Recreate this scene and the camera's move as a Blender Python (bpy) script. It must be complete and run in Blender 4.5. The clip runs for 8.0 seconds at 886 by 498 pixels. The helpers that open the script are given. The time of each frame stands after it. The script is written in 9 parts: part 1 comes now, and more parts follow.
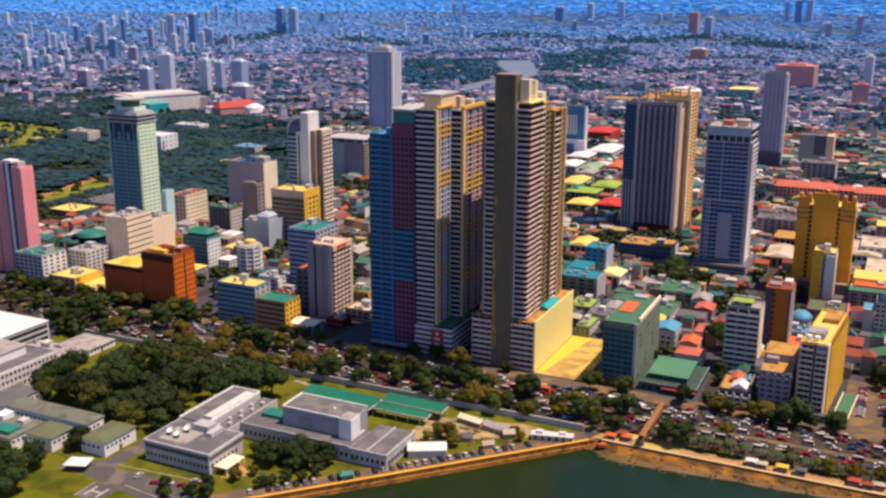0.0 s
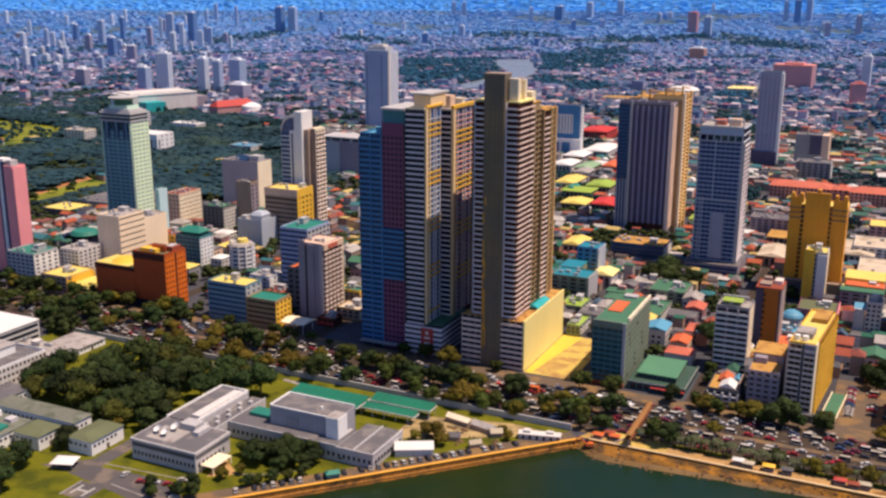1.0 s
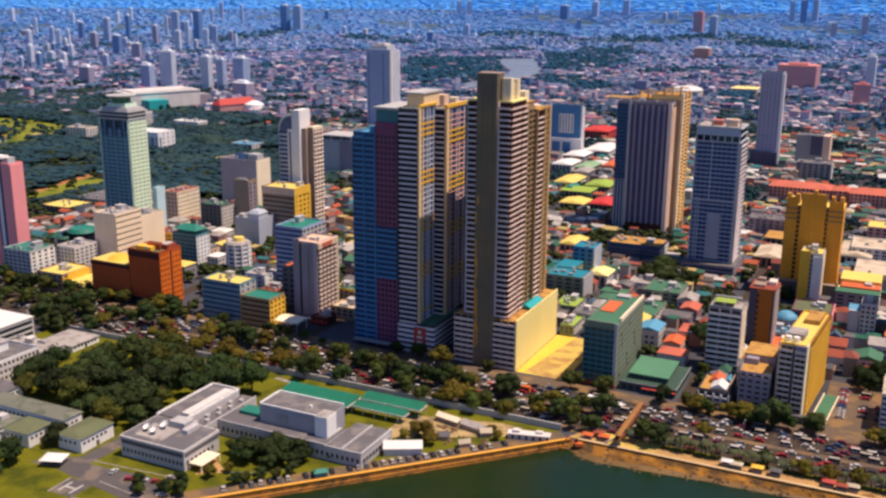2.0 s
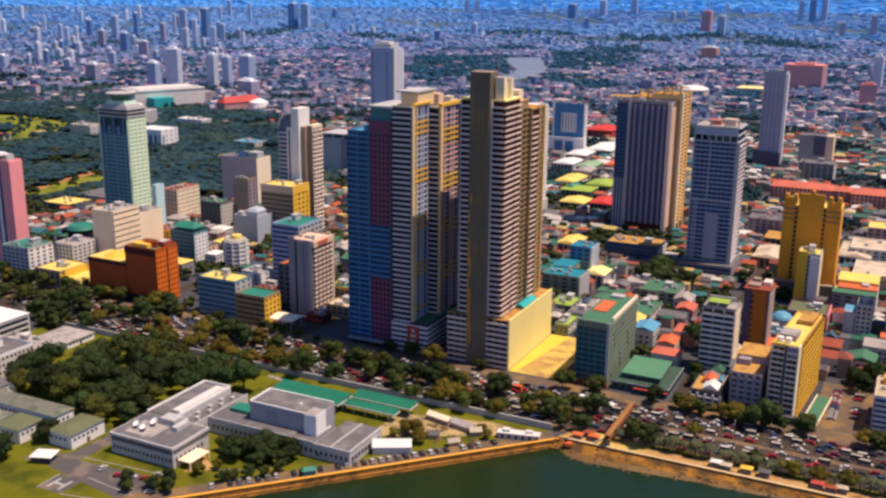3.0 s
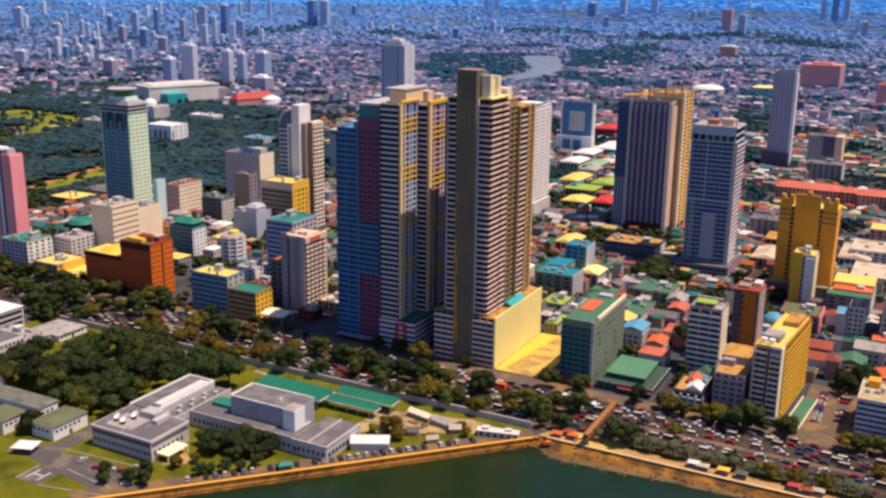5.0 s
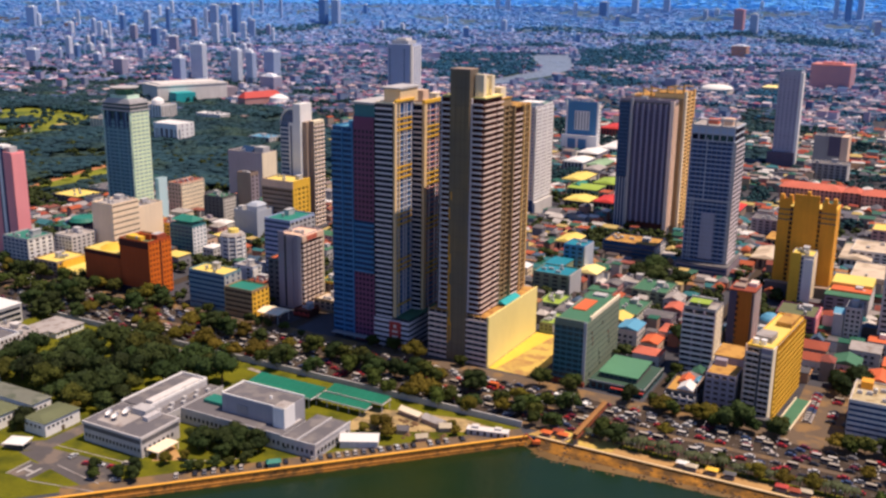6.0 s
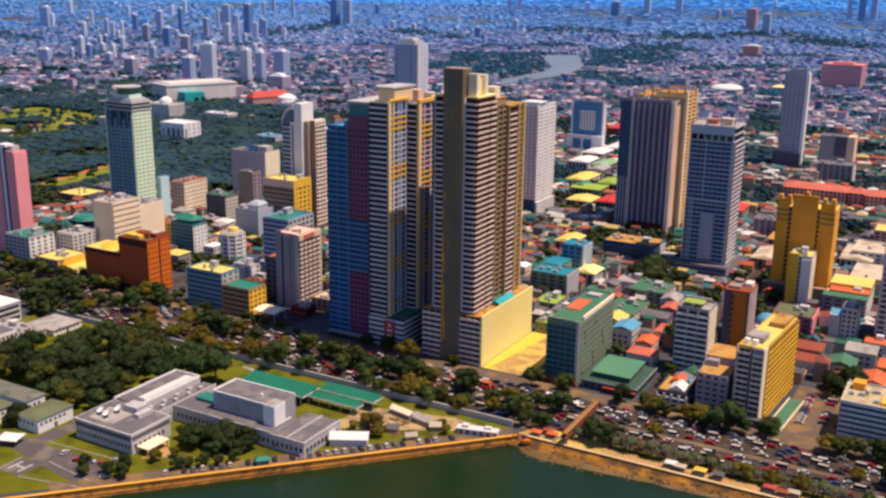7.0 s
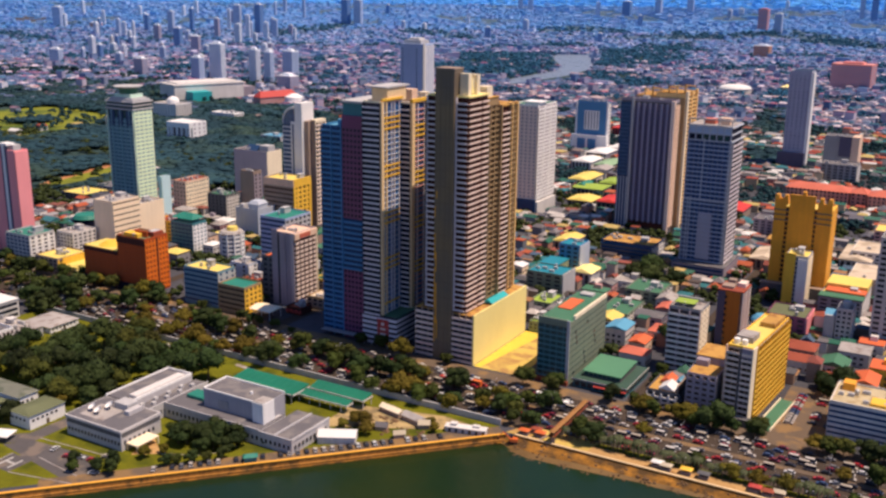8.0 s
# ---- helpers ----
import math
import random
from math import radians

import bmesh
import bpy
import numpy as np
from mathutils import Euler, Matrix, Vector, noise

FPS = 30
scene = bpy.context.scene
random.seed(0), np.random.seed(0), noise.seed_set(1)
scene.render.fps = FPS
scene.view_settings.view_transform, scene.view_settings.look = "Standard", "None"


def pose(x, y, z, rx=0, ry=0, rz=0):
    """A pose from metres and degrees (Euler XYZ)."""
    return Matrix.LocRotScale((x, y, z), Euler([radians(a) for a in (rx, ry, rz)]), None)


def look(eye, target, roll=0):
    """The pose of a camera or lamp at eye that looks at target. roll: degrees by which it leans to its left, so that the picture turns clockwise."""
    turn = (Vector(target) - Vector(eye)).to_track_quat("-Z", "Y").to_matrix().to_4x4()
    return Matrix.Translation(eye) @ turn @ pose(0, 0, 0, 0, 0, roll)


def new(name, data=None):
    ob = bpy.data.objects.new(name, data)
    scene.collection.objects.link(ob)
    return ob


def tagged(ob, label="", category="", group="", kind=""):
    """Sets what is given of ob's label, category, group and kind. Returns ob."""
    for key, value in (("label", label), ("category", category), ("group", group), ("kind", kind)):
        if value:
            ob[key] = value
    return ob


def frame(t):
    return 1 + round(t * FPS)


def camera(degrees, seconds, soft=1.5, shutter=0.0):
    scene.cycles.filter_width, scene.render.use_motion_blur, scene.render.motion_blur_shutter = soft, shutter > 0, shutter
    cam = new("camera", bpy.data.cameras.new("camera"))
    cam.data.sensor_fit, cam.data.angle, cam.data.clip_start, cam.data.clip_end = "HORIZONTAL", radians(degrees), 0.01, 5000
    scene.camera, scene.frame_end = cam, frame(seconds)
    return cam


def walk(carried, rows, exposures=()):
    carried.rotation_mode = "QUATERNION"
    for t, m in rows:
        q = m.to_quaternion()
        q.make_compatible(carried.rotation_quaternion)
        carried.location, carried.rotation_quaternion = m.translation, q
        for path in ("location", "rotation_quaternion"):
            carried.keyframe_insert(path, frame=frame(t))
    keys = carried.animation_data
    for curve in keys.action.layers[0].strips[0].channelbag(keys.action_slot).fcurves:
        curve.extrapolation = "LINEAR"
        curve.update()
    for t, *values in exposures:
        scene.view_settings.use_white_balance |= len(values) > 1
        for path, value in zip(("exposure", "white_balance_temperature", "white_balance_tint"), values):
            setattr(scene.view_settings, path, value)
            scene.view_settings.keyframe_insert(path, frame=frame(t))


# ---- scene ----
cam = camera(48.7, 8.0, soft=2.6)
METRES, EYE, TILT, LEAN, TURN = 67.7, 190.0, 0.0, 0.0, 25.3
ROWS = [
    (0.0, 0.0, 0.0, 0.0, 0.04, -14.64, -0.15),
    (0.5, 0.0379, 0.0009, 0.0001, 0.01, -14.66, -0.16),
    (1.0, 0.0814, 0.0009, 0.0014, 0.08, -14.7, -0.21),
    (1.5, 0.1292, 0.0008, 0.0033, 0.25, -14.73, -0.3),
    (3.0, 0.2956, 0.0039, 0.007, 1.03, -14.85, -0.52),
    (3.5, 0.3558, 0.0037, 0.0077, 1.32, -14.89, -0.57),
    (4.0, 0.4199, 0.0038, 0.0086, 1.66, -14.94, -0.63),
    (4.5, 0.4865, 0.0027, 0.0095, 2.02, -14.97, -0.69),
    (6.0, 0.6965, -0.0008, 0.0124, 3.16, -15.05, -0.77),
    (6.5, 0.7699, -0.0027, 0.0133, 3.57, -15.07, -0.75),
    (7.0, 0.8446, -0.0056, 0.0135, 3.96, -15.07, -0.72),
    (7.5, 0.9204, -0.0102, 0.0139, 4.34, -15.08, -0.69),
    (8.0, 0.9993, -0.016, 0.0144, 4.72, -15.08, -0.67),
]
walk(cam, [(t, pose(0, 0, EYE, TILT, LEAN, TURN) @ pose(METRES * x, METRES * y, METRES * z, 90 + pitch, roll, yaw)) for t, x, y, z, yaw, pitch, roll in ROWS],
     exposures=[(0.0, 0.18, 5810, 26), (8.0, 0.18, 5810, 26)])

# ---- world and sun ----
SUN_TO = Vector((0.375, 0.11, 0.92)).normalized()      # the way to the sun
world = bpy.data.worlds.new("sky")
scene.world = world
world.use_nodes = True
_nt = world.node_tree
_sky = _nt.nodes.new("ShaderNodeTexSky")
_sky.sky_type = 'NISHITA'
_sky.sun_disc = False
_sky.sun_elevation = math.asin(SUN_TO.z)
_sky.sun_rotation = math.atan2(SUN_TO.x, SUN_TO.y)
_sky.air_density, _sky.dust_density, _sky.ozone_density = 1.0, 0.1, 4.0
_nt.links.new(_sky.outputs[0], _nt.nodes["Background"].inputs[0])
_nt.nodes["Background"].inputs[1].default_value = 0.073
sun = new("sun", bpy.data.lights.new("sun", 'SUN'))
sun.data.energy, sun.data.angle, sun.data.color = 5.0, radians(0.53), (1.0, 0.79, 0.49)
sun.matrix_world = look(SUN_TO * 900, (0, 0, 0))

# ---- materials ----
def mat(name, color, rough=0.85, fine=0.12, broad=0.14, streak=0.0, size=1.6, bump=0.0, metal=0.0, rand=0.0, island=0.0, hue=0.0):
    """A painted, mineral or metal surface: grain and stains in metres, streaks down walls, a chance shift per object or per loose piece."""
    m = bpy.data.materials.new(name)
    m.use_nodes = True
    nt = m.node_tree
    N, Lk = nt.nodes, nt.links
    bsdf = N["Principled BSDF"]
    geo = N.new("ShaderNodeNewGeometry")

    def noise_of(scale, detail, squash=None):
        n = N.new("ShaderNodeTexNoise")
        n.inputs["Scale"].default_value, n.inputs["Detail"].default_value = scale, detail
        if squash:
            mp = N.new("ShaderNodeMapping")
            mp.inputs["Scale"].default_value = squash
            Lk.new(geo.outputs["Position"], mp.inputs["Vector"])
            Lk.new(mp.outputs[0], n.inputs["Vector"])
        else:
            Lk.new(geo.outputs["Position"], n.inputs["Vector"])
        return n.outputs["Fac"]

    def math_of(op, a, b):
        n = N.new("ShaderNodeMath")
        n.operation = op
        for i, v in enumerate((a, b)):
            if isinstance(v, (int, float)):
                n.inputs[i].default_value = v
            else:
                Lk.new(v, n.inputs[i])
        return n.outputs[0]

    total = 1.0
    terms = [(noise_of(1.0 / size, 4), fine * 2), (noise_of(0.09 / size, 3), broad * 2)]
    if streak:
        terms.append((noise_of(1.0, 3, (0.8, 0.8, 0.04)), streak * 2))
    if rand:
        terms.append((N.new("ShaderNodeObjectInfo").outputs["Random"], rand * 2))
    if island:
        terms.append((geo.outputs["Random Per Island"], island * 2))
    for out, k in terms:
        total = math_of('ADD', math_of('MULTIPLY', math_of('SUBTRACT', out, 0.5), k), total)
    hs = N.new("ShaderNodeHueSaturation")
    hs.inputs["Color"].default_value = (*color, 1)
    Lk.new(total, hs.inputs["Value"])
    if hue:
        r = N.new("ShaderNodeObjectInfo").outputs["Random"] if rand else geo.outputs["Random Per Island"]
        Lk.new(math_of('ADD', math_of('MULTIPLY', math_of('SUBTRACT', math_of('FRACT', math_of('MULTIPLY', r, 7.3), 0.0), 0.5), hue), 0.5), hs.inputs["Hue"])
    Lk.new(hs.outputs[0], bsdf.inputs["Base Color"])
    Lk.new(math_of('ADD', math_of('MULTIPLY', terms[0][0], 0.25), rough - 0.12), bsdf.inputs["Roughness"])
    bsdf.inputs["Metallic"].default_value = metal
    if rough > 0.7:
        bsdf.inputs["Specular IOR Level"].default_value = 0.18
    if bump:
        b = N.new("ShaderNodeBump")
        b.inputs["Strength"].default_value, b.inputs["Distance"].default_value = 0.6, bump
        Lk.new(noise_of(1.2 / size, 5), b.inputs["Height"])
        Lk.new(b.outputs[0], bsdf.inputs["Normal"])
    return m


def palette(name, colours, rough=0.85, by="island", fine=0.2):
    """Many loose pieces, each with one of the given colours."""
    m = mat(name, (1, 1, 1), rough, fine, 0.1, size=3.0)
    N, Lk = m.node_tree.nodes, m.node_tree.links
    ramp = N.new("ShaderNodeValToRGB")
    ramp.color_ramp.interpolation = 'CONSTANT'
    n = len(colours)
    while len(ramp.color_ramp.elements) < n:
        ramp.color_ramp.elements.new(0.5)
    for i, c in enumerate(colours):
        ramp.color_ramp.elements[i].position = i / n
        ramp.color_ramp.elements[i].color = (*c, 1)
    src = N.new("ShaderNodeNewGeometry").outputs["Random Per Island"] if by == "island" else N.new("ShaderNodeObjectInfo").outputs["Random"]
    Lk.new(src, ramp.inputs[0])
    hs = [x for x in N if x.bl_idname == "ShaderNodeHueSaturation"][0]
    Lk.new(ramp.outputs[0], hs.inputs["Color"])
    return m


def patchy(m, colour, scale, low=0.5, high=0.62):
    """Patches of a second colour, in metres, over a surface."""
    N, Lk = m.node_tree.nodes, m.node_tree.links
    hs = [x for x in N if x.bl_idname == "ShaderNodeHueSaturation"][0]
    n = N.new("ShaderNodeTexNoise")
    n.inputs["Scale"].default_value, n.inputs["Detail"].default_value = scale, 6
    Lk.new(N.new("ShaderNodeNewGeometry").outputs["Position"], n.inputs["Vector"])
    ramp = N.new("ShaderNodeValToRGB")
    ramp.color_ramp.elements[0].position, ramp.color_ramp.elements[1].position = low, high
    Lk.new(n.outputs["Fac"], ramp.inputs[0])
    mix = N.new("ShaderNodeMixRGB")
    mix.inputs["Color2"].default_value = (*colour, 1)
    Lk.new(ramp.outputs[0], mix.inputs["Fac"])
    Lk.new(hs.outputs[0], mix.inputs["Color1"])
    Lk.new(mix.outputs[0], N["Principled BSDF"].inputs["Base Color"])
    return m


def glass(name, color, rough=0.12, island=0.5):
    """Window glass over dark rooms: each pane a little different."""
    m = mat(name, color, rough + 0.1, 0.55, 0.2, island=island * 0.4, size=2.2)
    b = m.node_tree.nodes["Principled BSDF"]
    b.inputs["IOR"].default_value = 1.5
    return m


WHITE = mat("white_paint", (0.82, 0.82, 0.81), 0.75, 0.06, 0.12, 0.14)
OFFWHITE = mat("weathered_white_paint", (0.64, 0.62, 0.60), 0.8, 0.1, 0.18, 0.2)
CREAM = mat("cream_paint", (0.88, 0.77, 0.56), 0.8, 0.08, 0.14, 0.18)
PEACH = mat("peach_paint", (0.74, 0.53, 0.39), 0.8, 0.08, 0.14, 0.18)
PEACHCREAM = mat("warm_peach_cream_paint", (0.95, 0.77, 0.55), 0.8, 0.05, 0.08, 0.1)
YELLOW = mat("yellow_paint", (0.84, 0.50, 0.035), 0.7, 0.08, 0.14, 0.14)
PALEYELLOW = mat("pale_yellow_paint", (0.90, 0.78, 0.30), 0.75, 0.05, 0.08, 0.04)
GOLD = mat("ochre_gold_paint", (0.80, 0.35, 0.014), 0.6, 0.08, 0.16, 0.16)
# Hotel orange with the front's shade put into it.
ORANGE = mat("shaded_front_orange_paint", (0.43, 0.082, 0.020), 0.75, 0.08, 0.14, 0.16)
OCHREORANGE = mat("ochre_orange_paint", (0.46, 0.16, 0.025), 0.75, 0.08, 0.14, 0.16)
# The same hotel orange with sun on the side put into it.
SUNLITORANGE = mat("sunlit_side_orange_paint", (0.72, 0.17, 0.015), 0.75, 0.08, 0.12, 0.12)
RUSTPANE = mat("rust_brown_shutters", (0.22, 0.045, 0.012), 0.7, 0.15, 0.1, island=0.3)
RED = mat("red_paint", (0.45, 0.05, 0.04), 0.7, 0.08, 0.15, 0.1)
OFFICEROOF = patchy(mat("cream_roof_screed", (0.4836, 0.4092, 0.2511), 0.85, 0.12, 0.2), (0.3348, 0.2511, 0.1302), 0.15)
DUSTYARD = patchy(mat("dusty_site_ground", (0.42, 0.31, 0.14), 0.95, 0.2, 0.3), (0.22, 0.17, 0.09), 0.15, 0.45, 0.62)
PALETEAL = mat("pale_teal_cladding", (0.15, 0.27, 0.34), 0.5, 0.1, 0.14, 0.12)
DARKGREEN = mat("dark_green_sheet", (0.035, 0.085, 0.06), 0.7, 0.1, 0.2)
DULLCANVAS = mat("dusty_canvas", (0.48, 0.42, 0.31), 0.85, 0.12, 0.2)
# Darkened window glass: the shade of the balcony gaps is in its colour.
SMOKE = mat("dark_glass_with_recess_shade", (0.055, 0.019, 0.016), 0.78, 0.3, 0.2, island=0.2)
SALMON = mat("faded_salmon_paint", (0.62, 0.30, 0.24), 0.8, 0.08, 0.14, 0.16)
STONEMAUVE = mat("mauve_stone_cladding", (0.36, 0.38, 0.50), 0.75, 0.06, 0.1, 0.12)
PURPLEGREY = mat("dark_plum_grey_render", (0.11, 0.10, 0.155), 0.8, 0.1, 0.14, 0.16)
SANDPINK = mat("pale_sand_pink_paint", (0.80, 0.66, 0.57), 0.8, 0.08, 0.14, 0.16)
GREENGREY = patchy(mat("grey_green_roof_sheets", (0.1672, 0.176, 0.1408), 0.8, 0.12, 0.22, size=1.0), (0.1056, 0.1232, 0.088), 0.15)
COOLWHITE = mat("cool_white_concrete", (0.44, 0.49, 0.58), 0.8, 0.08, 0.12, 0.14)
BAYLINE = mat("pale_steel_blue_paint", (0.40, 0.52, 0.70), 0.75, 0.06, 0.1, 0.12)
CHALK = mat("chalky_white_paint", (0.50, 0.49, 0.50), 0.82, 0.08, 0.14, 0.16)
SHOWROOF = mat("light_green_roof", (0.0792, 0.2376, 0.132), 0.7, 0.1, 0.2)
HALLGREY = mat("cool_grey_panels", (0.34, 0.34, 0.38), 0.8, 0.06, 0.1, 0.12)
YARD = patchy(mat("worn_yard_paving", (0.0977, 0.0911, 0.093), 0.9, 0.14, 0.2), (0.18, 0.1473, 0.1228), 0.12)
PALEGOLD = mat("pale_gold_paint", (0.80, 0.52, 0.20), 0.7, 0.08, 0.14, 0.16)
ROSE = mat("rose_pink_cladding", (0.88, 0.33, 0.35), 0.55, 0.05, 0.08, 0.08)
SANDGOLD = mat("sandy_gold_paint", (0.84, 0.63, 0.36), 0.75, 0.06, 0.12, 0.14)
PALECYAN = mat("pale_cyan_paint", (0.56, 0.78, 0.82), 0.75, 0.06, 0.1, 0.12)
PINK = mat("faded_pink_paint", (0.50, 0.28, 0.27), 0.8, 0.08, 0.15, 0.2)
GREY = mat("grey_concrete", (0.30, 0.30, 0.31), 0.88, 0.12, 0.2, 0.22, bump=0.05)
PALEGREY = mat("pale_grey_concrete", (0.46, 0.46, 0.47), 0.85, 0.1, 0.16, 0.2, bump=0.04)
# Navy paint; behind the tower balconies its darkness is painted recess shade.
NAVY = mat("navy_paint_and_recess_shade", (0.010, 0.011, 0.030), 0.8, 0.1, 0.15, 0.1)
BANDWHITE = mat("cool_white_balcony_paint", (0.74, 0.69, 0.73), 0.75, 0.06, 0.1, 0.12)
DARKPANE = glass("navy_window_glass", (0.008, 0.010, 0.030), 0.5)
SKYPANE = glass("sky_blue_curtain_glass", (0.024, 0.115, 0.32), 0.2)
# Maroon render; behind balconies the shade of the gaps is mixed in.
MAROON = mat("maroon_render_and_recess_shade", (0.080, 0.026, 0.020), 0.85, 0.12, 0.2, 0.2)
BANDPINK = mat("pale_pink_balcony_paint", (0.86, 0.68, 0.58), 0.75, 0.06, 0.1, 0.12)
DARKGREY = mat("dark_grey_concrete", (0.12, 0.12, 0.13), 0.85, 0.12, 0.2, 0.18, bump=0.05)
BROWN = mat("dark_brown_render", (0.135, 0.105, 0.075), 0.8, 0.12, 0.2, 0.25, bump=0.05)
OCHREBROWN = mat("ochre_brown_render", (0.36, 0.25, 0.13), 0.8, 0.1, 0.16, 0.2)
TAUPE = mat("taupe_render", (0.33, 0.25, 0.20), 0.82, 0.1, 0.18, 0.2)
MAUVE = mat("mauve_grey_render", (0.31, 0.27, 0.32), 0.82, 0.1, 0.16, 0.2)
BLUEWALL = mat("steel_blue_cladding", (0.055, 0.21, 0.42), 0.6, 0.1, 0.12, 0.1)
DEEPBLUE = mat("deep_blue_cladding", (0.010, 0.045, 0.13), 0.6, 0.1, 0.12, 0.1)
PURPLE = mat("plum_cladding", (0.20, 0.05, 0.13), 0.55, 0.1, 0.14, 0.12)
TEALWALL = mat("teal_green_cladding", (0.045, 0.20, 0.24), 0.45, 0.1, 0.14, 0.12)
TEALLINE = mat("dull_teal_spandrels", (0.21, 0.40, 0.45), 0.75, 0.08, 0.1, 0.14)
LILAC = mat("pale_lilac_render", (0.47, 0.41, 0.43), 0.82, 0.08, 0.12, 0.14)
PALEMINT = mat("pale_lime_cream_paint", (0.76, 0.90, 0.62), 0.75, 0.06, 0.1, 0.1)
MINT = mat("mint_green_paint", (0.62, 0.84, 0.68), 0.75, 0.08, 0.1, 0.14)
GREENWALL = mat("dull_green_render", (0.20, 0.245, 0.185), 0.8, 0.1, 0.16, 0.2)
TEALROOF = mat("teal_green_roof", (0.0164, 0.1964, 0.1473), 0.6, 0.1, 0.2, size=1.0)
GREENROOF = mat("faded_green_roof", (0.0491, 0.1637, 0.09), 0.7, 0.12, 0.2, size=1.0)
LIME = mat("lime_green_roof", (0.2904, 0.4224, 0.044), 0.7, 0.1, 0.18)
AZURE = mat("deep_turquoise_roof", (0.010, 0.22, 0.31), 0.6, 0.1, 0.16)
CYAN = mat("turquoise_roof", (0.0176, 0.3696, 0.396), 0.6, 0.1, 0.16)
BLUEROOF = mat("sky_blue_roof", (0.0982, 0.3274, 0.5074), 0.6, 0.1, 0.16)
YELROOF = mat("yellow_ochre_roof", (0.7216, 0.5808, 0.1408), 0.8, 0.1, 0.16)
TANROOF = patchy(mat("tan_roof_screed", (0.4928, 0.2816, 0.0704), 0.85, 0.12, 0.2), (0.2992, 0.1408, 0.044), 0.2, 0.5, 0.68)
GREYROOF = patchy(mat("grey_roof_membrane", (0.135, 0.1309, 0.1432), 0.85, 0.12, 0.2), (0.2046, 0.1923, 0.1882), 0.15)
PALEROOF = patchy(mat("pale_roof_screed", (0.3765, 0.3519, 0.3355), 0.85, 0.12, 0.22), (0.2128, 0.1719, 0.1473), 0.2, 0.5, 0.7)
RUST = mat("rusty_red_roof", (0.2946, 0.0737, 0.0409), 0.75, 0.15, 0.22, size=1.0)
CORAL = mat("coral_red_tile_roof", (0.54, 0.15, 0.095), 0.75, 0.12, 0.18, size=1.0)
ORANGEROOF = mat("orange_red_roof", (0.6336, 0.132, 0.0352), 0.7, 0.12, 0.18)
CREAMROOF = patchy(mat("dusty_cream_roof_sheets", (0.58, 0.49, 0.37), 0.85, 0.12, 0.22), (0.42, 0.34, 0.24), 0.12)
REDROOF = mat("vivid_red_roof", (0.55, 0.035, 0.025), 0.7, 0.12, 0.18)
PALEGREENROOF = mat("pale_green_roof", (0.26, 0.40, 0.24), 0.75, 0.12, 0.18)
GLASS = glass("dark_window_glass", (0.018, 0.024, 0.042))
PALEGLASS = glass("pale_blue_window_panes", (0.08, 0.13, 0.24))
BLUEGLASS = glass("blue_window_glass", (0.012, 0.055, 0.15))
GREENGLASS = glass("green_window_glass", (0.014, 0.055, 0.065))
FINGLASS = patchy(mat("bronze_curtain_wall", (0.20, 0.145, 0.08), 0.5, 0.06, 0.25, 0.3, size=6.0), (0.13, 0.11, 0.09), 0.05, 0.4, 0.7)
STONEPANE = glass("mauve_grey_window_glass", (0.22, 0.23, 0.34), 0.5)
PLUMGLASS = glass("plum_curtain_glass", (0.10, 0.092, 0.17), 0.6)
TEALPANE = glass("teal_grey_window_glass", (0.045, 0.14, 0.20), 0.5)
BAYPANE = glass("navy_blue_window_glass", (0.012, 0.045, 0.150), 0.6)
PLUMFIN = mat("mauve_grey_fins", (0.29, 0.28, 0.39), 0.8, 0.08, 0.12, 0.14)
BROWNGLASS = glass("bronze_window_glass", (0.05, 0.032, 0.025))
ASPHALT = mat("worn_asphalt", (0.058, 0.044, 0.034), 0.9, 0.15, 0.25, size=2.0, bump=0.01)
PAVING = patchy(mat("pavement_concrete", (0.135, 0.100, 0.070), 0.9, 0.14, 0.2, bump=0.01), (0.23, 0.145, 0.065), 0.12)
PROMENADE = patchy(mat("sandy_promenade_paving", (0.44, 0.27, 0.105), 0.9, 0.14, 0.22, bump=0.01), (0.20, 0.10, 0.03), 0.18, 0.52, 0.66)
SAND = patchy(mat("ochre_sand_and_rubble", (0.27, 0.125, 0.018), 0.95, 0.7, 0.7, size=0.8, bump=0.3), (0.085, 0.05, 0.02), 0.16, 0.42, 0.6)
# Sun on the wall's top is put into this orange, brighter than the face.
COPING = mat("sun_painted_orange_coping", (0.7905, 0.3906, 0.0465), 0.85, 0.15, 0.25, bump=0.02)
# Haze blue is put into the colour of the far hillside.
HILLSIDE = patchy(mat("haze_tinted_hillside", (0.0748, 0.1232, 0.1936), 0.95, 0.2, 0.3, size=12.0), (0.044, 0.0968, 0.1408), 0.012)
# Pale cream stands for the lit top edge of the promenade wall.
PALECOPING = mat("sun_painted_cream_coping", (0.66, 0.50, 0.28), 0.85, 0.15, 0.25)
ROCK = mat("brown_sea_rock", (0.1496, 0.0924, 0.0484), 0.9, 0.2, 0.25, size=0.8, bump=0.15, island=0.3)
SEAWALL = patchy(mat("weathered_ochre_seawall", (0.36, 0.17, 0.035), 0.9, 0.25, 0.3, 0.4, bump=0.04), (0.10, 0.06, 0.025), 0.3, 0.5, 0.7)
GRASS = patchy(mat("mown_grass", (0.125, 0.128, 0.003), 0.95, 0.3, 0.45, size=1.5, bump=0.05), (0.060, 0.072, 0.004), 0.07, 0.5, 0.64)
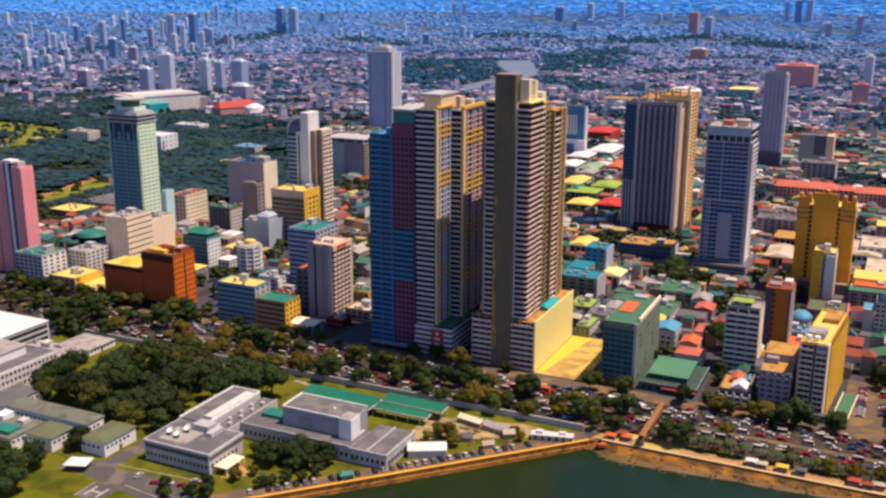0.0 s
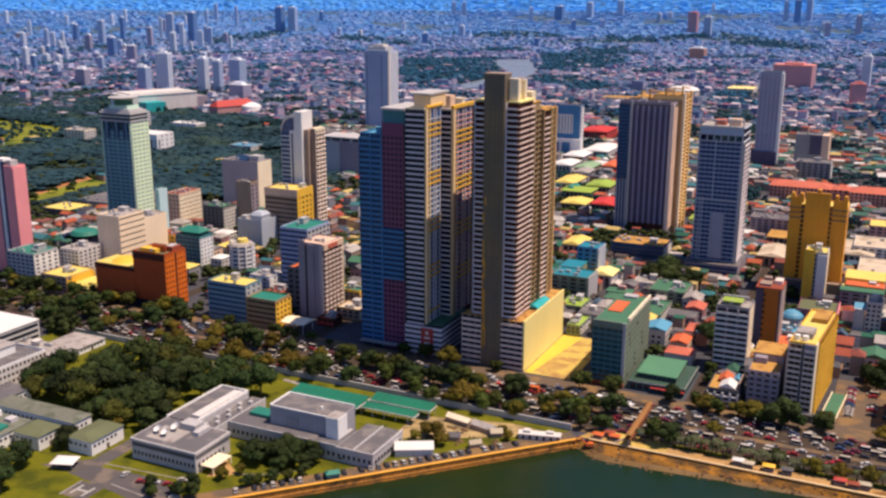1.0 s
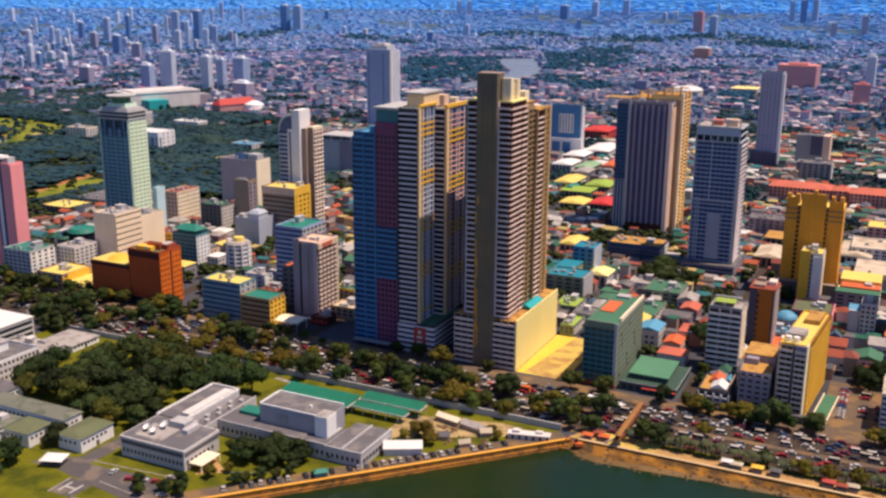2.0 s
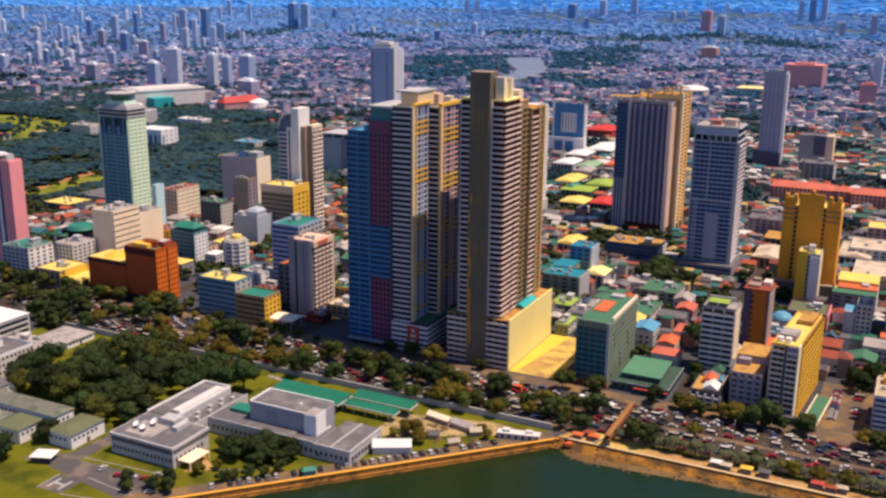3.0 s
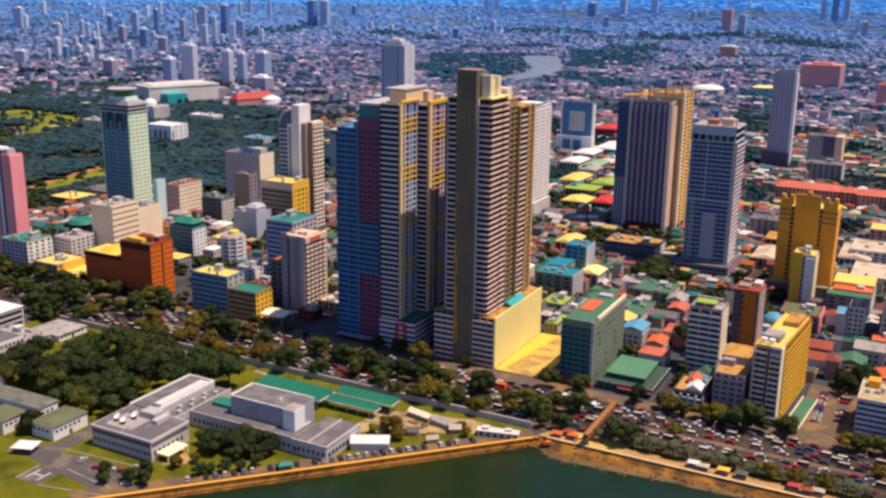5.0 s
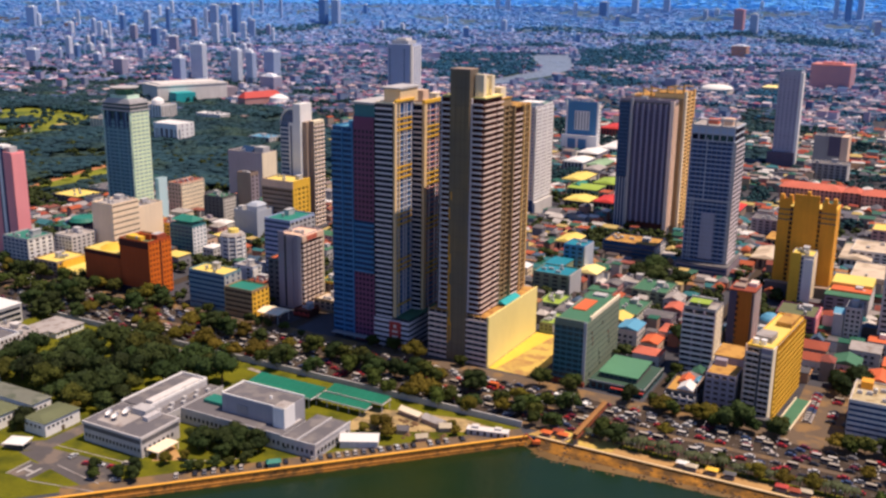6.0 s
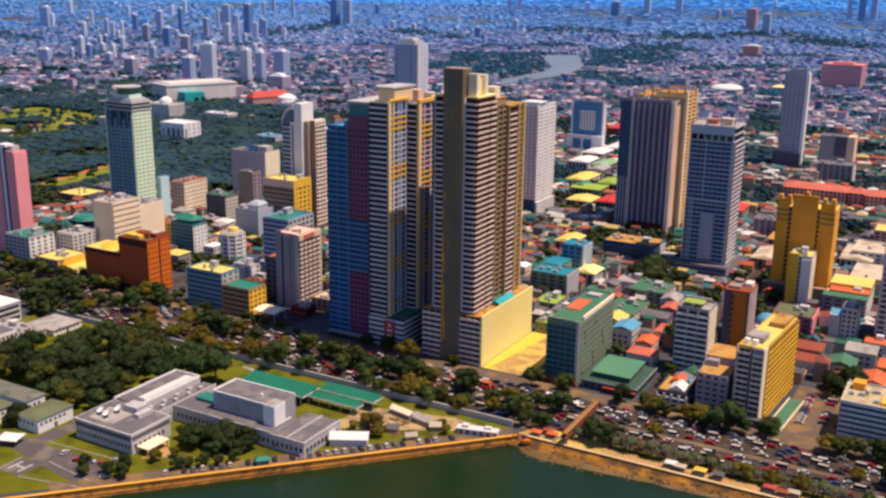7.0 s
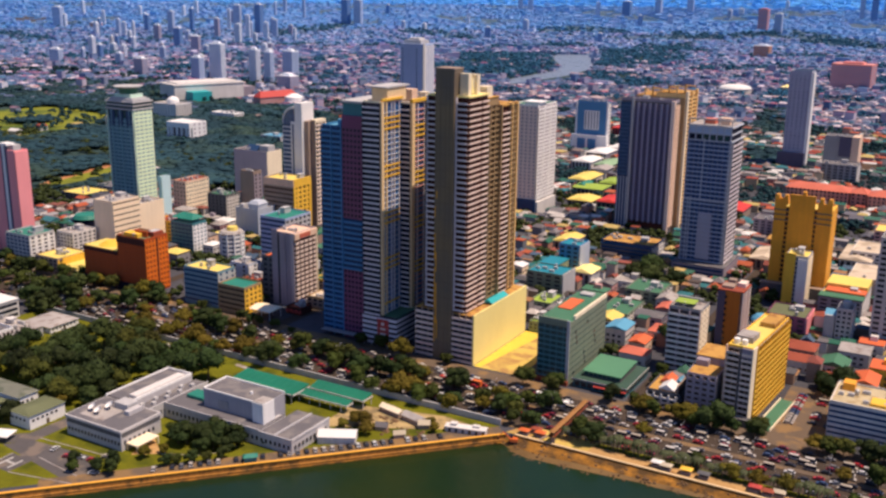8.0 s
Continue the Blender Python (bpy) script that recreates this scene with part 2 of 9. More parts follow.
SOIL = patchy(mat("dry_lot_earth", (0.56, 0.42, 0.10), 0.95, 0.15, 0.25, size=2.0, bump=0.05), (0.3696, 0.22, 0.0792), 0.12, 0.45, 0.6)
CITYGROUND = mat("street_and_yard_ground", (0.0655, 0.0671, 0.0818), 0.95, 0.3, 0.35, size=5.0)
FIELD = patchy(mat("park_lawn", (0.19, 0.21, 0.018), 0.95, 0.2, 0.25, size=6.0), (0.0698, 0.107, 0.0186), 0.02)
# The shade under the trees is put into this dark ground colour.
WOODSOIL = mat("park_ground_painted_shaded", (0.030, 0.058, 0.056), 0.95, 0.3, 0.3, size=5.0)
BARK = mat("grey_brown_bark", (0.13, 0.09, 0.06), 0.95, 0.2, 0.1, bump=0.04, size=0.5)
LEAF = mat("tree_leaves", (0.0465, 0.0614, 0.0093), 0.8, 0.2, 0.35, island=0.14, size=1.5, rand=0.35, hue=0.05)
LEAFDARK = mat("dark_tree_leaves", (0.027, 0.0437, 0.0102), 0.8, 0.2, 0.4, island=0.14, size=1.5, rand=0.35, hue=0.04)
# The olive of sunlit crown tops, put into the colour of whole crowns.
LEAFOLIVE = mat("sunlit_olive_leaves", (0.056, 0.062, 0.008), 0.8, 0.2, 0.35, island=0.14, size=1.5, rand=0.25, hue=0.03)
LEAFGOLD = mat("olive_tree_leaves", (0.1116, 0.0911, 0.0079), 0.8, 0.2, 0.2, island=0.14, size=1.5, rand=0.3, hue=0.03)
# These three leaf colours have haze mixed in, bluest for the farthest trees.
FARLEAF = mat("hazed_wood_leaves", (0.019, 0.056, 0.066), 0.85, 0.2, 0.9, island=0.10, size=8.0)
PARKLEAF = patchy(mat("hazed_park_leaves", (0.018, 0.050, 0.066), 0.85, 0.2, 0.9, island=0.12, size=10.0), (0.036, 0.066, 0.046), 0.012, 0.5, 0.66)
HAZELEAF = mat("hazed_far_leaves", (0.024, 0.098, 0.180), 0.9, 0.2, 0.3, island=0.1, size=5.0)
DULLGREEN = mat("dull_olive_roof", (0.132, 0.1496, 0.0792), 0.8, 0.12, 0.22, size=1.0)
PALM = mat("palm_fronds", (0.042, 0.056, 0.012), 0.7, 0.2, 0.1, island=0.4)
RUBBER = mat("tyre_rubber", (0.02, 0.02, 0.02), 0.9, 0.1, 0.1)
# Blue-grey cladding; on the far slab tower its blue is painted haze.
BLUEGREYHAZE = mat("blue_grey_cladding_and_haze", (0.36, 0.44, 0.64), 0.75, 0.06, 0.1, 0.12)
STEEL = mat("galvanised_steel", (0.45, 0.46, 0.48), 0.45, 0.1, 0.1, metal=0.7)
LINE = mat("white_road_paint", (0.396, 0.3872, 0.3696), 0.8, 0.15, 0.15)
CANVAS = mat("white_canvas", (0.7216, 0.7216, 0.704), 0.8, 0.04, 0.06)
CRANE = mat("orange_machine_paint", (0.62, 0.13, 0.02), 0.55, 0.1, 0.12)


# ---- building blocks of meshes ----
class Geo:
    """Collects vertices and faces of one mesh."""

    def __init__(self):
        self.v, self.f = [], []

    def add(self, vs, fs):
        n = len(self.v)
        self.v.extend(vs)
        self.f.extend([tuple(i + n for i in q) for q in fs])
        return self

    def box(self, x0, y0, z0, x1, y1, z1):
        return self.add([(x0, y0, z0), (x1, y0, z0), (x1, y1, z0), (x0, y1, z0), (x0, y0, z1), (x1, y0, z1), (x1, y1, z1), (x0, y1, z1)],
                        [(3, 2, 1, 0), (4, 5, 6, 7), (0, 1, 5, 4), (1, 2, 6, 5), (2, 3, 7, 6), (3, 0, 4, 7)])

    def taper(self, x0, y0, z0, x1, y1, z1, ix, iy):
        return self.add([(x0, y0, z0), (x1, y0, z0), (x1, y1, z0), (x0, y1, z0), (x0 + ix, y0 + iy, z1), (x1 - ix, y0 + iy, z1), (x1 - ix, y1 - iy, z1), (x0 + ix, y1 - iy, z1)],
                        [(3, 2, 1, 0), (4, 5, 6, 7), (0, 1, 5, 4), (1, 2, 6, 5), (2, 3, 7, 6), (3, 0, 4, 7)])

    def prism(self, pts, z0, z1):
        n = len(pts)
        return self.add([(x, y, z0) for x, y in pts] + [(x, y, z1) for x, y in pts],
                        [tuple(range(n - 1, -1, -1)), tuple(range(n, 2 * n))] + [(i, (i + 1) % n, n + (i + 1) % n, n + i) for i in range(n)])

    def cyl(self, cx, cy, z0, z1, r, n=12, r2=None):
        r2 = r if r2 is None else r2
        ring = [(math.cos(2 * math.pi * i / n), math.sin(2 * math.pi * i / n)) for i in range(n)]
        return self.add([(cx + r * c, cy + r * s, z0) for c, s in ring] + [(cx + r2 * c, cy + r2 * s, z1) for c, s in ring],
                        [tuple(range(n - 1, -1, -1)), tuple(range(n, 2 * n))] + [(i, (i + 1) % n, n + (i + 1) % n, n + i) for i in range(n)])

    def gable(self, x0, y0, x1, y1, z, h, along="x", over=0.4, hip=0.0):
        x0, y0, x1, y1 = x0 - over, y0 - over, x1 + over, y1 + over
        if along == "x":
            ym, a = (y0 + y1) / 2, hip * (y1 - y0) / 2
            ridge = [(x0 + a, ym, z + h), (x1 - a, ym, z + h)]
            fs = [(0, 1, 5, 4), (2, 3, 4, 5), (3, 0, 4), (1, 2, 5), (3, 2, 1, 0)]
        else:
            xm, a = (x0 + x1) / 2, hip * (x1 - x0) / 2
            ridge = [(xm, y0 + a, z + h), (xm, y1 - a, z + h)]
            fs = [(1, 2, 5, 4), (3, 0, 4, 5), (0, 1, 4), (2, 3, 5), (3, 2, 1, 0)]
        return self.add([(x0, y0, z), (x1, y0, z), (x1, y1, z), (x0, y1, z)] + ridge, fs)

    def tube(self, a, b, r, n=6, r2=None):
        a, b = Vector(a), Vector(b)
        r2 = r if r2 is None else r2
        q = (b - a).to_track_quat("Z", "Y")
        vs = []
        for p, rr in ((a, r), (b, r2)):
            for i in range(n):
                vs.append(tuple(p + q @ Vector((rr * math.cos(2 * math.pi * i / n), rr * math.sin(2 * math.pi * i / n), 0))))
        return self.add(vs, [tuple(range(n - 1, -1, -1)), tuple(range(n, 2 * n))] + [(i, (i + 1) % n, n + (i + 1) % n, n + i) for i in range(n)])

    def data(self, name, material, smooth=False):
        me = bpy.data.meshes.new(name)
        me.from_pydata(self.v, [], self.f)
        me.materials.append(material)
        if smooth:
            me.polygons.foreach_set("use_smooth", [True] * len(me.polygons))
        me.update()
        return me


def part(name, geo, material, parent, label="", kind="", at=None):
    """One mesh under a thing or a part. geo: a Geo, or a mesh that is shared."""
    ob = new(name, geo.data(name, material) if isinstance(geo, Geo) else geo)
    ob.parent = parent
    if at is not None:
        ob.matrix_basis = at
    return tagged(ob, label, kind=kind)


def thing(name, label, category, x, y, z=2.5, group="", turn=0.0):
    ob = new(name)
    ob.empty_display_size = 1.0
    ob.matrix_basis = pose(x, y, z, 0, 0, turn)
    return tagged(ob, label, category, group)


def flat(name, geo, material, kind="structure", label="", category=""):
    return tagged(new(name, geo.data(name, material)), label, category, kind=kind)


TAKEN = []          # ground already built on: x0, y0, x1, y1


def free(x0, y0, x1, y1, gap=2.0):
    return all(x1 + gap < a or x0 - gap > c or y1 + gap < b or y0 - gap > d for a, b, c, d in TAKEN)


# ---- buildings ----
def face_frame(w, d, face):
    """Where a face lies: u runs along it, -y points out of it."""
    return {"front": (pose(-w, 0, 0), w), "side": (pose(0, 0, 0, 0, 0, 90), d), "back": (pose(0, d, 0, 0, 0, 180), w), "far": (pose(-w, d, 0, 0, 0, -90), d)}[face]


def facade(root, w, d, face, z0, z1, floors, bays, wall, pane, wf=0.6, hf=0.55, t=0.35, style="grid", lod=1, line=None):
    """Storeys on one face: spandrels and piers stand proud of the panes. lod 0: each pane a part; 1: each storey's row; 2: one joined mesh."""
    m, L = face_frame(w, d, face)
    fh, bw = (z1 - z0) / floors, L / bays
    sh, pw = fh * (1 - hf), bw * (1 - wf)
    line = line or wall
    span, rows, piers = Geo(), Geo(), Geo()
    if style == "balcony":
        span.box(0, -t, 0, L, 0, 0.22).box(0, -t, 0.22, L, -t + 0.12, min(sh, 1.15))
    elif style == "ribs":
        span.box(0, -0.16, 0, L, 0, sh)
    else:
        span.box(0, -t, 0, L, 0, sh)
    rows.box(0.05, -0.07, sh, L - 0.05, 0, fh)
    if style != "bands":
        for i in range(bays + 1):
            a, b = max(0, i * bw - pw / 2), min(L, i * bw + pw / 2)
            piers.box(a, -t + 0.02, 0, b, 0, z1 - z0)
    if lod == 2:
        g, gw = Geo(), Geo()
        for k in range(floors):
            g.add([(x, y, z + z0 + k * fh) for x, y, z in span.v], span.f)
            gw.add([(x, y, z + z0 + k * fh) for x, y, z in rows.v], rows.f)
        g.add([(x, y, z + z0) for x, y, z in piers.v], piers.f)
        part("facade_frame", g, wall, root, kind="stuff", at=m)
        part("glazing", gw, pane, root, kind="stuff", at=m)
        return
    sm = span.data("spandrel", line)
    name = "balcony" if style == "balcony" else "spandrel"
    one = Geo().box(pw / 2, -0.07, 0, bw - pw / 2, 0, fh - sh).data("window", pane) if lod == 0 else rows.data("ribbon_window", pane)
    for k in range(floors):
        z = z0 + k * fh
        part(name, sm, line, root, at=m @ pose(0, 0, z))
        if lod == 0:
            for i in range(bays):
                part("window", one, pane, root, at=m @ pose(i * bw, 0, z + sh))
        else:
            part("ribbon_window", one, pane, root, at=m @ pose(0, 0, z))
    if piers.f:
        inner = Geo().box(-pw / 2, -t + 0.02, 0, pw / 2, 0, z1 - z0).data("pier", wall)
        outer = Geo().box(0, -t + 0.02, 0, pw / 2, 0, z1 - z0).data("pier", wall)
        for i in range(bays + 1):
            if 0 < i < bays:
                part("pier", inner, wall, root, at=m @ pose(i * bw, 0, z0))
            else:
                part("pier", outer, wall, root, at=m @ pose(0 if i == 0 else L - pw / 2, 0, z0))


def roof_kit(root, x0, y0, x1, y1, z, seed, wall, n=4):
    """Stair housing, water tanks and coolers on a flat roof."""
    rnd = random.Random(seed)
    W, D = x1 - x0, y1 - y0
    if W < 5 or D < 5:
        return
    a, b = rnd.uniform(3, min(6, W * 0.4)), rnd.uniform(3, min(7, D * 0.4))
    x, y = rnd.uniform(x0 + 1, x1 - a - 1), rnd.uniform(y0 + D * 0.35, max(y0 + D * 0.36, y1 - b - 1))
    if rnd.random() < 0.8:
        hh = rnd.uniform(2.4, 3.8)
        part("stair_housing", Geo().box(x, y, z, x + a, y + b, z + hh).box(x - 0.3, y - 0.3, z + hh, x + a + 0.3, y + b + 0.3, z + hh + 0.25), wall, root)
    for k in range(n + 2):
        x, y = rnd.uniform(x0 + 1.5, x1 - 2), rnd.uniform(y0 + 1.5, y1 - 2)
        if rnd.random() < 0.35:
            part("water_tank", Geo().cyl(x, y, z, z + 0.5, 0.5, 8).cyl(x, y, z + 0.5, z + 2.3, 1.0, 12).cyl(x, y, z + 2.3, z + 2.7, 1.0, 12, 0.2), STEEL, root)
        else:
            s = rnd.uniform(0.8, 1.7)
            part("air_conditioner", Geo().box(x - s, y - 0.7, z + 0.2, x + s, y + 0.7, z + 1.5).cyl(x, y, z + 1.5, z + 1.7, 0.55, 10).box(x - s, y - 0.6, z, x - s + 0.2, y + 0.6, z + 0.2).box(x + s - 0.2, y - 0.6, z, x + s, y + 0.6, z + 0.2), PALEGREY, root)


def deck(root, w, d, h, roofm, wall, rim=1.0, x0=None, y0=0.0):
    x0 = -w if x0 is None else x0
    part("roof", Geo().box(x0 + 0.3, y0 + 0.3, h, x0 + w - 0.3, y0 + d - 0.3, h + 0.18), roofm, root)
    if rim:
        g = Geo()
        x1, y1, e = x0 + w, y0 + d, 0.3
        g.box(x0, y0, h, x1, y0 + e, h + rim).box(x0, y1 - e, h, x1, y1, h + rim).box(x0, y0 + e, h, x0 + e, y1 - e, h + rim).box(x1 - e, y0 + e, h, x1, y1 - e, h + rim)
        part("parapet", g, wall, root)


def block(name, label, x, y, w, d, h, wall, roofm, floors, front=None, side=None, z0=0.0, ground=3.6, kit=4, rim=1.0, lod=1, category="building", group="", root=None, backs=True):
    """A building whose front, right-hand corner stands at x, y. front and side: bays, wall, pane and facade keywords."""
    own = root is None
    if lod == 1 and y > 540:
        lod = 2
    if own:
        root = thing(name, label, category, x, y, 0.2, group=group)
        TAKEN.append((x - w, y, x, y + d))
    part("wall", Geo().box(-w, 0, z0, 0, d, h), wall, root)
    for face, spec in (("front", front), ("side", side)):
        if spec:
            k = dict(spec)
            facade(root, w, d, face, z0 + k.pop("base", ground), h - k.pop("cap", 0.6), k.pop("floors", floors), k.pop("bays"), k.pop("wall", wall), k.pop("pane", GLASS), lod=k.pop("lod", lod), **k)
    if backs:
        for face, spec in (("back", front), ("far", side)):
            k = dict(spec or dict(bays=6))
            facade(root, w, d, face, z0 + k.pop("base", ground), h - k.pop("cap", 0.6), k.pop("floors", floors), max(2, k.pop("bays") // 2), k.pop("wall", wall), k.pop("pane", GLASS), lod=2 if k.pop("lod", 2) is not None else 2, **k)
    deck(root, w, d, h, roofm, wall, rim)
    if kit:
        roof_kit(root, -w + 1, 1, -1, d - 1, h + 0.18, hash_of(x, y), PALEGREY, kit)
    return root


def hash_of(x, y):
    return int(abs(x) * 131 + abs(y) * 17)

# ---- the large structure: land, sea, roads ----
def rise(x, y):
    """The land is level by the bay; far inland it is raised to fill the camera's view."""
    r = math.hypot(x, y)
    s = min(1.0, max(0.0, (r - 3250.0) / 1600.0))
    return 2.5 + 174.0 * s ** 1.3


def shore(x):
    """The line of the quay: aslant along the compound, then level with the boulevard."""
    if x >= -104:
        return 382.0
    if x >= -420:
        return 380.0 - (-108 - min(x, -108)) * 1.035
    return 57.0


YELLOWEARTH = mat("yellow_earth_with_bounced_light", (0.68, 0.51, 0.06), 0.95, 0.12, 0.2)
WETSAND = mat("dark_wet_sand", (0.15, 0.085, 0.02), 0.6, 0.3, 0.5, size=1.0, bump=0.1)
CORALSOIL = mat("orange_earth", (0.42, 0.19, 0.08), 0.95, 0.2, 0.2)
land = Geo()
XS = [-5200, -4600, -4000, -3400, -2800, -2300, -1900, -1500, -1150, -850, -600, -420.1, -419.9, -380, -340, -300, -260, -220, -180, -140, -112, -108, -104, -60, -20, 20, 60, 120, 300, 600, 1000, 1500]
YS = [0.0, 0.01, 0.04, 0.1, 0.16, 0.22, 0.28, 0.34, 0.4, 0.46, 0.52, 0.58, 0.64, 0.68, 0.72, 0.76, 0.8, 0.84, 0.88, 0.92, 0.96, 1.0]
pts = []
for x in XS:
    for s in YS:
        y = shore(x) + s * (5050 - shore(x))
        pts.append((x, y, rise(x, y)))
n = len(YS)
land.add(pts, [(i * n + j, (i + 1) * n + j, (i + 1) * n + j + 1, i * n + j + 1) for i in range(len(XS) - 1) for j in range(n - 1)])
# the quay's drop below the water, so that the sheet closes
land.add([(x, shore(x) + 0.02, 2.5) for x in XS] + [(x, shore(x) + 0.02, -4.0) for x in XS], [(i, len(XS) + i, len(XS) + i + 1, i + 1) for i in range(len(XS) - 1)])
flat("ground", land, CITYGROUND, label="level city ground, raised far inland to fill the view", category="ground")

hill = Geo()
HA = [radians(-12 + 3 * i) for i in range(25)]
HR = [3330, 3420, 3540, 3700, 3850, 4000, 4150, 4300, 4450, 4600, 4750, 4850, 4930]
hp = [(-r * math.sin(a), r * math.cos(a)) for a in HA for r in HR]
hill.add([(x, y, rise(x, y) + (1.6 if math.hypot(x, y) > 3400 else -0.5)) for x, y in hp], [(i * 13 + j, i * 13 + j + 1, (i + 1) * 13 + j + 1, (i + 1) * 13 + j) for i in range(24) for j in range(12)])
flat("ground", hill, HILLSIDE, label="far hillside coloured with haze blue", category="hillside")

WATER = mat("green_bay_water", (0.009, 0.026, 0.010), 0.2, 0.1, 0.35, size=6.0)
_b = WATER.node_tree.nodes["Principled BSDF"]
_b.inputs["IOR"].default_value = 1.33
_n = WATER.node_tree.nodes.new("ShaderNodeTexNoise")
_n.inputs["Scale"].default_value, _n.inputs["Detail"].default_value = 0.45, 5
_bp = WATER.node_tree.nodes.new("ShaderNodeBump")
_bp.inputs["Strength"].default_value, _bp.inputs["Distance"].default_value = 0.35, 0.35
_ge = WATER.node_tree.nodes.new("ShaderNodeNewGeometry")
WATER.node_tree.links.new(_ge.outputs["Position"], _n.inputs["Vector"])
WATER.node_tree.links.new(_n.outputs["Fac"], _bp.inputs["Height"])
WATER.node_tree.links.new(_bp.outputs[0], _b.inputs["Normal"])
patchy(WATER, (0.030, 0.036, 0.002), 0.006, 0.42, 0.66)
flat("water", Geo().add([(-5200, -4000, 0), (1500, -4000, 0), (1500, 400, 0), (-5200, 400, 0)], [(0, 1, 2, 3)]), WATER, label="dark green calm bay water", category="water")

# boulevard: asphalt carriageways, a planted median, kerbed pavements
flat("road", Geo().box(-1100, 393.5, 2.4, 420, 410.5, 2.56), ASPHALT, label="worn asphalt seaward carriageway", category="road")
flat("road", Geo().box(-1100, 414.0, 2.4, 420, 431.0, 2.56), ASPHALT, label="worn asphalt landward carriageway", category="road")
flat("pavement", Geo().box(-1100, 410.5, 2.4, 420, 414.0, 2.72), PAVING, label="dusty kerbed median strip with trees", category="median")
flat("pavement", Geo().box(-1100, 431.0, 2.4, 420, 441.0, 2.70), PAVING, label="grey concrete pavement before the buildings", category="pavement")
flat("pavement", Geo().box(-104, 383.0, 2.4, 420, 389.5, 2.72), PROMENADE, label="sandy paved seaside promenade", category="promenade")
flat("pavement", Geo().box(-104, 389.5, 2.4, 420, 393.5, 2.68), GRASS, label="grassed strip beside the promenade", category="verge")
flat("pavement", Geo().box(-420, 388.2, 2.4, -104, 393.5, 2.70), PAVING, label="dusty pavement outside the compound wall", category="pavement")
lanes = Geo()
for y in (400.4, 407.2, 417.4, 424.2):
    for i in range(70):
        lanes.box(-320 + i * 5.6, y - 0.07, 2.555, -317.8 + i * 5.6, y + 0.07, 2.57)
flat("trim", lanes, LINE, kind="stuff", label="broken white lane lines on asphalt", category="lane line")
# side streets that run inland
for k, (x0, x1, y1) in enumerate(((-75.5, -69.5, 900), (-402, -394, 760), (-286, -278, 700), (-4.0, 4.5, 506), (-146, -136, 441.2))):
    if y1 > 500:
        flat("road", Geo().box(x0, 441.0, 2.4, x1, y1, 2.55), ASPHALT, label="narrow asphalt side street", category="road")
        TAKEN.append((x0, 441, x1, y1))

# quay wall with coping, walk and low rail along the compound
A, B = Vector((-108.0, 380.0)), Vector((-419.9, 380.0 - 311.9 * 1.035))
along = (B - A).normalized()
inward = Vector((along.y, -along.x))
if inward.y < 0:
    inward = -inward


def strip(name, o0, o1, z0, z1, m, label, s0=0.0, s1=None, kind="structure", category="seawall"):
    s1 = (B - A).length if s1 is None else s1
    c = [A + along * s0 + inward * o0, A + along * s1 + inward * o0, A + along * s1 + inward * o1, A + along * s0 + inward * o1]
    return flat(name, Geo().prism([tuple(p) for p in c], z0, z1), m, kind, label, category)


strip("seawall", -0.7, 0.0, -3.0, 3.2, SEAWALL, "weathered ochre concrete seawall along the compound")
strip("seawall", -0.9, 0.35, 3.2, 3.5, COPING, "orange coping of the seawall, painted sun-bright", category="coping")
strip("seawall", -1.6, -0.7, -3.0, 1.25, SEAWALL, "lower sunlit ledge of the seawall", category="ledge")
strip("seawall", -2.4, -1.6, -3.0, 0.35, SAND, "sandy stone footing below the seawall")
strip("pavement", 0.0, 2.0, 2.4, 2.72, PROMENADE, "pale walk inside the seawall", category="walk")
strip("road", 2.2, 9.0, 2.4, 2.60, PAVING, "grey service road behind the seawall", s1=190, category="road")
flat("seawall", Geo().box(-104, 381.2, -3.0, 420, 382.2, 3.15), SEAWALL, label="low ochre promenade seawall", category="seawall")
flat("seawall", Geo().box(-104, 381.1, 3.15, 420, 382.3, 3.35), PALECOPING, label="cream coping of the promenade wall, painted pale as lit", category="coping")
flat("pavement", Geo().prism([(-316, 383), (-289, 378), (-288, 380), (-315, 385.5)], 2.4, 2.6), PALEROOF, label="pale path inside the compound wall", category="path")
flat("pavement", Geo().prism([(-262, 380), (-236, 377), (-236, 379.4), (-262, 382.6)], 2.4, 2.6), PALEROOF, label="pale path inside the compound wall", category="path")
patch_earth = Geo().prism([(-109, 382.5), (-72, 382.6), (-70, 393.4), (-104, 393.4)], 2.5, 2.78)
flat("ground", patch_earth, SOIL, label="trampled yellow earth round the footbridge foot", category="earth")
# rubble beach in front of the promenade
beach = Geo()
bx = [-112, -106, -100, -93, -85, -74, -60, -45, -30, -10, 10, 40, 80, 160, 420]
by = [377.0, 374.5, 370.5, 368.8, 369.2, 369.8, 371.0, 372.6, 373.6, 374.6, 375.4, 376.0, 376.5, 377, 377]
rb = random.Random(4)
rows = 6
bp = []
for x, y in zip(bx, by):
    for j in range(rows):
        s = j / (rows - 1)
        bp.append((x + rb.uniform(-0.8, 0.8), 381.6 * s + y * (1 - s), -0.35 + 2.6 * s + (rb.uniform(-0.25, 0.25) if 0 < j < rows - 1 else 0)))
beach.add(bp, [(i * rows + j, (i + 1) * rows + j, (i + 1) * rows + j + 1, i * rows + j + 1) for i in range(len(bx) - 1) for j in range(rows - 1)])
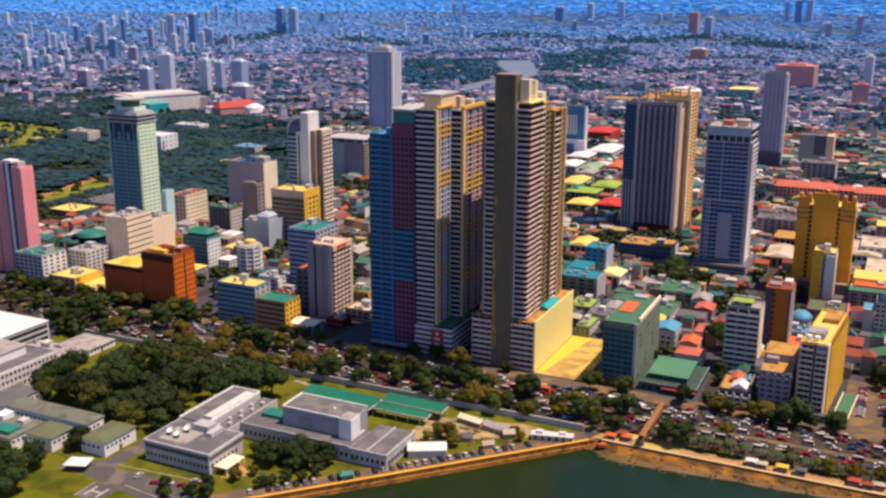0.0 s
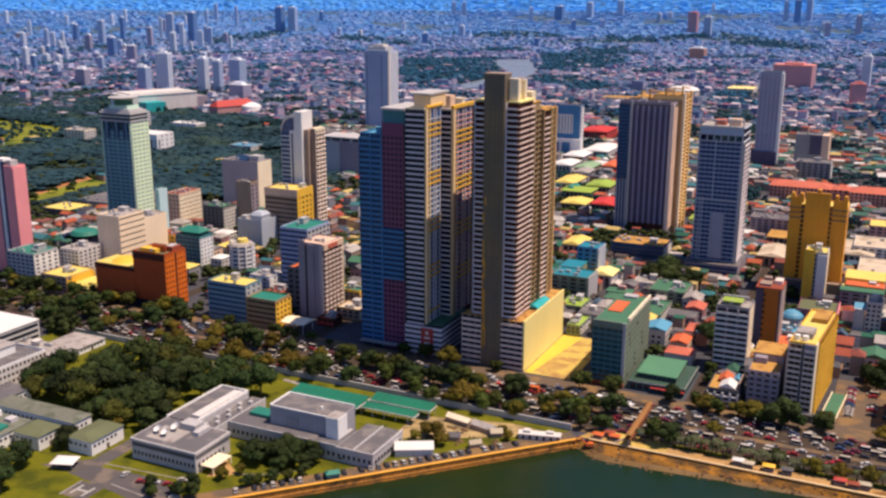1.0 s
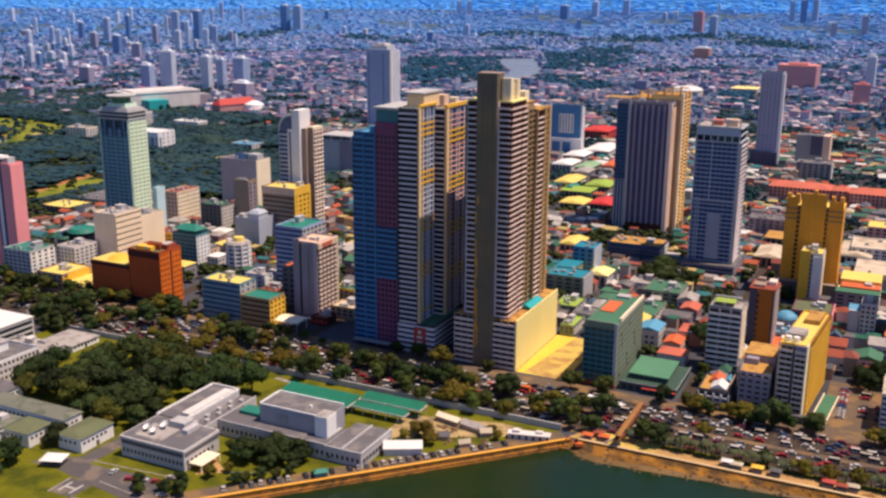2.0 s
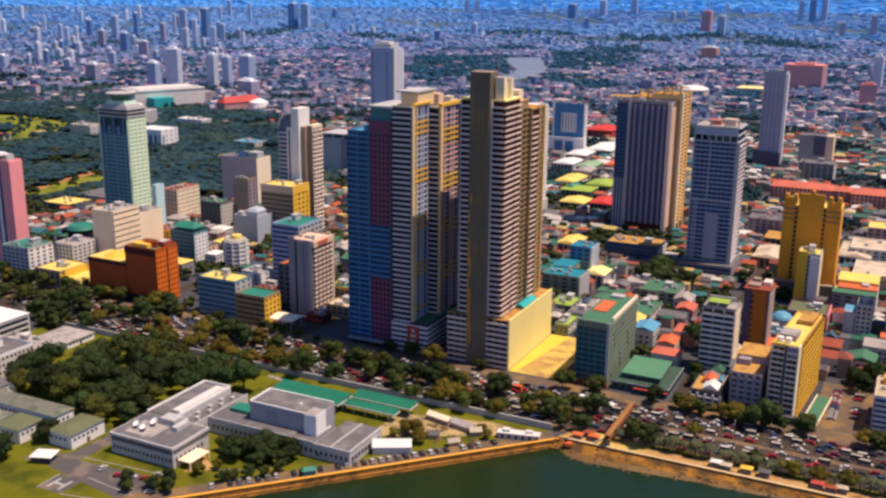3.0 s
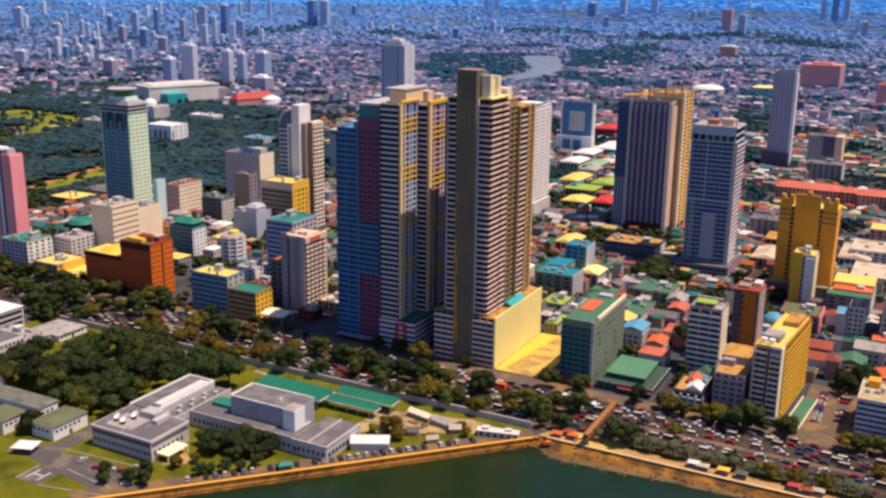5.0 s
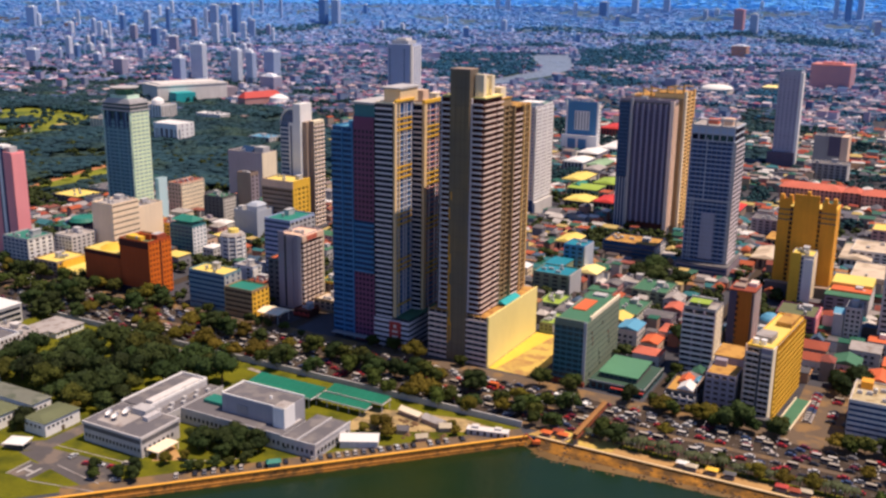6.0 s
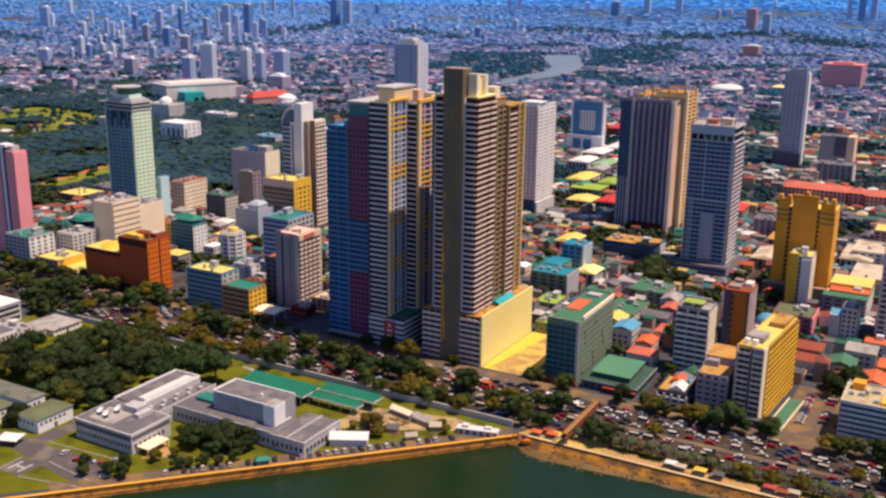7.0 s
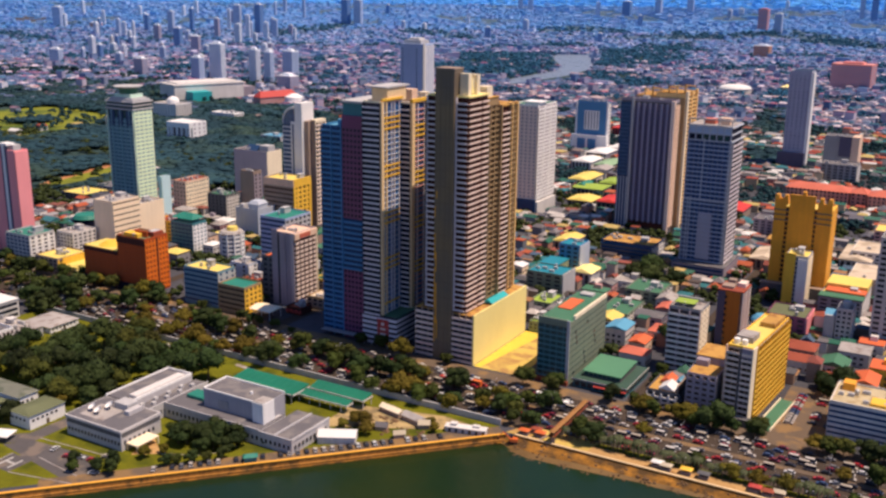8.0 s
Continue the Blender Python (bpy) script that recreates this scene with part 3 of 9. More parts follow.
wet = Geo().add([(x, y, z + 0.03) for x, y, z in bp], [(i * rows + j, (i + 1) * rows + j, (i + 1) * rows + j + 1, i * rows + j + 1) for i in range(len(bx) - 1) for j in range(2)])
flat("ground", wet, WETSAND, label="dark wet sand at the waterline", category="beach")
flat("ground", beach, SAND, label="ochre sand and rubble beach below the promenade", category="beach")
rocks = Geo()
for i in range(900):
    x = rb.uniform(-108, 60)
    yy = np.interp(x, bx, by)
    y = yy - 0.6 + (381.4 - yy) * rb.random() ** 1.8
    if math.sin(x * 0.55) + math.sin(x * 0.23 + y) < 0.1:
        continue
    z = -0.35 + 2.6 * (y - yy) / (381.6 - yy)
    s = rb.uniform(0.15, 0.85) ** 1.4
    rocks.taper(x - s, y - s * 0.8, z - 0.3, x + s, y + s * 0.8, z + s * 0.7, s * rb.uniform(0.2, 0.5), s * rb.uniform(0.2, 0.4))
flat("rocks", rocks, ROCK, "stuff", "brown rubble stones on the beach", "rocks")

# compound ground: lawns and yards
flat("ground", Geo().prism([(-420, 100), (-262, 228), (-114, 381.5), (-114, 387), (-420, 387)], 2.4, 2.53), GRASS, label="mown grass of the walled compound", category="lawn")


def patch(pts2, m, label, z=2.56, category="yard", name="pavement"):
    return flat(name, Geo().prism(pts2, 2.4, z), m, label=label, category=category)


patch([(-285, 262), (-277, 271), (-240, 274), (-228, 262), (-235, 254)], YARD, "grey paved yard before the chancery")
patch([(-287, 262), (-276, 270), (-276, 345), (-282, 345), (-284, 275), (-300, 262)], YARD, "narrow paved drive between the offices", z=2.565)
patch([(-183, 345), (-150, 362), (-118, 380), (-140, 383), (-183, 372)], DUSTYARD, "dusty yard beside the tents", z=2.56)
patch([(-232, 283), (-222, 290), (-236, 300)], PROMENADE, "pale paved court by the entrance", z=2.57)
patch([(-274, 247.5), (-262, 247.5), (-262, 259), (-260, 270), (-266, 272), (-270, 259), (-274, 259)], YARD, "asphalt helicopter pad", z=2.575, category="helipad")
pad = Geo()
for a, b, c, e in ((-271.5, 249.6, -270.4, 256.8), (-265.8, 249.6, -264.7, 256.8), (-270.4, 252.6, -265.8, 253.8)):
    pad.box(a, b, 2.56, c, e, 2.60)
flat("trim", pad, LINE, label="white letter on the helicopter pad", category="pad marking")
for k, (xa, ya, xb, yb) in enumerate(((-262, 247.4, -232, 254), (-274, 247.2, -274.2, 259), (-262, 262, -236, 259), (-222, 290, -208, 297), (-208, 297, -200, 306), (-276, 274, -240, 277))):
    v = (Vector((xb, yb)) - Vector((xa, ya))).normalized()
    n2 = Vector((-v.y, v.x)) * 0.22
    flat("trim", Geo().prism([(xa - n2.x, ya - n2.y), (xb - n2.x, yb - n2.y), (xb + n2.x, yb + n2.y), (xa + n2.x, ya + n2.y)], 2.45, 2.66), PALEROOF, label="pale kerbed path edge on the lawn", category="kerb")
flat("wall_compound", Geo().box(-420, 387.3, 2.4, -114, 387.7, 5.4).box(-420, 387.15, 5.4, -114, 387.85, 5.6), PALEGREY, label="grey concrete compound wall with coping", category="wall")
# the bare lot beside the towers
flat("ground", Geo().box(-157.5, 443, 2.4, -132, 506, 2.62), SOIL, label="bare sunlit yellow earth lot", category="lot")
# Light thrown back by the party wall, painted as a yellow strip.
flat("ground", Geo().prism([(-157.4, 443.2), (-154, 443.2), (-146, 505.8), (-157.4, 505.8)], 2.5, 2.66), YELLOWEARTH, label="deeper yellow strip of the lot, painted as bounced light", category="lot")
TAKEN.append((-157, 443, -132, 506))
flat("ground", Geo().prism([(-730, 630), (-724, 632), (-738, 690), (-749, 757), (-759, 757), (-748, 690)], 2.4, 3.1), CORALSOIL, label="orange earth path by the park lawn", category="path")
flat("ground", Geo().box(-12, 441.2, 2.4, 14, 503, 2.62), PAVING, label="dusty open car park", category="car park")
TAKEN.append((-12, 441, 14, 503))
# park lawns and woodland soil
for pts2, m, label in (([(-1000, 790), (-955, 880), (-1060, 1020), (-1215, 1050), (-1250, 960), (-1130, 850)], FIELD, "bright park lawn among trees"),
                       ([(-749, 757), (-738, 690), (-724, 632), (-712, 640), (-708, 700), (-722, 757)], FIELD, "strip of sunlit park lawn"),
                       ([(-640, 830), (-610, 860), (-600, 820)], SOIL, "ochre clearing in the park")):
    flat("ground", Geo().prism(pts2, 2.4, 3.0), m, label=label, category="lawn")
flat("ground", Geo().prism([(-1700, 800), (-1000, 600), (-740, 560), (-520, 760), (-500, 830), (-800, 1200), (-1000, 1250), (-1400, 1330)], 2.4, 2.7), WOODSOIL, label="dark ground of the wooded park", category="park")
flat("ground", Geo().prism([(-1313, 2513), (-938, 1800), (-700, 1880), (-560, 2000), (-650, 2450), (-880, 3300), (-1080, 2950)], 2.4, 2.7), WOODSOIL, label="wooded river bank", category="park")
RIVER = mat("pale_river_water", (0.19, 0.23, 0.29), 0.3, 0.1, 0.2, size=20.0)
flat("water", Geo().prism([(-1058, 2572), (-926, 2323), (-861, 2163), (-851, 1872), (-805, 1800), (-785, 2050), (-817, 2278), (-880, 2440), (-990, 2725), (-1081, 2665)], 2.4, 3.2), RIVER, label="pale river winding through woods", category="river")

# ---- the towers on the boulevard ----
def red_sign(root, x0, x1, z0, z1, y):
    """A red panel with a plain white mark."""
    sg = part("sign", Geo().box(x0, y - 0.35, z0, x1, y, z1), RED, root, "red sign panel")
    g = Geo()
    cx, w, h = (x0 + x1) / 2, x1 - x0, z1 - z0
    for a, b, e in ((0.14, 0.24, 0.22), (0.36, 0.46, 0.24), (0.58, 0.66, 0.24), (0.76, 0.88, 0.12)):
        g.box(cx - w * e, y - 0.45, z0 + h * a, cx + w * e, y - 0.35, z0 + h * b)
    part("mark", g, SANDPINK, sg, "plain pale mark")


def stack(root, row, n, z0, fh, m):
    """All the small panes of one face in one mesh."""
    g = Geo()
    for k in range(n):
        g.add([(x, y, z + z0 + k * fh) for x, y, z in row.v], row.f)
    part("glazing", g, m, root, kind="stuff")


def tower_two():
    r = thing("apartment_tower", "cream and dark banded apartment tower with yellow balconies", "tower", -213.6, 442, 0.0)
    TAKEN.append((-226, 442, -192, 494))
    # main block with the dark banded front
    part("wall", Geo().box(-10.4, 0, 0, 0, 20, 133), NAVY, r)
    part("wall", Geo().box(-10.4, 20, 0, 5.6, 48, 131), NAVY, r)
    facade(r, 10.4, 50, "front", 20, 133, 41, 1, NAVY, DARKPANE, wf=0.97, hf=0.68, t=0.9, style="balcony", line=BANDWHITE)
    # sunlit side: blue glass between cream columns, with groups of yellow balconies
    part("window_wall", Geo().box(0, 0.4, 20, 0.12, 19.9, 133), SKYPANE, r)
    part("window_wall", Geo().box(5.6, 20.2, 20, 5.72, 47.8, 131), SKYPANE, r)
    for x0, y0, w, o in ((0, 0.0, 2.4, 1.0), (0, 4.6, 1.1, 0.8), (0, 9.6, 0.7, 0.7), (0, 12.4, 0.7, 0.7), (0, 17.2, 0.6, 0.6), (5.6, 20.0, 3.0, 1.3), (5.6, 26.4, 0.8, 0.8), (5.6, 33.0, 0.8, 0.8), (5.6, 36.4, 0.8, 0.8), (5.6, 42.6, 0.8, 0.8), (5.6, 46.6, 1.4, 1.2)):
        part("column", Geo().box(x0 - 0.1, y0, 20, x0 + o, y0 + w, 133.5 if x0 == 0 else 131.5), SANDGOLD if w > 0.9 else BANDWHITE, r)
    step = Geo().box(0.1, 19.2, 0, 5.5, 20, 0.28).box(0.1, 19.1, 0.28, 5.5, 19.25, 0.95).data("balcony", BANDWHITE)
    shapes = []
    for x0, y0, y1, o in ((0, 1.5, 17.4, 0.95), (5.6, 22.6, 46.6, 1.15)):
        shapes.append((Geo().box(x0, y0, 0, x0 + o, y1, 0.28).box(x0 + o - 0.12, y0, 0.28, x0 + o, y1, 1.0).data("balcony", YELLOW), Geo().box(x0, y0, 0, x0 + o - 0.4, y1, 0.5).data("floor_slab", COOLWHITE if x0 == 0 else SALMON)))
    for k in range(41):
        z = pose(0, 0, 20 + k * 113 / 41)
        if k < 40:
            part("balcony", step, PALEGREY, r, at=z)
        for j, (bal, thin) in enumerate(shapes):
            if k > 1 and (k + 2 * j) % 9 in (0, 1, 2) and (j == 0 or k < 40):
                part("balcony", bal, YELLOW, r, "yellow balcony", at=z)
            elif k < 40:
                part("floor_slab", thin, TAUPE, r, at=z)
    facade(r, 10.4, 48, "back", 20, 131, 41, 4, CREAM, GLASS, lod=2)
    facade(r, 10.4, 48, "far", 20, 131, 41, 12, CREAM, GLASS, lod=2)
    deck(r, 10.4, 20, 133, PALEROOF, CREAM, 0.9)
    deck(r, 16, 28, 131, PALEROOF, CREAM, 0.9, -10.4, 20)
    part("yellow_cornice", Geo().box(5.3, 20, 131.9, 7.0, 48, 133.6), YELLOW, r)
    part("yellow_cornice", Geo().box(-0.3, 1, 133.9, 1.2, 20, 135), YELLOW, r)
    ph = part("penthouse", Geo().box(-9, 6, 133, 0.5, 24, 140), SANDGOLD, r, "cream rooftop storey")
    part("slab", Geo().box(-11, 4.5, 140, 1.0, 27, 140.8), PALEGREY, ph)
    part("penthouse", Geo().box(-6, 30, 131, 0.3, 36, 137.5), PEACH, r)
    roof_kit(r, -9, 36, 4, 47, 131.2, 5, CREAM, 3)
    # podium
    part("podium", Geo().box(-10.8, -0.6, 0, 10, 34, 19.8), DARKGREY, r)
    for k in range(6):
        z = 4.0 + k * 2.75
        part("podium_band", Geo().prism([(-11.2, -1.1), (10.4, -1.1), (10.4, 34), (10.0, 34), (10.0, -0.6), (-11.2, -0.6)], z, z + 1.3), BANDWHITE, r)
        part("ribbon_window", Geo().prism([(-10.8, -0.75), (10.15, -0.75), (10.15, 34), (10.0, 34), (10.0, -0.6), (-10.8, -0.6)], z + 1.3, z + 2.75), DARKPANE, r)
    for x in (-10.8, -6, -1, 4, 9.2):
        part("column", Geo().box(x, -1.0, 0, x + 0.8, -0.6, 4), GREY, r)
    red_sign(r, -1.5, 5.5, 4.5, 18.5, -1.1)
    part("podium_roof", Geo().box(-10.8, 0, 19.8, 10.4, 34, 20.0), GREENROOF, r)
    return r


tower_two()


def tower_one():
    r = thing("apartment_tower", "tall brown apartment tower with cream balcony bands", "tower", -164.8, 443, 0.0)
    TAKEN.append((-193, 443, -157, 508))
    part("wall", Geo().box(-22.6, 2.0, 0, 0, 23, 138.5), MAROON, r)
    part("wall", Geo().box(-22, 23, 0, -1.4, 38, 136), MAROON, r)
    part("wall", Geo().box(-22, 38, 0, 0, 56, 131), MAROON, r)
    # the blank brown slab that stands proud of the front and above the roof
    sl = part("fin_wall", Geo().box(-16.6, -0.8, 0, -6.0, 8, 152), FINGLASS, r, "dark bronze glazed fin wall")
    for k in range(17):
        part("joint", Geo().box(-16.66, -0.86, 12 + k * 8.2, -5.94, -0.8, 12.16 + k * 8.2), BROWN, sl)
    for x in (-13.6, -10.4, -8.2):
        part("mullion", Geo().box(x, -0.88, 0, x + 0.14, -0.8, 152), BROWN, sl)
    # Gold strips added on the glazing in place of its glints.
    for x, z0, z1 in ((-16.2, 12, 26), (-16.3, 30, 52), (-15.4, 22, 44), (-16.2, 56, 70), (-15.5, 50, 60), (-16.3, 78, 84), (-14.8, 14, 24), (-15.4, 88, 92)):
        part("gilded_strip", Geo().box(x, -0.95, z0, x + 0.55, -0.88, z1), GOLD, sl, "gold strip painted as a glint on the glazing")
    part("coping", Geo().box(-16.8, -1.0, 152, -5.8, 8.2, 152.6), TAUPE, sl)
    part("crown", Geo().box(-5.5, 4, 138.5, -0.8, 7, 150).box(-5.5, 13, 138.5, -0.8, 16, 149).box(-5.2, 7, 140, -2.5, 13, 147), CREAM, r, "pale open roof frame")
    part("crown", Geo().cyl(-4, 10, 140, 148.5, 2.6, 14, 1.6), PALEYELLOW, r, "pale curved roof feature")
    n, z0, z1 = 39, 30.0, 138.0
    fh = (z1 - z0) / n
    right = [Geo().box(0, a, 0, 1.5, b, 0.25).box(1.36, a, 0.25, 1.5, b, 0.95).data("balcony", BANDPINK) for a, b in ((2.2, 8.4), (8.7, 13.6), (15.4, 22.2))]
    left = Geo().box(-22.6, 0.9, 0, -16.6, 2.0, 0.3).box(-22.6, 0.8, 0.3, -16.6, 1.0, 0.95)
    mid = Geo().box(-1.4, 24.6, 0, -0.4, 37.4, 0.25).box(-0.54, 24.6, 0.25, -0.4, 37.4, 0.8)
    rear = Geo().box(0, 38.4, 0, 1.4, 46.6, 0.25).box(1.26, 38.4, 0.25, 1.4, 46.6, 0.9)
    tail = Geo().box(0, 47.4, 0, 0.8, 55.6, 0.7)
    ms = [(me, n) for me in right] + [(left.data("balcony", BANDWHITE), n), (mid.data("balcony", OCHREBROWN), n - 1), (rear.data("balcony", BANDPINK), n - 3), (tail.data("balcony", OCHREBROWN), n - 3)]
    for me, count in ms:
        for k in range(count):
            part("balcony", me, CREAM, r, at=pose(0, 0, z0 + k * fh))
    wr = Geo()
    for a, b in ((2.6, 11.4), (12.6, 22)):
        wr.box(0, a, 1.0, 0.1, b, fh - 0.2)
    wr.box(-5.8, 1.9, 1.0, -0.4, 2.0, fh - 0.2).box(-22.4, 1.9, 1.0, -17, 2.0, fh - 0.2)
    wb = Geo().box(0, 38.8, 1.0, 0.1, 47.6, fh - 0.2).box(0, 50.8, 1.0, 0.1, 55.4, fh - 0.2).box(-1.4, 25, 1.0, -1.3, 37, fh - 0.2)
    stack(r, wr, n, z0, fh, SMOKE)
    front = Geo().box(-6, 1.15, 0, 0.2, 2.0, 0.3).box(-6, 1.05, 0.3, 0.2, 1.2, 0.95).data("balcony", BANDWHITE)
    for k in range(n):
        part("balcony", front, BANDWHITE, r, at=pose(0, 0, z0 + k * fh))
    stack(r, wb, n - 3, z0, fh, SMOKE)
    part("recess_wall", Geo().box(-1.4, 23.6, 30, -1.3, 37.4, 136), OCHREBROWN, r, "ochre brown recessed wall")
    for y0, y1, o, m in ((13.8, 15.2, 0.4, MAROON), (22.4, 23.6, 1.2, BROWN), (27.5, 28.3, -0.3, OCHREBROWN), (32.6, 33.4, -0.3, OCHREBROWN), (37.4, 38.4, 1.0, OCHREBROWN), (46.6, 47.4, 1.2, BROWN), (49.6, 50.6, 1.2, PALEGOLD), (52.8, 53.4, 1.0, OCHREBROWN), (55.6, 57, 1.3, PALEGOLD)):
        part("column", Geo().box(-1.4, y0, 30, o, y1, 132), m, r)
    for x in (-22.6, -17.2, -6.0):
        part("column", Geo().box(x, 0.8, 30, x + 0.5, 2.0, 138.5), BANDWHITE, r)
    part("roof", Geo().box(-22.6, 2.2, 138.5, 1.0, 23.4, 139.3), PALEYELLOW, r)
    part("roof", Geo().box(-22, 24, 136, -1, 38, 136.6), TANROOF, r)
    part("roof", Geo().box(-22, 38.2, 131, 1, 57, 131.8), TANROOF, r)
    part("lift_housing", Geo().box(-8, 26, 136.6, -2, 32, 142), CREAM, r)
    facade(r, 22.6, 23, "far", 30, 136, 39, 6, TAUPE, GLASS, lod=2)
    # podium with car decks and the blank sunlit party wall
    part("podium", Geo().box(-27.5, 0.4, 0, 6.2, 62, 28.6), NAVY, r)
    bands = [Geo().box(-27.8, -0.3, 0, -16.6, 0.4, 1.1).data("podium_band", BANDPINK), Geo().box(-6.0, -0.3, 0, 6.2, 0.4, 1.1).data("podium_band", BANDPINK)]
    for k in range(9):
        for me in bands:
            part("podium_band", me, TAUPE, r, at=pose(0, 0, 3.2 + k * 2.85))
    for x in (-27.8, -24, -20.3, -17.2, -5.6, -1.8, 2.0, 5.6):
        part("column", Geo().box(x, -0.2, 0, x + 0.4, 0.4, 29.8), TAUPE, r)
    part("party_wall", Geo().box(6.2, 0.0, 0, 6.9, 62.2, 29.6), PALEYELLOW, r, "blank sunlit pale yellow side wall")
    part("podium_roof", Geo().box(-27.5, 0.4, 28.6, 6.2, 62, 28.9), TANROOF, r)
    part("pool_roof", Geo().gable(0.5, 22, 6, 40, 29.9, 1.8, "y"), CYAN, r, "turquoise roof on the podium deck")
    return r


tower_one()


def blue_tower():
    r = thing("apartment_tower", "blue banded apartment tower with a plum column", "tower", -226.8, 445, 0.0)
    TAKEN.append((-254, 445, -226, 480))
    part("wall", Geo().box(-26.6, 0.6, 0, -13.2, 34, 118), DEEPBLUE, r)
    part("wall", Geo().box(-13.2, 0.6, 0, 0, 30, 125), DEEPBLUE, r)
    n, fh = 40, 2.85
    blue = Geo().box(-26.8, -0.3, 0, -13.6, 0.6, 1.15).data("balcony", BLUEWALL)
    wb = Geo()
    for i in range(4):
        wb.box(-26.4 + i * 3.2, 0.45, 1.15, -23.6 + i * 3.2, 0.6, fh)
    stack(r, wb, 40, 4.5, 2.85, BLUEGLASS)
    wp = Geo()
    for i in range(5):
        wp.box(-12.4 + i * 2.4, -0.02, 1.0, -11.0 + i * 2.4, 0.06, 2.5)
    stack(r, wp, 13, 4.5, 2.85, GLASS)
    stack(r, wp, 17, 4.5 + 23 * 2.85, 2.85, GLASS)
    bb = Geo().box(-13.0, -0.3, 0, -0.6, 0.6, 1.15).data("balcony", BLUEWALL)
    for k in range(n):
        z = 4.5 + k * fh
        part("balcony", blue, BLUEWALL, r, at=pose(0, 0, z))
        if 13 <= k < 23:
            part("balcony", bb, BLUEWALL, r, at=pose(0, 0, z))
    for z0, z1 in ((0, 41.5), (70, 125)):
        part("plum_panel", Geo().box(-13.0, 0, z0, -0.3, 0.6, z1), PURPLE, r, "plum cladding")
    part("column", Geo().box(-13.7, -0.5, 0, -13.0, 0.6, 121), BLUEWALL, r)
    part("column", Geo().box(-20.2, -0.4, 0, -19.7, 0.6, 118), BLUEWALL, r)
    part("dark_edge", Geo().box(-0.3, 0.3, 0, 0.1, 30, 125), DARKGREY, r)
    facade(r, 26.6, 30, "side", 4, 122, 41, 8, DARKGREY, GLASS, lod=2)
    facade(r, 26.6, 34, "far", 4, 116, 40, 9, BLUEWALL, BLUEGLASS, lod=2)
    part("crown", Geo().box(-12.8, 1, 125, -0.2, 28, 131.5), TEALWALL, r, "teal top storey")
    part("slab", Geo().box(-13.8, -0.4, 131.5, 0.5, 29, 132.7), PALEGREY, r, "pale roof slab")
    deck(r, 13.4, 33, 118, BLUEROOF, BLUEWALL, 1.2, -26.6, 0.6)
    part("water_tank", Geo().cyl(-18, 8, 118, 121.5, 2.6, 14), BLUEROOF, r)
    part("entrance_canopy", Geo().box(-26, -4, 5.2, -1, 0, 5.7), GREY, r)


blue_tower()

# ---- named buildings along the boulevard, from the compound end to the car park ----
def pink_tower():
    r = thing("office_tower", "rose pink office tower with blue glass slot", "tower", -530, 462, 0.0)
    TAKEN.append((-572, 462, -530, 474))
    part("wall", Geo().box(-34, 0, 0, 0, 10, 76), DARKGREY, r)
    for x0, x1, h in ((-34, -25.5, 76), (-24.5, -15, 79), (-8, -0.2, 77)):
        part("cladding", Geo().box(x0, -0.8, 0, x1, 0, h), ROSE, r)
    part("glass_slot", Geo().box(-15, -0.4, 0, -8, 0, 80), DEEPBLUE, r)
    part("glass_slot", Geo().box(-13.2, -0.9, 0, -10.6, -0.4, 81), WHITE, r, "white slot rib")
    part("roof_frame", Geo().box(-15.4, -0.8, 79.5, -7.6, 6, 81.2), WHITE, r)
    part("roof_frame", Geo().box(-33, 0, 78.6, -26, 5, 79.4), MAROON, r)
    part("cladding", Geo().box(0, -0.6, 0, 0.6, 10, 76), ROSE, r)
    facade(r, 34, 10, "back", 4, 75, 22, 8, ROSE, GLASS, lod=2)
    facade(r, 34, 10, "far", 4, 75, 22, 3, ROSE, GLASS, lod=2)
    for k in range(22):
        part("window", Geo().box(-25.5, -0.3, 4 + k * 3.2, -24.5, -0.05, 6.3 + k * 3.2), GLASS, r)
    part("penthouse", Geo().box(-20, 2, 76, -4, 8, 80), PALEGREY, r)
    deck(r, 34, 10, 76, PALEROOF, ROSE, 1.0)


pink_tower()
block("office_building", "white mid-rise office with a teal roof", -493, 439, 24, 20, 25, PALEGREY, TEALROOF, 8, dict(bays=6, wall=PALEGREY, pane=BLUEGLASS, wf=0.75), dict(bays=4, wall=WHITE, wf=0.5))
block("apartment_building", "white flats behind trees on the boulevard", -478, 462, 16, 20, 24, OFFWHITE, PALEROOF, 8, dict(bays=5), dict(bays=5))
r = block("shop_building", "low yellow commercial building on the boulevard", -464, 437, 22, 24, 14, TAUPE, YELROOF, 4, dict(bays=5, wall=TAUPE, wf=0.7), dict(bays=5, wall=YELLOW, wf=0.5), kit=2)
part("annex", Geo().box(0.2, 4, 0, 13, 22, 9.2), TAUPE, r)
part("annex_roof", Geo().box(0.2, 3.6, 9.2, 13.4, 22.4, 9.8), YELROOF, r)
for k in range(3):
    part("annex_band", Geo().box(0.2, 3.4, 1.8 + k * 2.9, 13.3, 4.0, 3.0 + k * 2.9).box(13, 4.0, 1.8 + k * 2.9, 13.4, 22, 3.0 + k * 2.9), PALEYELLOW, r)
part("annex_wall", Geo().box(-0.05, 4, 9.8, 0.55, 22, 14.6), YELLOW, r)


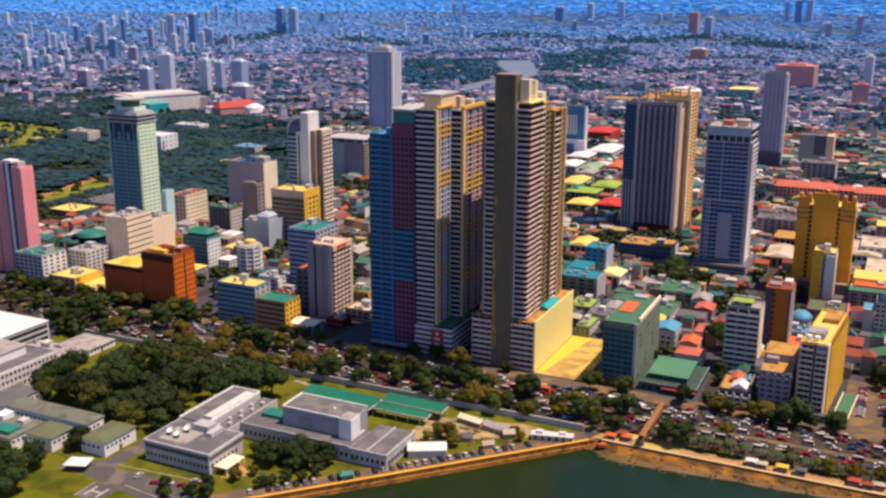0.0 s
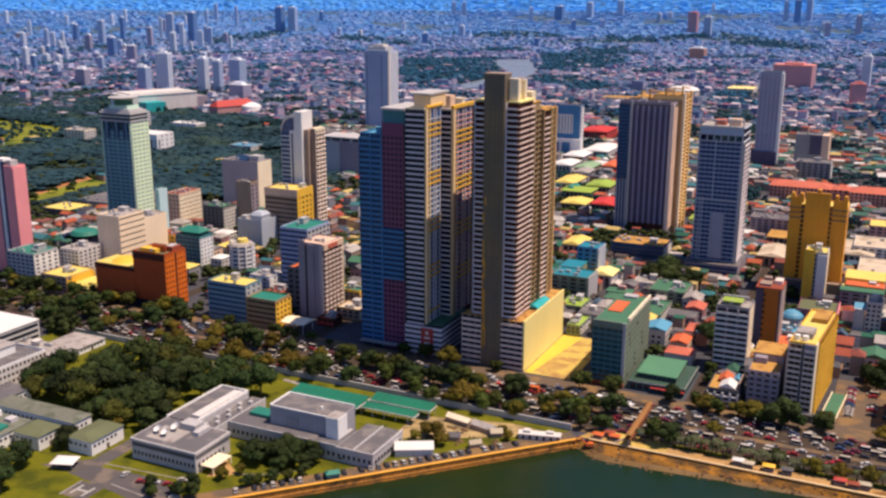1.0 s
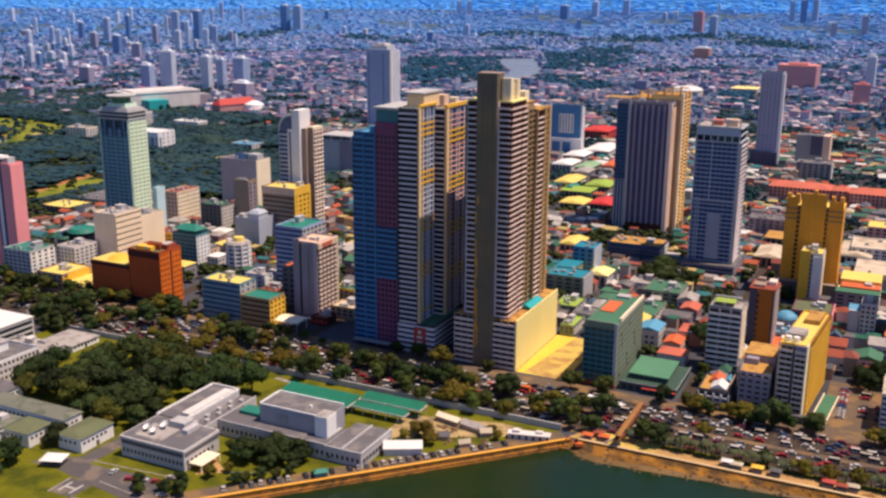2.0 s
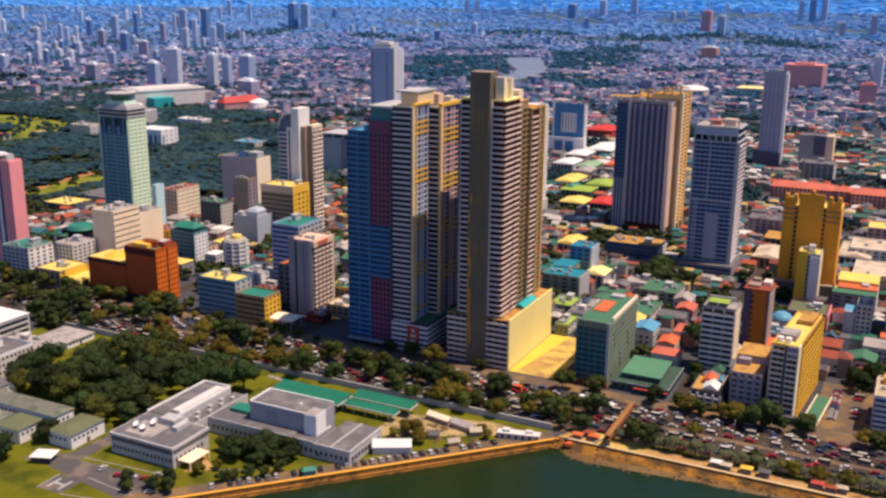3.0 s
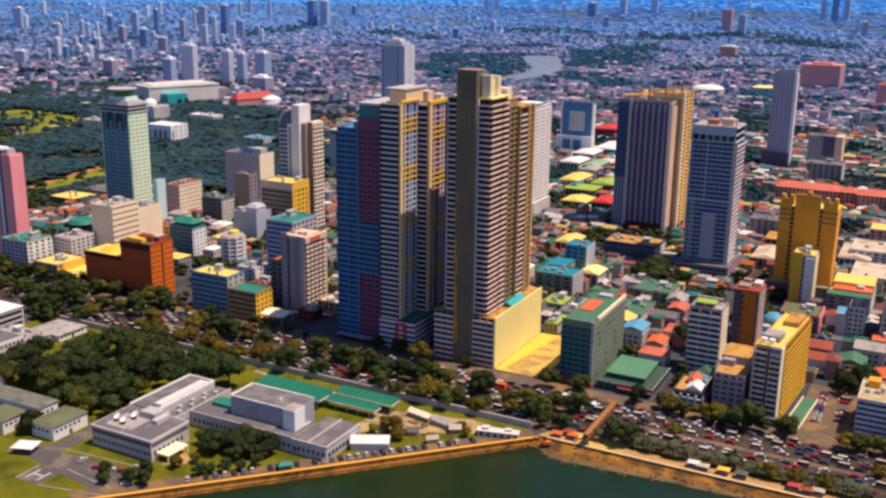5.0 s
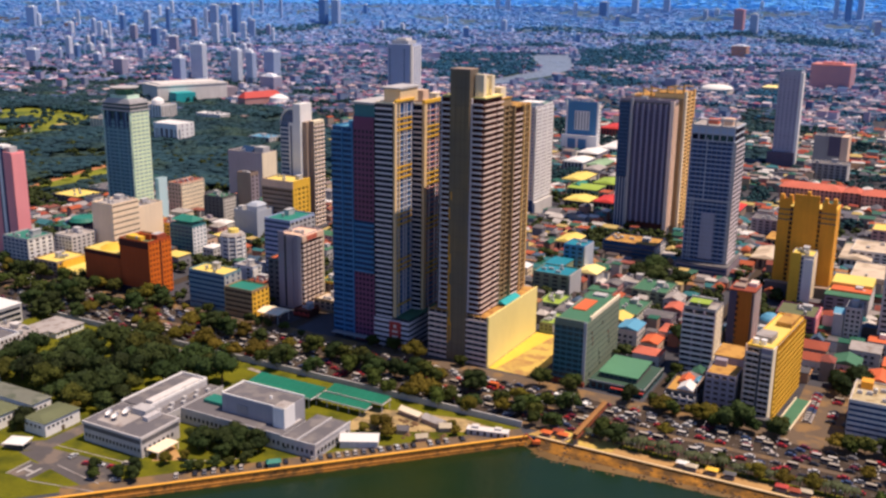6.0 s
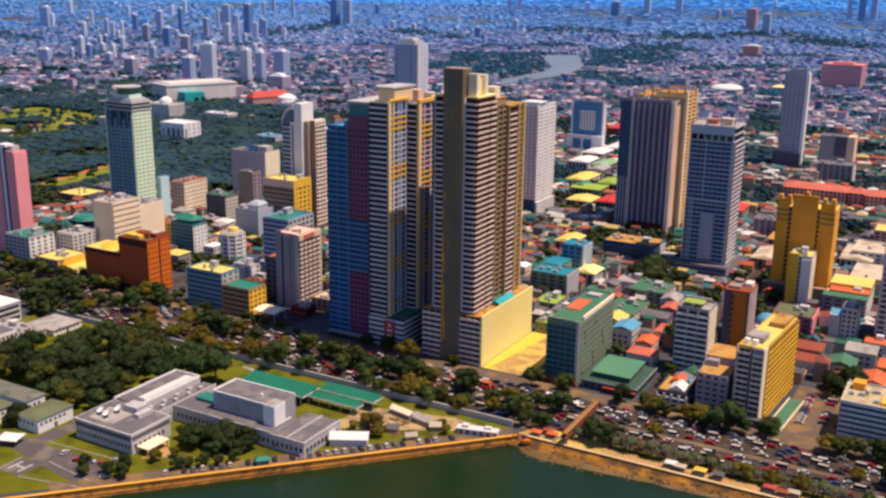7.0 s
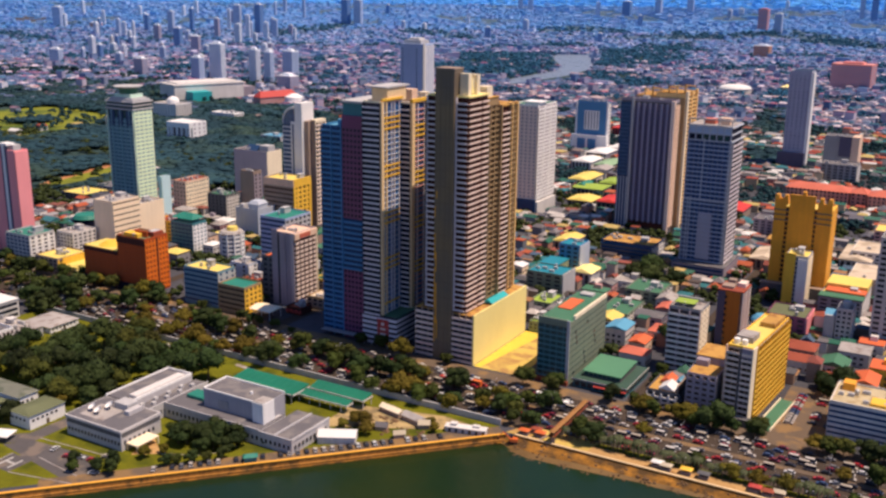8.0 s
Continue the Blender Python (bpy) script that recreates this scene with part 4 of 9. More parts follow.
def orange_hotel():
    r = block("hotel", "burnt orange hotel block with yellow roof", -387, 441, 24, 19, 37, ORANGE, DULLGREEN, 10, None, dict(bays=7, wall=SUNLITORANGE, pane=RUSTPANE, wf=0.5, hf=0.5, lod=0), kit=3)
    part("lower_wing", Geo().box(-55.5, 0, 0, -24, 19, 26.5), ORANGE, r)
    part("lower_roof", Geo().box(-55.2, 0.3, 26.5, -24, 18.7, 27.0), YELROOF, r)
    part("roof_vault", Geo().cyl(-40, 10, 27, 29.5, 8.5, 20, 4), YELLOW, r)
    TAKEN.append((-443, 441, -411, 460))
    part("frieze", Geo().box(-24.3, -0.4, 33.2, 0.4, 0, 37.2), MAROON, r)
    part("frieze", Geo().box(-55.6, -0.4, 24.2, -24.3, 0, 26.6), MAROON, r)
    # Dark strip on the wall face imitates the shade of a recess.
    part("side_recess", Geo().box(0.36, 9.2, 4, 0.55, 10.4, 37), MAROON, r, "recess shade painted as a dark strip")
    part("base_storey", Geo().box(-56, -1.2, 0, 0.5, 0, 7.4), NAVY, r, "dark navy base storeys")
    for k in range(12):
        part("shop_window", Geo().box(-55 + k * 4.6, -1.3, 0.6, -51.2 + k * 4.6, -1.2, 4.8), GLASS, r)
    part("roof_sign", Geo().box(-14, 6, 37.2, -4, 7, 41), ORANGE, r)
    part("terrace", Geo().box(-20, 2, 37.2, -8, 8, 39.5), YELLOW, r)
    part("terrace", Geo().box(-7, 9, 37.2, -1, 17, 40), RUST, r)
    # thin seams over the blank front
    for k in range(9):
        part("seam", Geo().box(-24, -0.08, 7.5 + k * 2.9, 0, 0, 7.62 + k * 2.9), RUST, r)
    for k in range(6):
        part("seam", Geo().box(-55.4, -0.08, 7.5 + k * 2.9, -24, 0, 7.62 + k * 2.9), RUST, r)


orange_hotel()
block("hotel", "beige slab hotel with horizontal bands", -462, 484, 19, 24, 43.5, PEACHCREAM, PALEROOF, 10, None, dict(bays=1, wall=PEACHCREAM, pane=BROWNGLASS, style="bands", hf=0.24), kit=5)
block("hotel_wing", "cream lower hotel wing with a blank end wall", -464, 509, 14, 24, 37, PEACHCREAM, PALEROOF, 8, None, None, category="building", backs=False, kit=2)
block("shop_building", "yellow block with a rusty red roof behind the hotel", -459, 534.5, 18, 14, 20, YELLOW, RUST, 6, dict(bays=4, wall=YELLOW, pane=BROWNGLASS, wf=0.6), dict(bays=3, wall=YELLOW, pane=BROWNGLASS, wf=0.5), kit=1)
r = thing("round_hall", "dark round hall with a teal roof", "building", -520, 510)
part("wall", Geo().cyl(0, 0, 0, 19, 9.5, 20), NAVY, r)
part("roof", Geo().cyl(0, 0, 19, 21.5, 10.3, 20, 8.5), TEALROOF, r)
part("base", Geo().cyl(0, 0, 0, 4, 12.5, 16), GREY, r)
TAKEN.append((-545, 474, -500, 523))


def mint_tower():
    r = thing("apartment_tower", "tall mint green and blue-grey apartment tower", "tower", -502, 545, 0.0)
    TAKEN.append((-536, 541, -490, 570))
    W, D = 27.5, 18.0
    part("wall", Geo().box(-W, 0, 0, 0, D, 104), GREENGLASS, r)
    facade(r, W, D, "front", 14, 92, 27, 6, TEALLINE, TEALPANE, wf=0.95, hf=0.66, t=0.6, line=TEALLINE)
    for x in (-W - 0.2, -W * 0.84, -W * 0.5, -W * 0.16, -0.7):
        part("fin", Geo().box(x, -0.9, 14, x + 0.7, 0, 98), TEALLINE if -W < x < -1 else MINT, r)
    facade(r, W, D, "side", 14, 98, 29, 1, PALEMINT, TEALLINE, hf=0.36, t=0.5, style="bands", line=PALEMINT)
    for y in (0.0, 4.2, 8.6, 13.0, 16.6):
        part("pier", Geo().box(0, y, 14, 0.42, y + 1.2, 98), MINT, r)
    facade(r, W, D, "back", 8, 98, 29, 6, MINT, GREENGLASS, lod=2)
    facade(r, W, D, "far", 8, 98, 29, 6, MINT, GREENGLASS, lod=2)
    # tall recessed windows below the crown
    for x in (-24.5, -15.8, -7.2):
        part("recess", Geo().box(x, -0.75, 86, x + 4.6, 0, 97), DEEPBLUE, r)
    for z, e in ((98.2, 1.0), (101.0, 0.6), (103.6, 1.2)):
        part("crown_band", Geo().box(-W - e, -e, z, e, D + e, z + 1.0), PALEGREY, r, "pale stacked crown slab")
    part("crown_wall", Geo().box(-W + 0.3, 0.3, 104, -0.3, D - 0.3, 106), PALEGREY, r)
    part("crown_band", Geo().box(-W + 3, 1.5, 106, -3, D - 1.5, 107), PALEGREY, r)
    part("crown", Geo().box(-W + 5, 3, 107, -5, D - 3, 109.5), MINT, r)
    part("crown", Geo().cyl(-W / 2, D / 2, 109.5, 114, 6.6, 20), GREENROOF, r)
    part("helideck", Geo().cyl(-W / 2, D / 2, 114, 115.2, 9.0, 24, 10.8), PALEGREY, r, "pale round roof deck")
    part("podium", Geo().box(-34, -4, 0, 6, 22, 16), PALEGREY, r)
    part("podium_roof", Geo().box(-34, -4, 16, 6, 22, 16.4), PALEROOF, r)


mint_tower()
block("office_building", "pale blank slab beside the mint tower", -499, 566, 4, 9, 44, PALECYAN, PALEROOF, 10, None, None, kit=2, backs=False)
block("office_building", "blue-grey office with a teal hipped roof", -430, 526, 21, 14, 24, TEALWALL, TEALROOF, 7, dict(bays=6, wall=TEALWALL, pane=BLUEGLASS, wf=0.85), dict(bays=4, wall=WHITE, pane=TEALPANE, wf=0.5), kit=0)
r = thing("roof_pavilion", "teal hipped roof pavilion on an office", "roof", -430, 526, 27.5)
part("roof", Geo().gable(-20, 1, -1, 13, 0, 3.4, "x", 0.6, 0.8), TEALROOF, r)
block("apartment_building", "tan flats with a dark red roof", -518, 610, 14, 27, 31, PEACH, RUST, 8, dict(bays=4, wall=PEACH, wf=0.4), dict(bays=9, wall=CREAM, wf=0.45, hf=0.45))
block("apartment_building", "dark grey flats with teal roof", -476, 612, 20, 16, 24, DARKGREY, GREENROOF, 7, dict(bays=5, wall=DARKGREY, wf=0.4), dict(bays=5, wall=OFFWHITE, wf=0.5))
block("office_tower", "slender grey-brown office block", -462, 630, 14, 10, 41, TAUPE, GREYROOF, 11, None, dict(bays=2, wall=MAUVE, wf=0.4), rim=2.0)
r = block("office_building", "broad blank block, its end painted cream as sunlit", -499, 691, 38, 20, 46, LILAC, GREYROOF, 10, None, None, kit=8, backs=False)
# Sun on this end is put into its cream; the lilac holds the front's shade.
part("end_wall", Geo().box(0, 0, 0, 0.4, 20, 46.9), CREAM, r)
part("roof_house", Geo().gable(-27, 4, -15, 15, 46.2, 4.5, "x", 0.3), DEEPBLUE, r, "blue roof shed")
part("roof_house", Geo().box(-13, 6, 46.2, -3, 15, 51), PALEGREY, r)
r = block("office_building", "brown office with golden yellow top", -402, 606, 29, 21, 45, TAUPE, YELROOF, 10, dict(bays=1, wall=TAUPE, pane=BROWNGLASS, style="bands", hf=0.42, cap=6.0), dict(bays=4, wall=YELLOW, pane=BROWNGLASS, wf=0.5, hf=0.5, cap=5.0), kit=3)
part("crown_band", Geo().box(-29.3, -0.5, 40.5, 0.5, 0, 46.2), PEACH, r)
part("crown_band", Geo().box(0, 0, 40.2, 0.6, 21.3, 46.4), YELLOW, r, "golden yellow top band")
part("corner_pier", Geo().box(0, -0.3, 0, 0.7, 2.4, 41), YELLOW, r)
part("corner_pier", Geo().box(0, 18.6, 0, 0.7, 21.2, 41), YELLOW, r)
block("office_building", "pale grey angular office", -420, 585, 22, 20, 24, COOLWHITE, PALEROOF, 6, None, None, kit=2, backs=False)
r = thing("roof_pavilion", "pale grey angular roof house on an office", "roof", -420, 585, 24.4)
part("roof", Geo().taper(-12.4, 2.6, 3.6, -1.6, 14.4, 6.0, 2.0, 2.0), COOLWHITE, r)
part("wall", Geo().box(-12, 3, 0, -2, 14, 3.6), COOLWHITE, r)
part("shaft", Geo().box(-19, 1, 0, -15, 6, 3.0), PALEGREY, r)


def curved_tower():
    r = thing("office_tower", "white office tower with curved blue glass crown", "tower", -411, 636, 0.0)
    TAKEN.append((-440, 630, -404, 664))
    part("wall", Geo().box(-24, 0, 0, -13, 24, 84), BLUEWALL, r)
    part("core_wall", Geo().box(-11, -1.2, 0, -4, 14, 101), WHITE, r, "plain white shaft")
    # Recess coloured taupe to hold its shade.
    part("recess_wall", Geo().box(-4, 1.5, 0, 0, 22, 87), TAUPE, r)
    part("bay", Geo().box(-15.5, -0.8, 0, -11, 20, 86), WHITE, r)
    part("bay_glass", Geo().box(-14, -0.95, 6, -12.6, -0.8, 84), BLUEGLASS, r)
    part("wall", Geo().box(0, 5, 0, 4.5, 18.5, 88), CREAM, r)
    facade(r, 24, 24, "far", 6, 82, 22, 6, WHITE, BLUEGLASS, lod=2)
    facade(r, 24, 24, "back", 6, 82, 22, 6, WHITE, BLUEGLASS, lod=2)
    row = Geo().box(-23.6, -0.5, 0, -13.2, 0, 1.5).data("spandrel", COOLWHITE)
    for k in range(23):
        part("spandrel", row, COOLWHITE, r, at=pose(0, 0, 6 + k * 3.4))
    part("window_wall", Geo().box(-23.7, -0.2, 4, -13.1, 0, 84), BLUEGLASS, r)
    cells = Geo()
    for i in range(3):
        cells.box(4.5, 6 + i * 4.2, 0.9, 4.7, 8.4 + i * 4.2, 2.6)
    stack(r, cells, 25, 4, 3.3, BROWNGLASS)
    slab = Geo().box(4.5, 4.9, 0, 5.1, 18.6, 1.1).data("balcony", SANDPINK)
    # Taupe sheet over the cream wing's front paints that face as shaded.
    part("recess_wall", Geo().box(0, 4.8, 0, 4.2, 5.0, 88), TAUPE, r)
    for k in range(25):
        part("balcony", slab, CREAM, r, at=pose(0, 0, 4 + k * 3.3))
    # quarter-round crown over the glass side
    g = Geo()
    N = 10
    arc = [(-24 + 11 * (1 - math.cos(math.pi / 2 * i / N)), 84 + 13 * math.sin(math.pi / 2 * i / N)) for i in range(N + 1)]
    for i in range(N):
        (xa, za), (xb, zb) = arc[i], arc[i + 1]
        for y0, y1 in ((-0.6, 2.2), (18, 21.4)):
            g.add([(xa, y0, za + 1), (xb, y0, zb + 1), (xb, y1, zb + 1), (xa, y1, za + 1), (xa, y0, za - 0.8), (xb, y0, zb - 0.8), (xb, y1, zb - 0.8), (xa, y1, za - 0.8)],
                  [(0, 1, 2, 3), (7, 6, 5, 4), (0, 4, 5, 1), (3, 2, 6, 7)])
    part("curved_roof", g, WHITE, r, "white curved roof ribs")
    cg = Geo()
    fan = [(-13, 84)] + [(x + 0.3, z - 0.8) for x, z in arc]
    nn = len(fan)
    cg.add([(x, 0.6, z) for x, z in fan] + [(x, 21.4, z) for x, z in fan], [tuple(range(nn - 1, -1, -1)), tuple(range(nn, 2 * nn))] + [(i, (i + 1) % nn, nn + (i + 1) % nn, nn + i) for i in range(nn)])
    part("crown_glass", cg, PALEGLASS, r)
    part("mast", Geo().tube((-8, 5, 101), (-8, 5, 108), 0.3, 6, 0.1), STEEL, r)


curved_tower()
r = thing("round_office", "white faceted office with yellow top", "building", -397, 530)
part("wall", Geo().cyl(0, 0, 0, 20, 8, 10), OFFWHITE, r)
for k in range(6):
    part("spandrel", Geo().cyl(0, 0, 2.2 + k * 3, 3.7 + k * 3, 8.5, 10), WHITE, r)
for i in range(10):
    a = 2 * math.pi * i / 10
    part("pier", Geo().box(-0.5, -0.5, 0, 0.5, 0.5, 20.3), WHITE, r, at=pose(8.3 * math.cos(a), 8.3 * math.sin(a), 0, 0, 0, math.degrees(a)))
part("window_wall", Geo().cyl(0, 0, 1, 20, 8.1, 10), BLUEGLASS, r)
part("roof", Geo().cyl(0, 0, 20, 21.5, 8.8, 10, 7.6), PALEROOF, r)
part("roof_house", Geo().cyl(0, 1, 21.5, 24, 4, 10, 3.6), YELROOF, r)
TAKEN.append((-407, 520, -387, 540))

block("office_building", "steel blue office with pale yellow roof", -329, 442, 27, 15, 25, PALETEAL, YELROOF, 7, dict(bays=1, wall=PALETEAL, pane=BLUEGLASS, style="bands", hf=0.45, lod=1), dict(bays=3, wall=PALEGREY, pane=BLUEGLASS, wf=0.4), kit=2)
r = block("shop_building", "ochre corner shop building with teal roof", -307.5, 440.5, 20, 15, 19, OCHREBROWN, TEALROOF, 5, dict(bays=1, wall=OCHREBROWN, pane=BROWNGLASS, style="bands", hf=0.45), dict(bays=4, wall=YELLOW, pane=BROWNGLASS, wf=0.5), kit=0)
r = thing("canopy", "cream low canopy roof beside the shops", "canopy", -289.5, 441)
part("roof", Geo().gable(-14, 0, 0, 11, 6, 1.4, "x", 0.8), CREAM, r)
for x in (-13, -7, -1):
    for y in (0.5, 10.5):
        part("post", Geo().box(x, y, 0, x + 0.4, y + 0.4, 6.1), PALEGREY, r)
TAKEN.append((-303, 442, -287, 456))
block("shop_building", "small yellow block with a faded green roof", -284, 495, 15, 14, 13, YELLOW, GREENROOF, 4, dict(bays=4, wall=TAUPE, wf=0.5), dict(bays=3, wall=YELLOW, wf=0.45), kit=1)
block("shop_building", "dusty tan low block with a pale roof", -272, 474, 16, 14, 9, OCHREBROWN, CREAMROOF, 2, dict(bays=4, wall=TAUPE), dict(bays=3, wall=CREAM, wf=0.4), kit=2)
block("shop_building", "low maroon shop with a red roof", -281, 459, 11, 10, 6, MAROON, RUST, 2, dict(bays=3, wall=RED, wf=0.6), None, kit=1)
block("shop_building", "small pale grey block with white walls", -343, 485, 15, 12, 17, COOLWHITE, PALEROOF, 5, dict(bays=2, wall=COOLWHITE, wf=0.3), dict(bays=1, wall=WHITE, wf=0.2), kit=2)
block("shop_building", "low brown shop with a rusty flat roof", -321.5, 474, 18, 12, 12, BROWN, RUST, 3, dict(bays=4, wall=BROWN), dict(bays=3, wall=TAUPE), kit=2)


def grid_flats():
    r = block("apartment_building", "mauve flats with rows of pale pink balconies", -294, 470, 16, 21, 47, MAUVE, PEACH, 15, None, None, kit=3, backs=False)
    part("shaft", Geo().box(-16.4, -0.5, 0, -12, 0, 49), MAUVE, r)
    part("shaft", Geo().box(-10.5, -0.5, 0, -6, 0, 47), MAUVE, r)
    part("shaft", Geo().box(-2.2, -0.4, 0, 0.2, 0, 48), LILAC, r)
    part("slot", Geo().box(-12, -0.2, 3, -10.5, 0, 47), GLASS, r)
    part("side_wall", Geo().box(0, 0.2, 4, 0.2, 21, 44), MAROON, r, "dark maroon recessed side wall")
    one, panes = Geo().box(0.2, 0, 0, 1.5, 2.9, 0.25).box(1.3, 0, 0.25, 1.5, 2.9, 1.45).box(0.2, 0, 0.25, 1.3, 0.15, 1.45).data("balcony", SANDPINK), Geo()
    for i in range(5):
        y = 0.5 + i * 4.15
        for k in range(14):
            part("balcony", one, SANDPINK, r, at=pose(0, y, 4.4 + k * 2.82))
        panes.box(0.2, y + 0.3, 0.4, 0.3, y + 2.6, 2.3)
    stack(r, panes, 14, 4.4, 2.82, SMOKE)
    part("roof_band", Geo().box(0, -0.2, 44, 1.5, 21.2, 47.6), PEACH, r)
    part("sign", Geo().box(1.5, 4, 44.6, 1.8, 14, 47.2), CORAL, r, "faded red roof sign")
    part("edge_pier", Geo().box(0, 20.8, 3, 1.2, 21.6, 47), CREAM, r)
    part("base_storey", Geo().box(0, 0, 0, 2.2, 21, 4), DARKGREY, r)


grid_flats()
block("office_building", "blue-grey slab office with teal roof", -322, 497, 20, 26, 47, BLUEGREYHAZE, TEALROOF, 14, dict(bays=1, wall=BLUEGREYHAZE, pane=BLUEGLASS, style="bands", hf=0.5), dict(bays=6, wall=PALEGREY), kit=2)
block("shop_building", "dark low building with red roof", -311, 472, 9, 12, 30, DARKGREY, ORANGEROOF, 8, dict(bays=2), None, kit=0)

# right-hand group
def green_office():
    r = block("office_building", "green office with glazed front and green roof", -106.5, 445, 16.5, 49, 34.5, GREENWALL, GREENROOF, 10, dict(bays=5, wall=TEALWALL, pane=GREENGLASS, wf=0.9, hf=0.7, t=0.25, lod=0, base=5.0, cap=2.6), None, kit=0, rim=0.0)
    part("rib", Geo().box(-1.4, -0.5, 0, 0.1, 0, 35.5), PALEGREY, r)
    part("parapet", Geo().box(-0.9, 6, 34.5, 0.1, 49, 36.4), CREAM, r)
    part("parapet", Geo().box(-16.5, -0.3, 33.5, -1.4, 0.6, 35.6), GREENWALL, r)
    part("roof_panel", Geo().box(-14.5, 18, 34.7, -7.5, 36, 35.2), ORANGEROOF, r, "orange-red roof panel")
    part("roof_house", Geo().box(-13, 43, 34.7, -6, 48, 35.9), PALEGREY, r)
    part("base_storey", Geo().box(-16.9, -1.8, 0, 0.2, 0, 4.6), RUST, r)
    for k in range(10):
        part("seam", Geo().box(0, 0.5, 3.4 + k * 3.1, 0.10, 48.6, 3.75 + k * 3.1), DARKGREEN, r)
    for k in range(11):
        part("small_window", Geo().box(0, 6 + (k * 13) % 38, 6 + (k * 7) % 24, 0.12, 7.2 + (k * 13) % 38, 7.6 + (k * 7) % 24), GLASS, r)


green_office()
r = thing("shed", "green metal roofed showroom with stepped roof", "building", -79, 445)
TAKEN.append((-104, 444, -79, 480))
part("wall", Geo().box(-25, 1, 0, 2, 33, 3.6), TEALWALL, r)
part("lower_roof", Geo().box(-25.6, 0, 3.6, 2.6, 33.4, 4.05), DARKGREEN, r)
part("upper_wall", Geo().box(-22, 7.5, 4.05, -3.4, 30, 6.9), DARKGREY, r)
part("roof", Geo().add([(-22.6, 6.6, 6.9), (-2.8, 6.6, 6.9), (-2.8, 30.4, 7.7), (-22.6, 30.4, 7.7), (-22.6, 6.6, 6.5), (-2.8, 6.6, 6.5), (-2.8, 30.4, 7.3), (-22.6, 30.4, 7.3)], [(0, 1, 2, 3), (7, 6, 5, 4), (0, 4, 5, 1), (1, 5, 6, 2), (2, 6, 7, 3), (3, 7, 4, 0)]), SHOWROOF, r, "light green sheet roof")
for i in range(8):
    part("window", Geo().box(-24.2 + i * 3.3, 0.9, 0.6, -21.6 + i * 3.3, 1, 3.0), GLASS, r)
    part("clerestory_window", Geo().box(-21.6 + i * 2.3, 7.38, 4.6, -19.8 + i * 2.3, 7.5, 6.2), GREENGLASS, r)
for i in range(8):
    part("side_window", Geo().box(2, 2.5 + i * 3.8, 0.8, 2.12, 5.2 + i * 3.8, 2.9), GLASS, r)
part("awning", Geo().box(-14, -1.4, 2.7, 2.4, 0.9, 2.95), RED, r, "red shop awning")
part("rail", Geo().box(-25.5, 0.05, 4.05, 2.5, 0.2, 4.7).box(2.35, 0.2, 4.05, 2.5, 33, 4.7), PALEGREY, r)
block("apartment_building", "grey balconied flats with a lime roof terrace", -55.5, 488, 16, 15, 37, GREY, PALEROOF, 12, dict(bays=3, wall=MAUVE, pane=GLASS, style="balcony", t=1.2, wf=0.86, hf=0.62, line=WHITE, base=2.0), dict(bays=3, wall=CREAM, wf=0.3), kit=2)
r = thing("roof_terrace", "lime green roof terrace surface with planters", "roof", -55.5, 488, 39.6)
part("floor", Geo().box(-14, 2, 0.1, -4, 10, 0.3), LIME, r)
part("planter", Geo().box(-15, 11, 0.1, -2, 12, 0.9), PALEGREY, r)
r = block("office_building", "orange-brown narrow block with pale fins", -46, 531, 12, 16, 36, DARKGREY, TAUPE, 10, None, None, kit=4, backs=False)
part("dark_bay", Geo().box(-12.3, -0.5, 0, -8.2, 0, 36.4), PURPLEGREY, r, "plum grey window bay")
part("orange_bay", Geo().box(-8.2, -0.7, 0, -0.6, 0, 36.8), OCHREORANGE, r, "ochre orange front bay")
for k in range(10):
    part("window", Geo().box(-8.4, -0.8, 3 + k * 3.3, -7.2, -0.7, 4.8 + k * 3.3), BROWNGLASS, r)
part("side_wall", Geo().box(0, 0, 0, 0.4, 16, 36), MAROON, r)
for y in (0, 4.4, 7.2, 11.6, 14.6):
    part("fin", Geo().box(0.4, y, 0, 1.2, y + 1.4, 37.4), SANDPINK, r)
part("parapet_slab", Geo().box(-12.6, -0.9, 36.9, 1.3, 16.4, 37.5), RUST, r)
for a, b, c, e in ((-11, 2, -5, 9), (-4, 8, 0, 15), (-10, 11, -6, 15)):
    part("roof_house", Geo().box(a, b, 37.5, c, e, 38.6 + b * 0.12), SANDPINK if b == 8 else TAUPE, r)
r = block("office_building", "mauve office with stepped tan roof", -34.5, 443, 13.5, 15, 22.5, MAUVE, TANROOF, 7, dict(bays=4, wall=MAUVE, pane=BROWNGLASS, wf=0.62, hf=0.45, lod=0, t=0.5), dict(bays=4, wall=DARKGREY, wf=0.3), kit=0, rim=0.5)
part("rear_wing", Geo().box(-13.5, 15, 0, 0, 32, 26), MAUVE, r)
part("rear_roof", Geo().box(-13.7, 15, 26, 0.2, 32.2, 26.5), TANROOF, r)
part("roof_house", Geo().box(-12.5, 11, 22.6, -7, 15, 25.5), MAUVE, r)


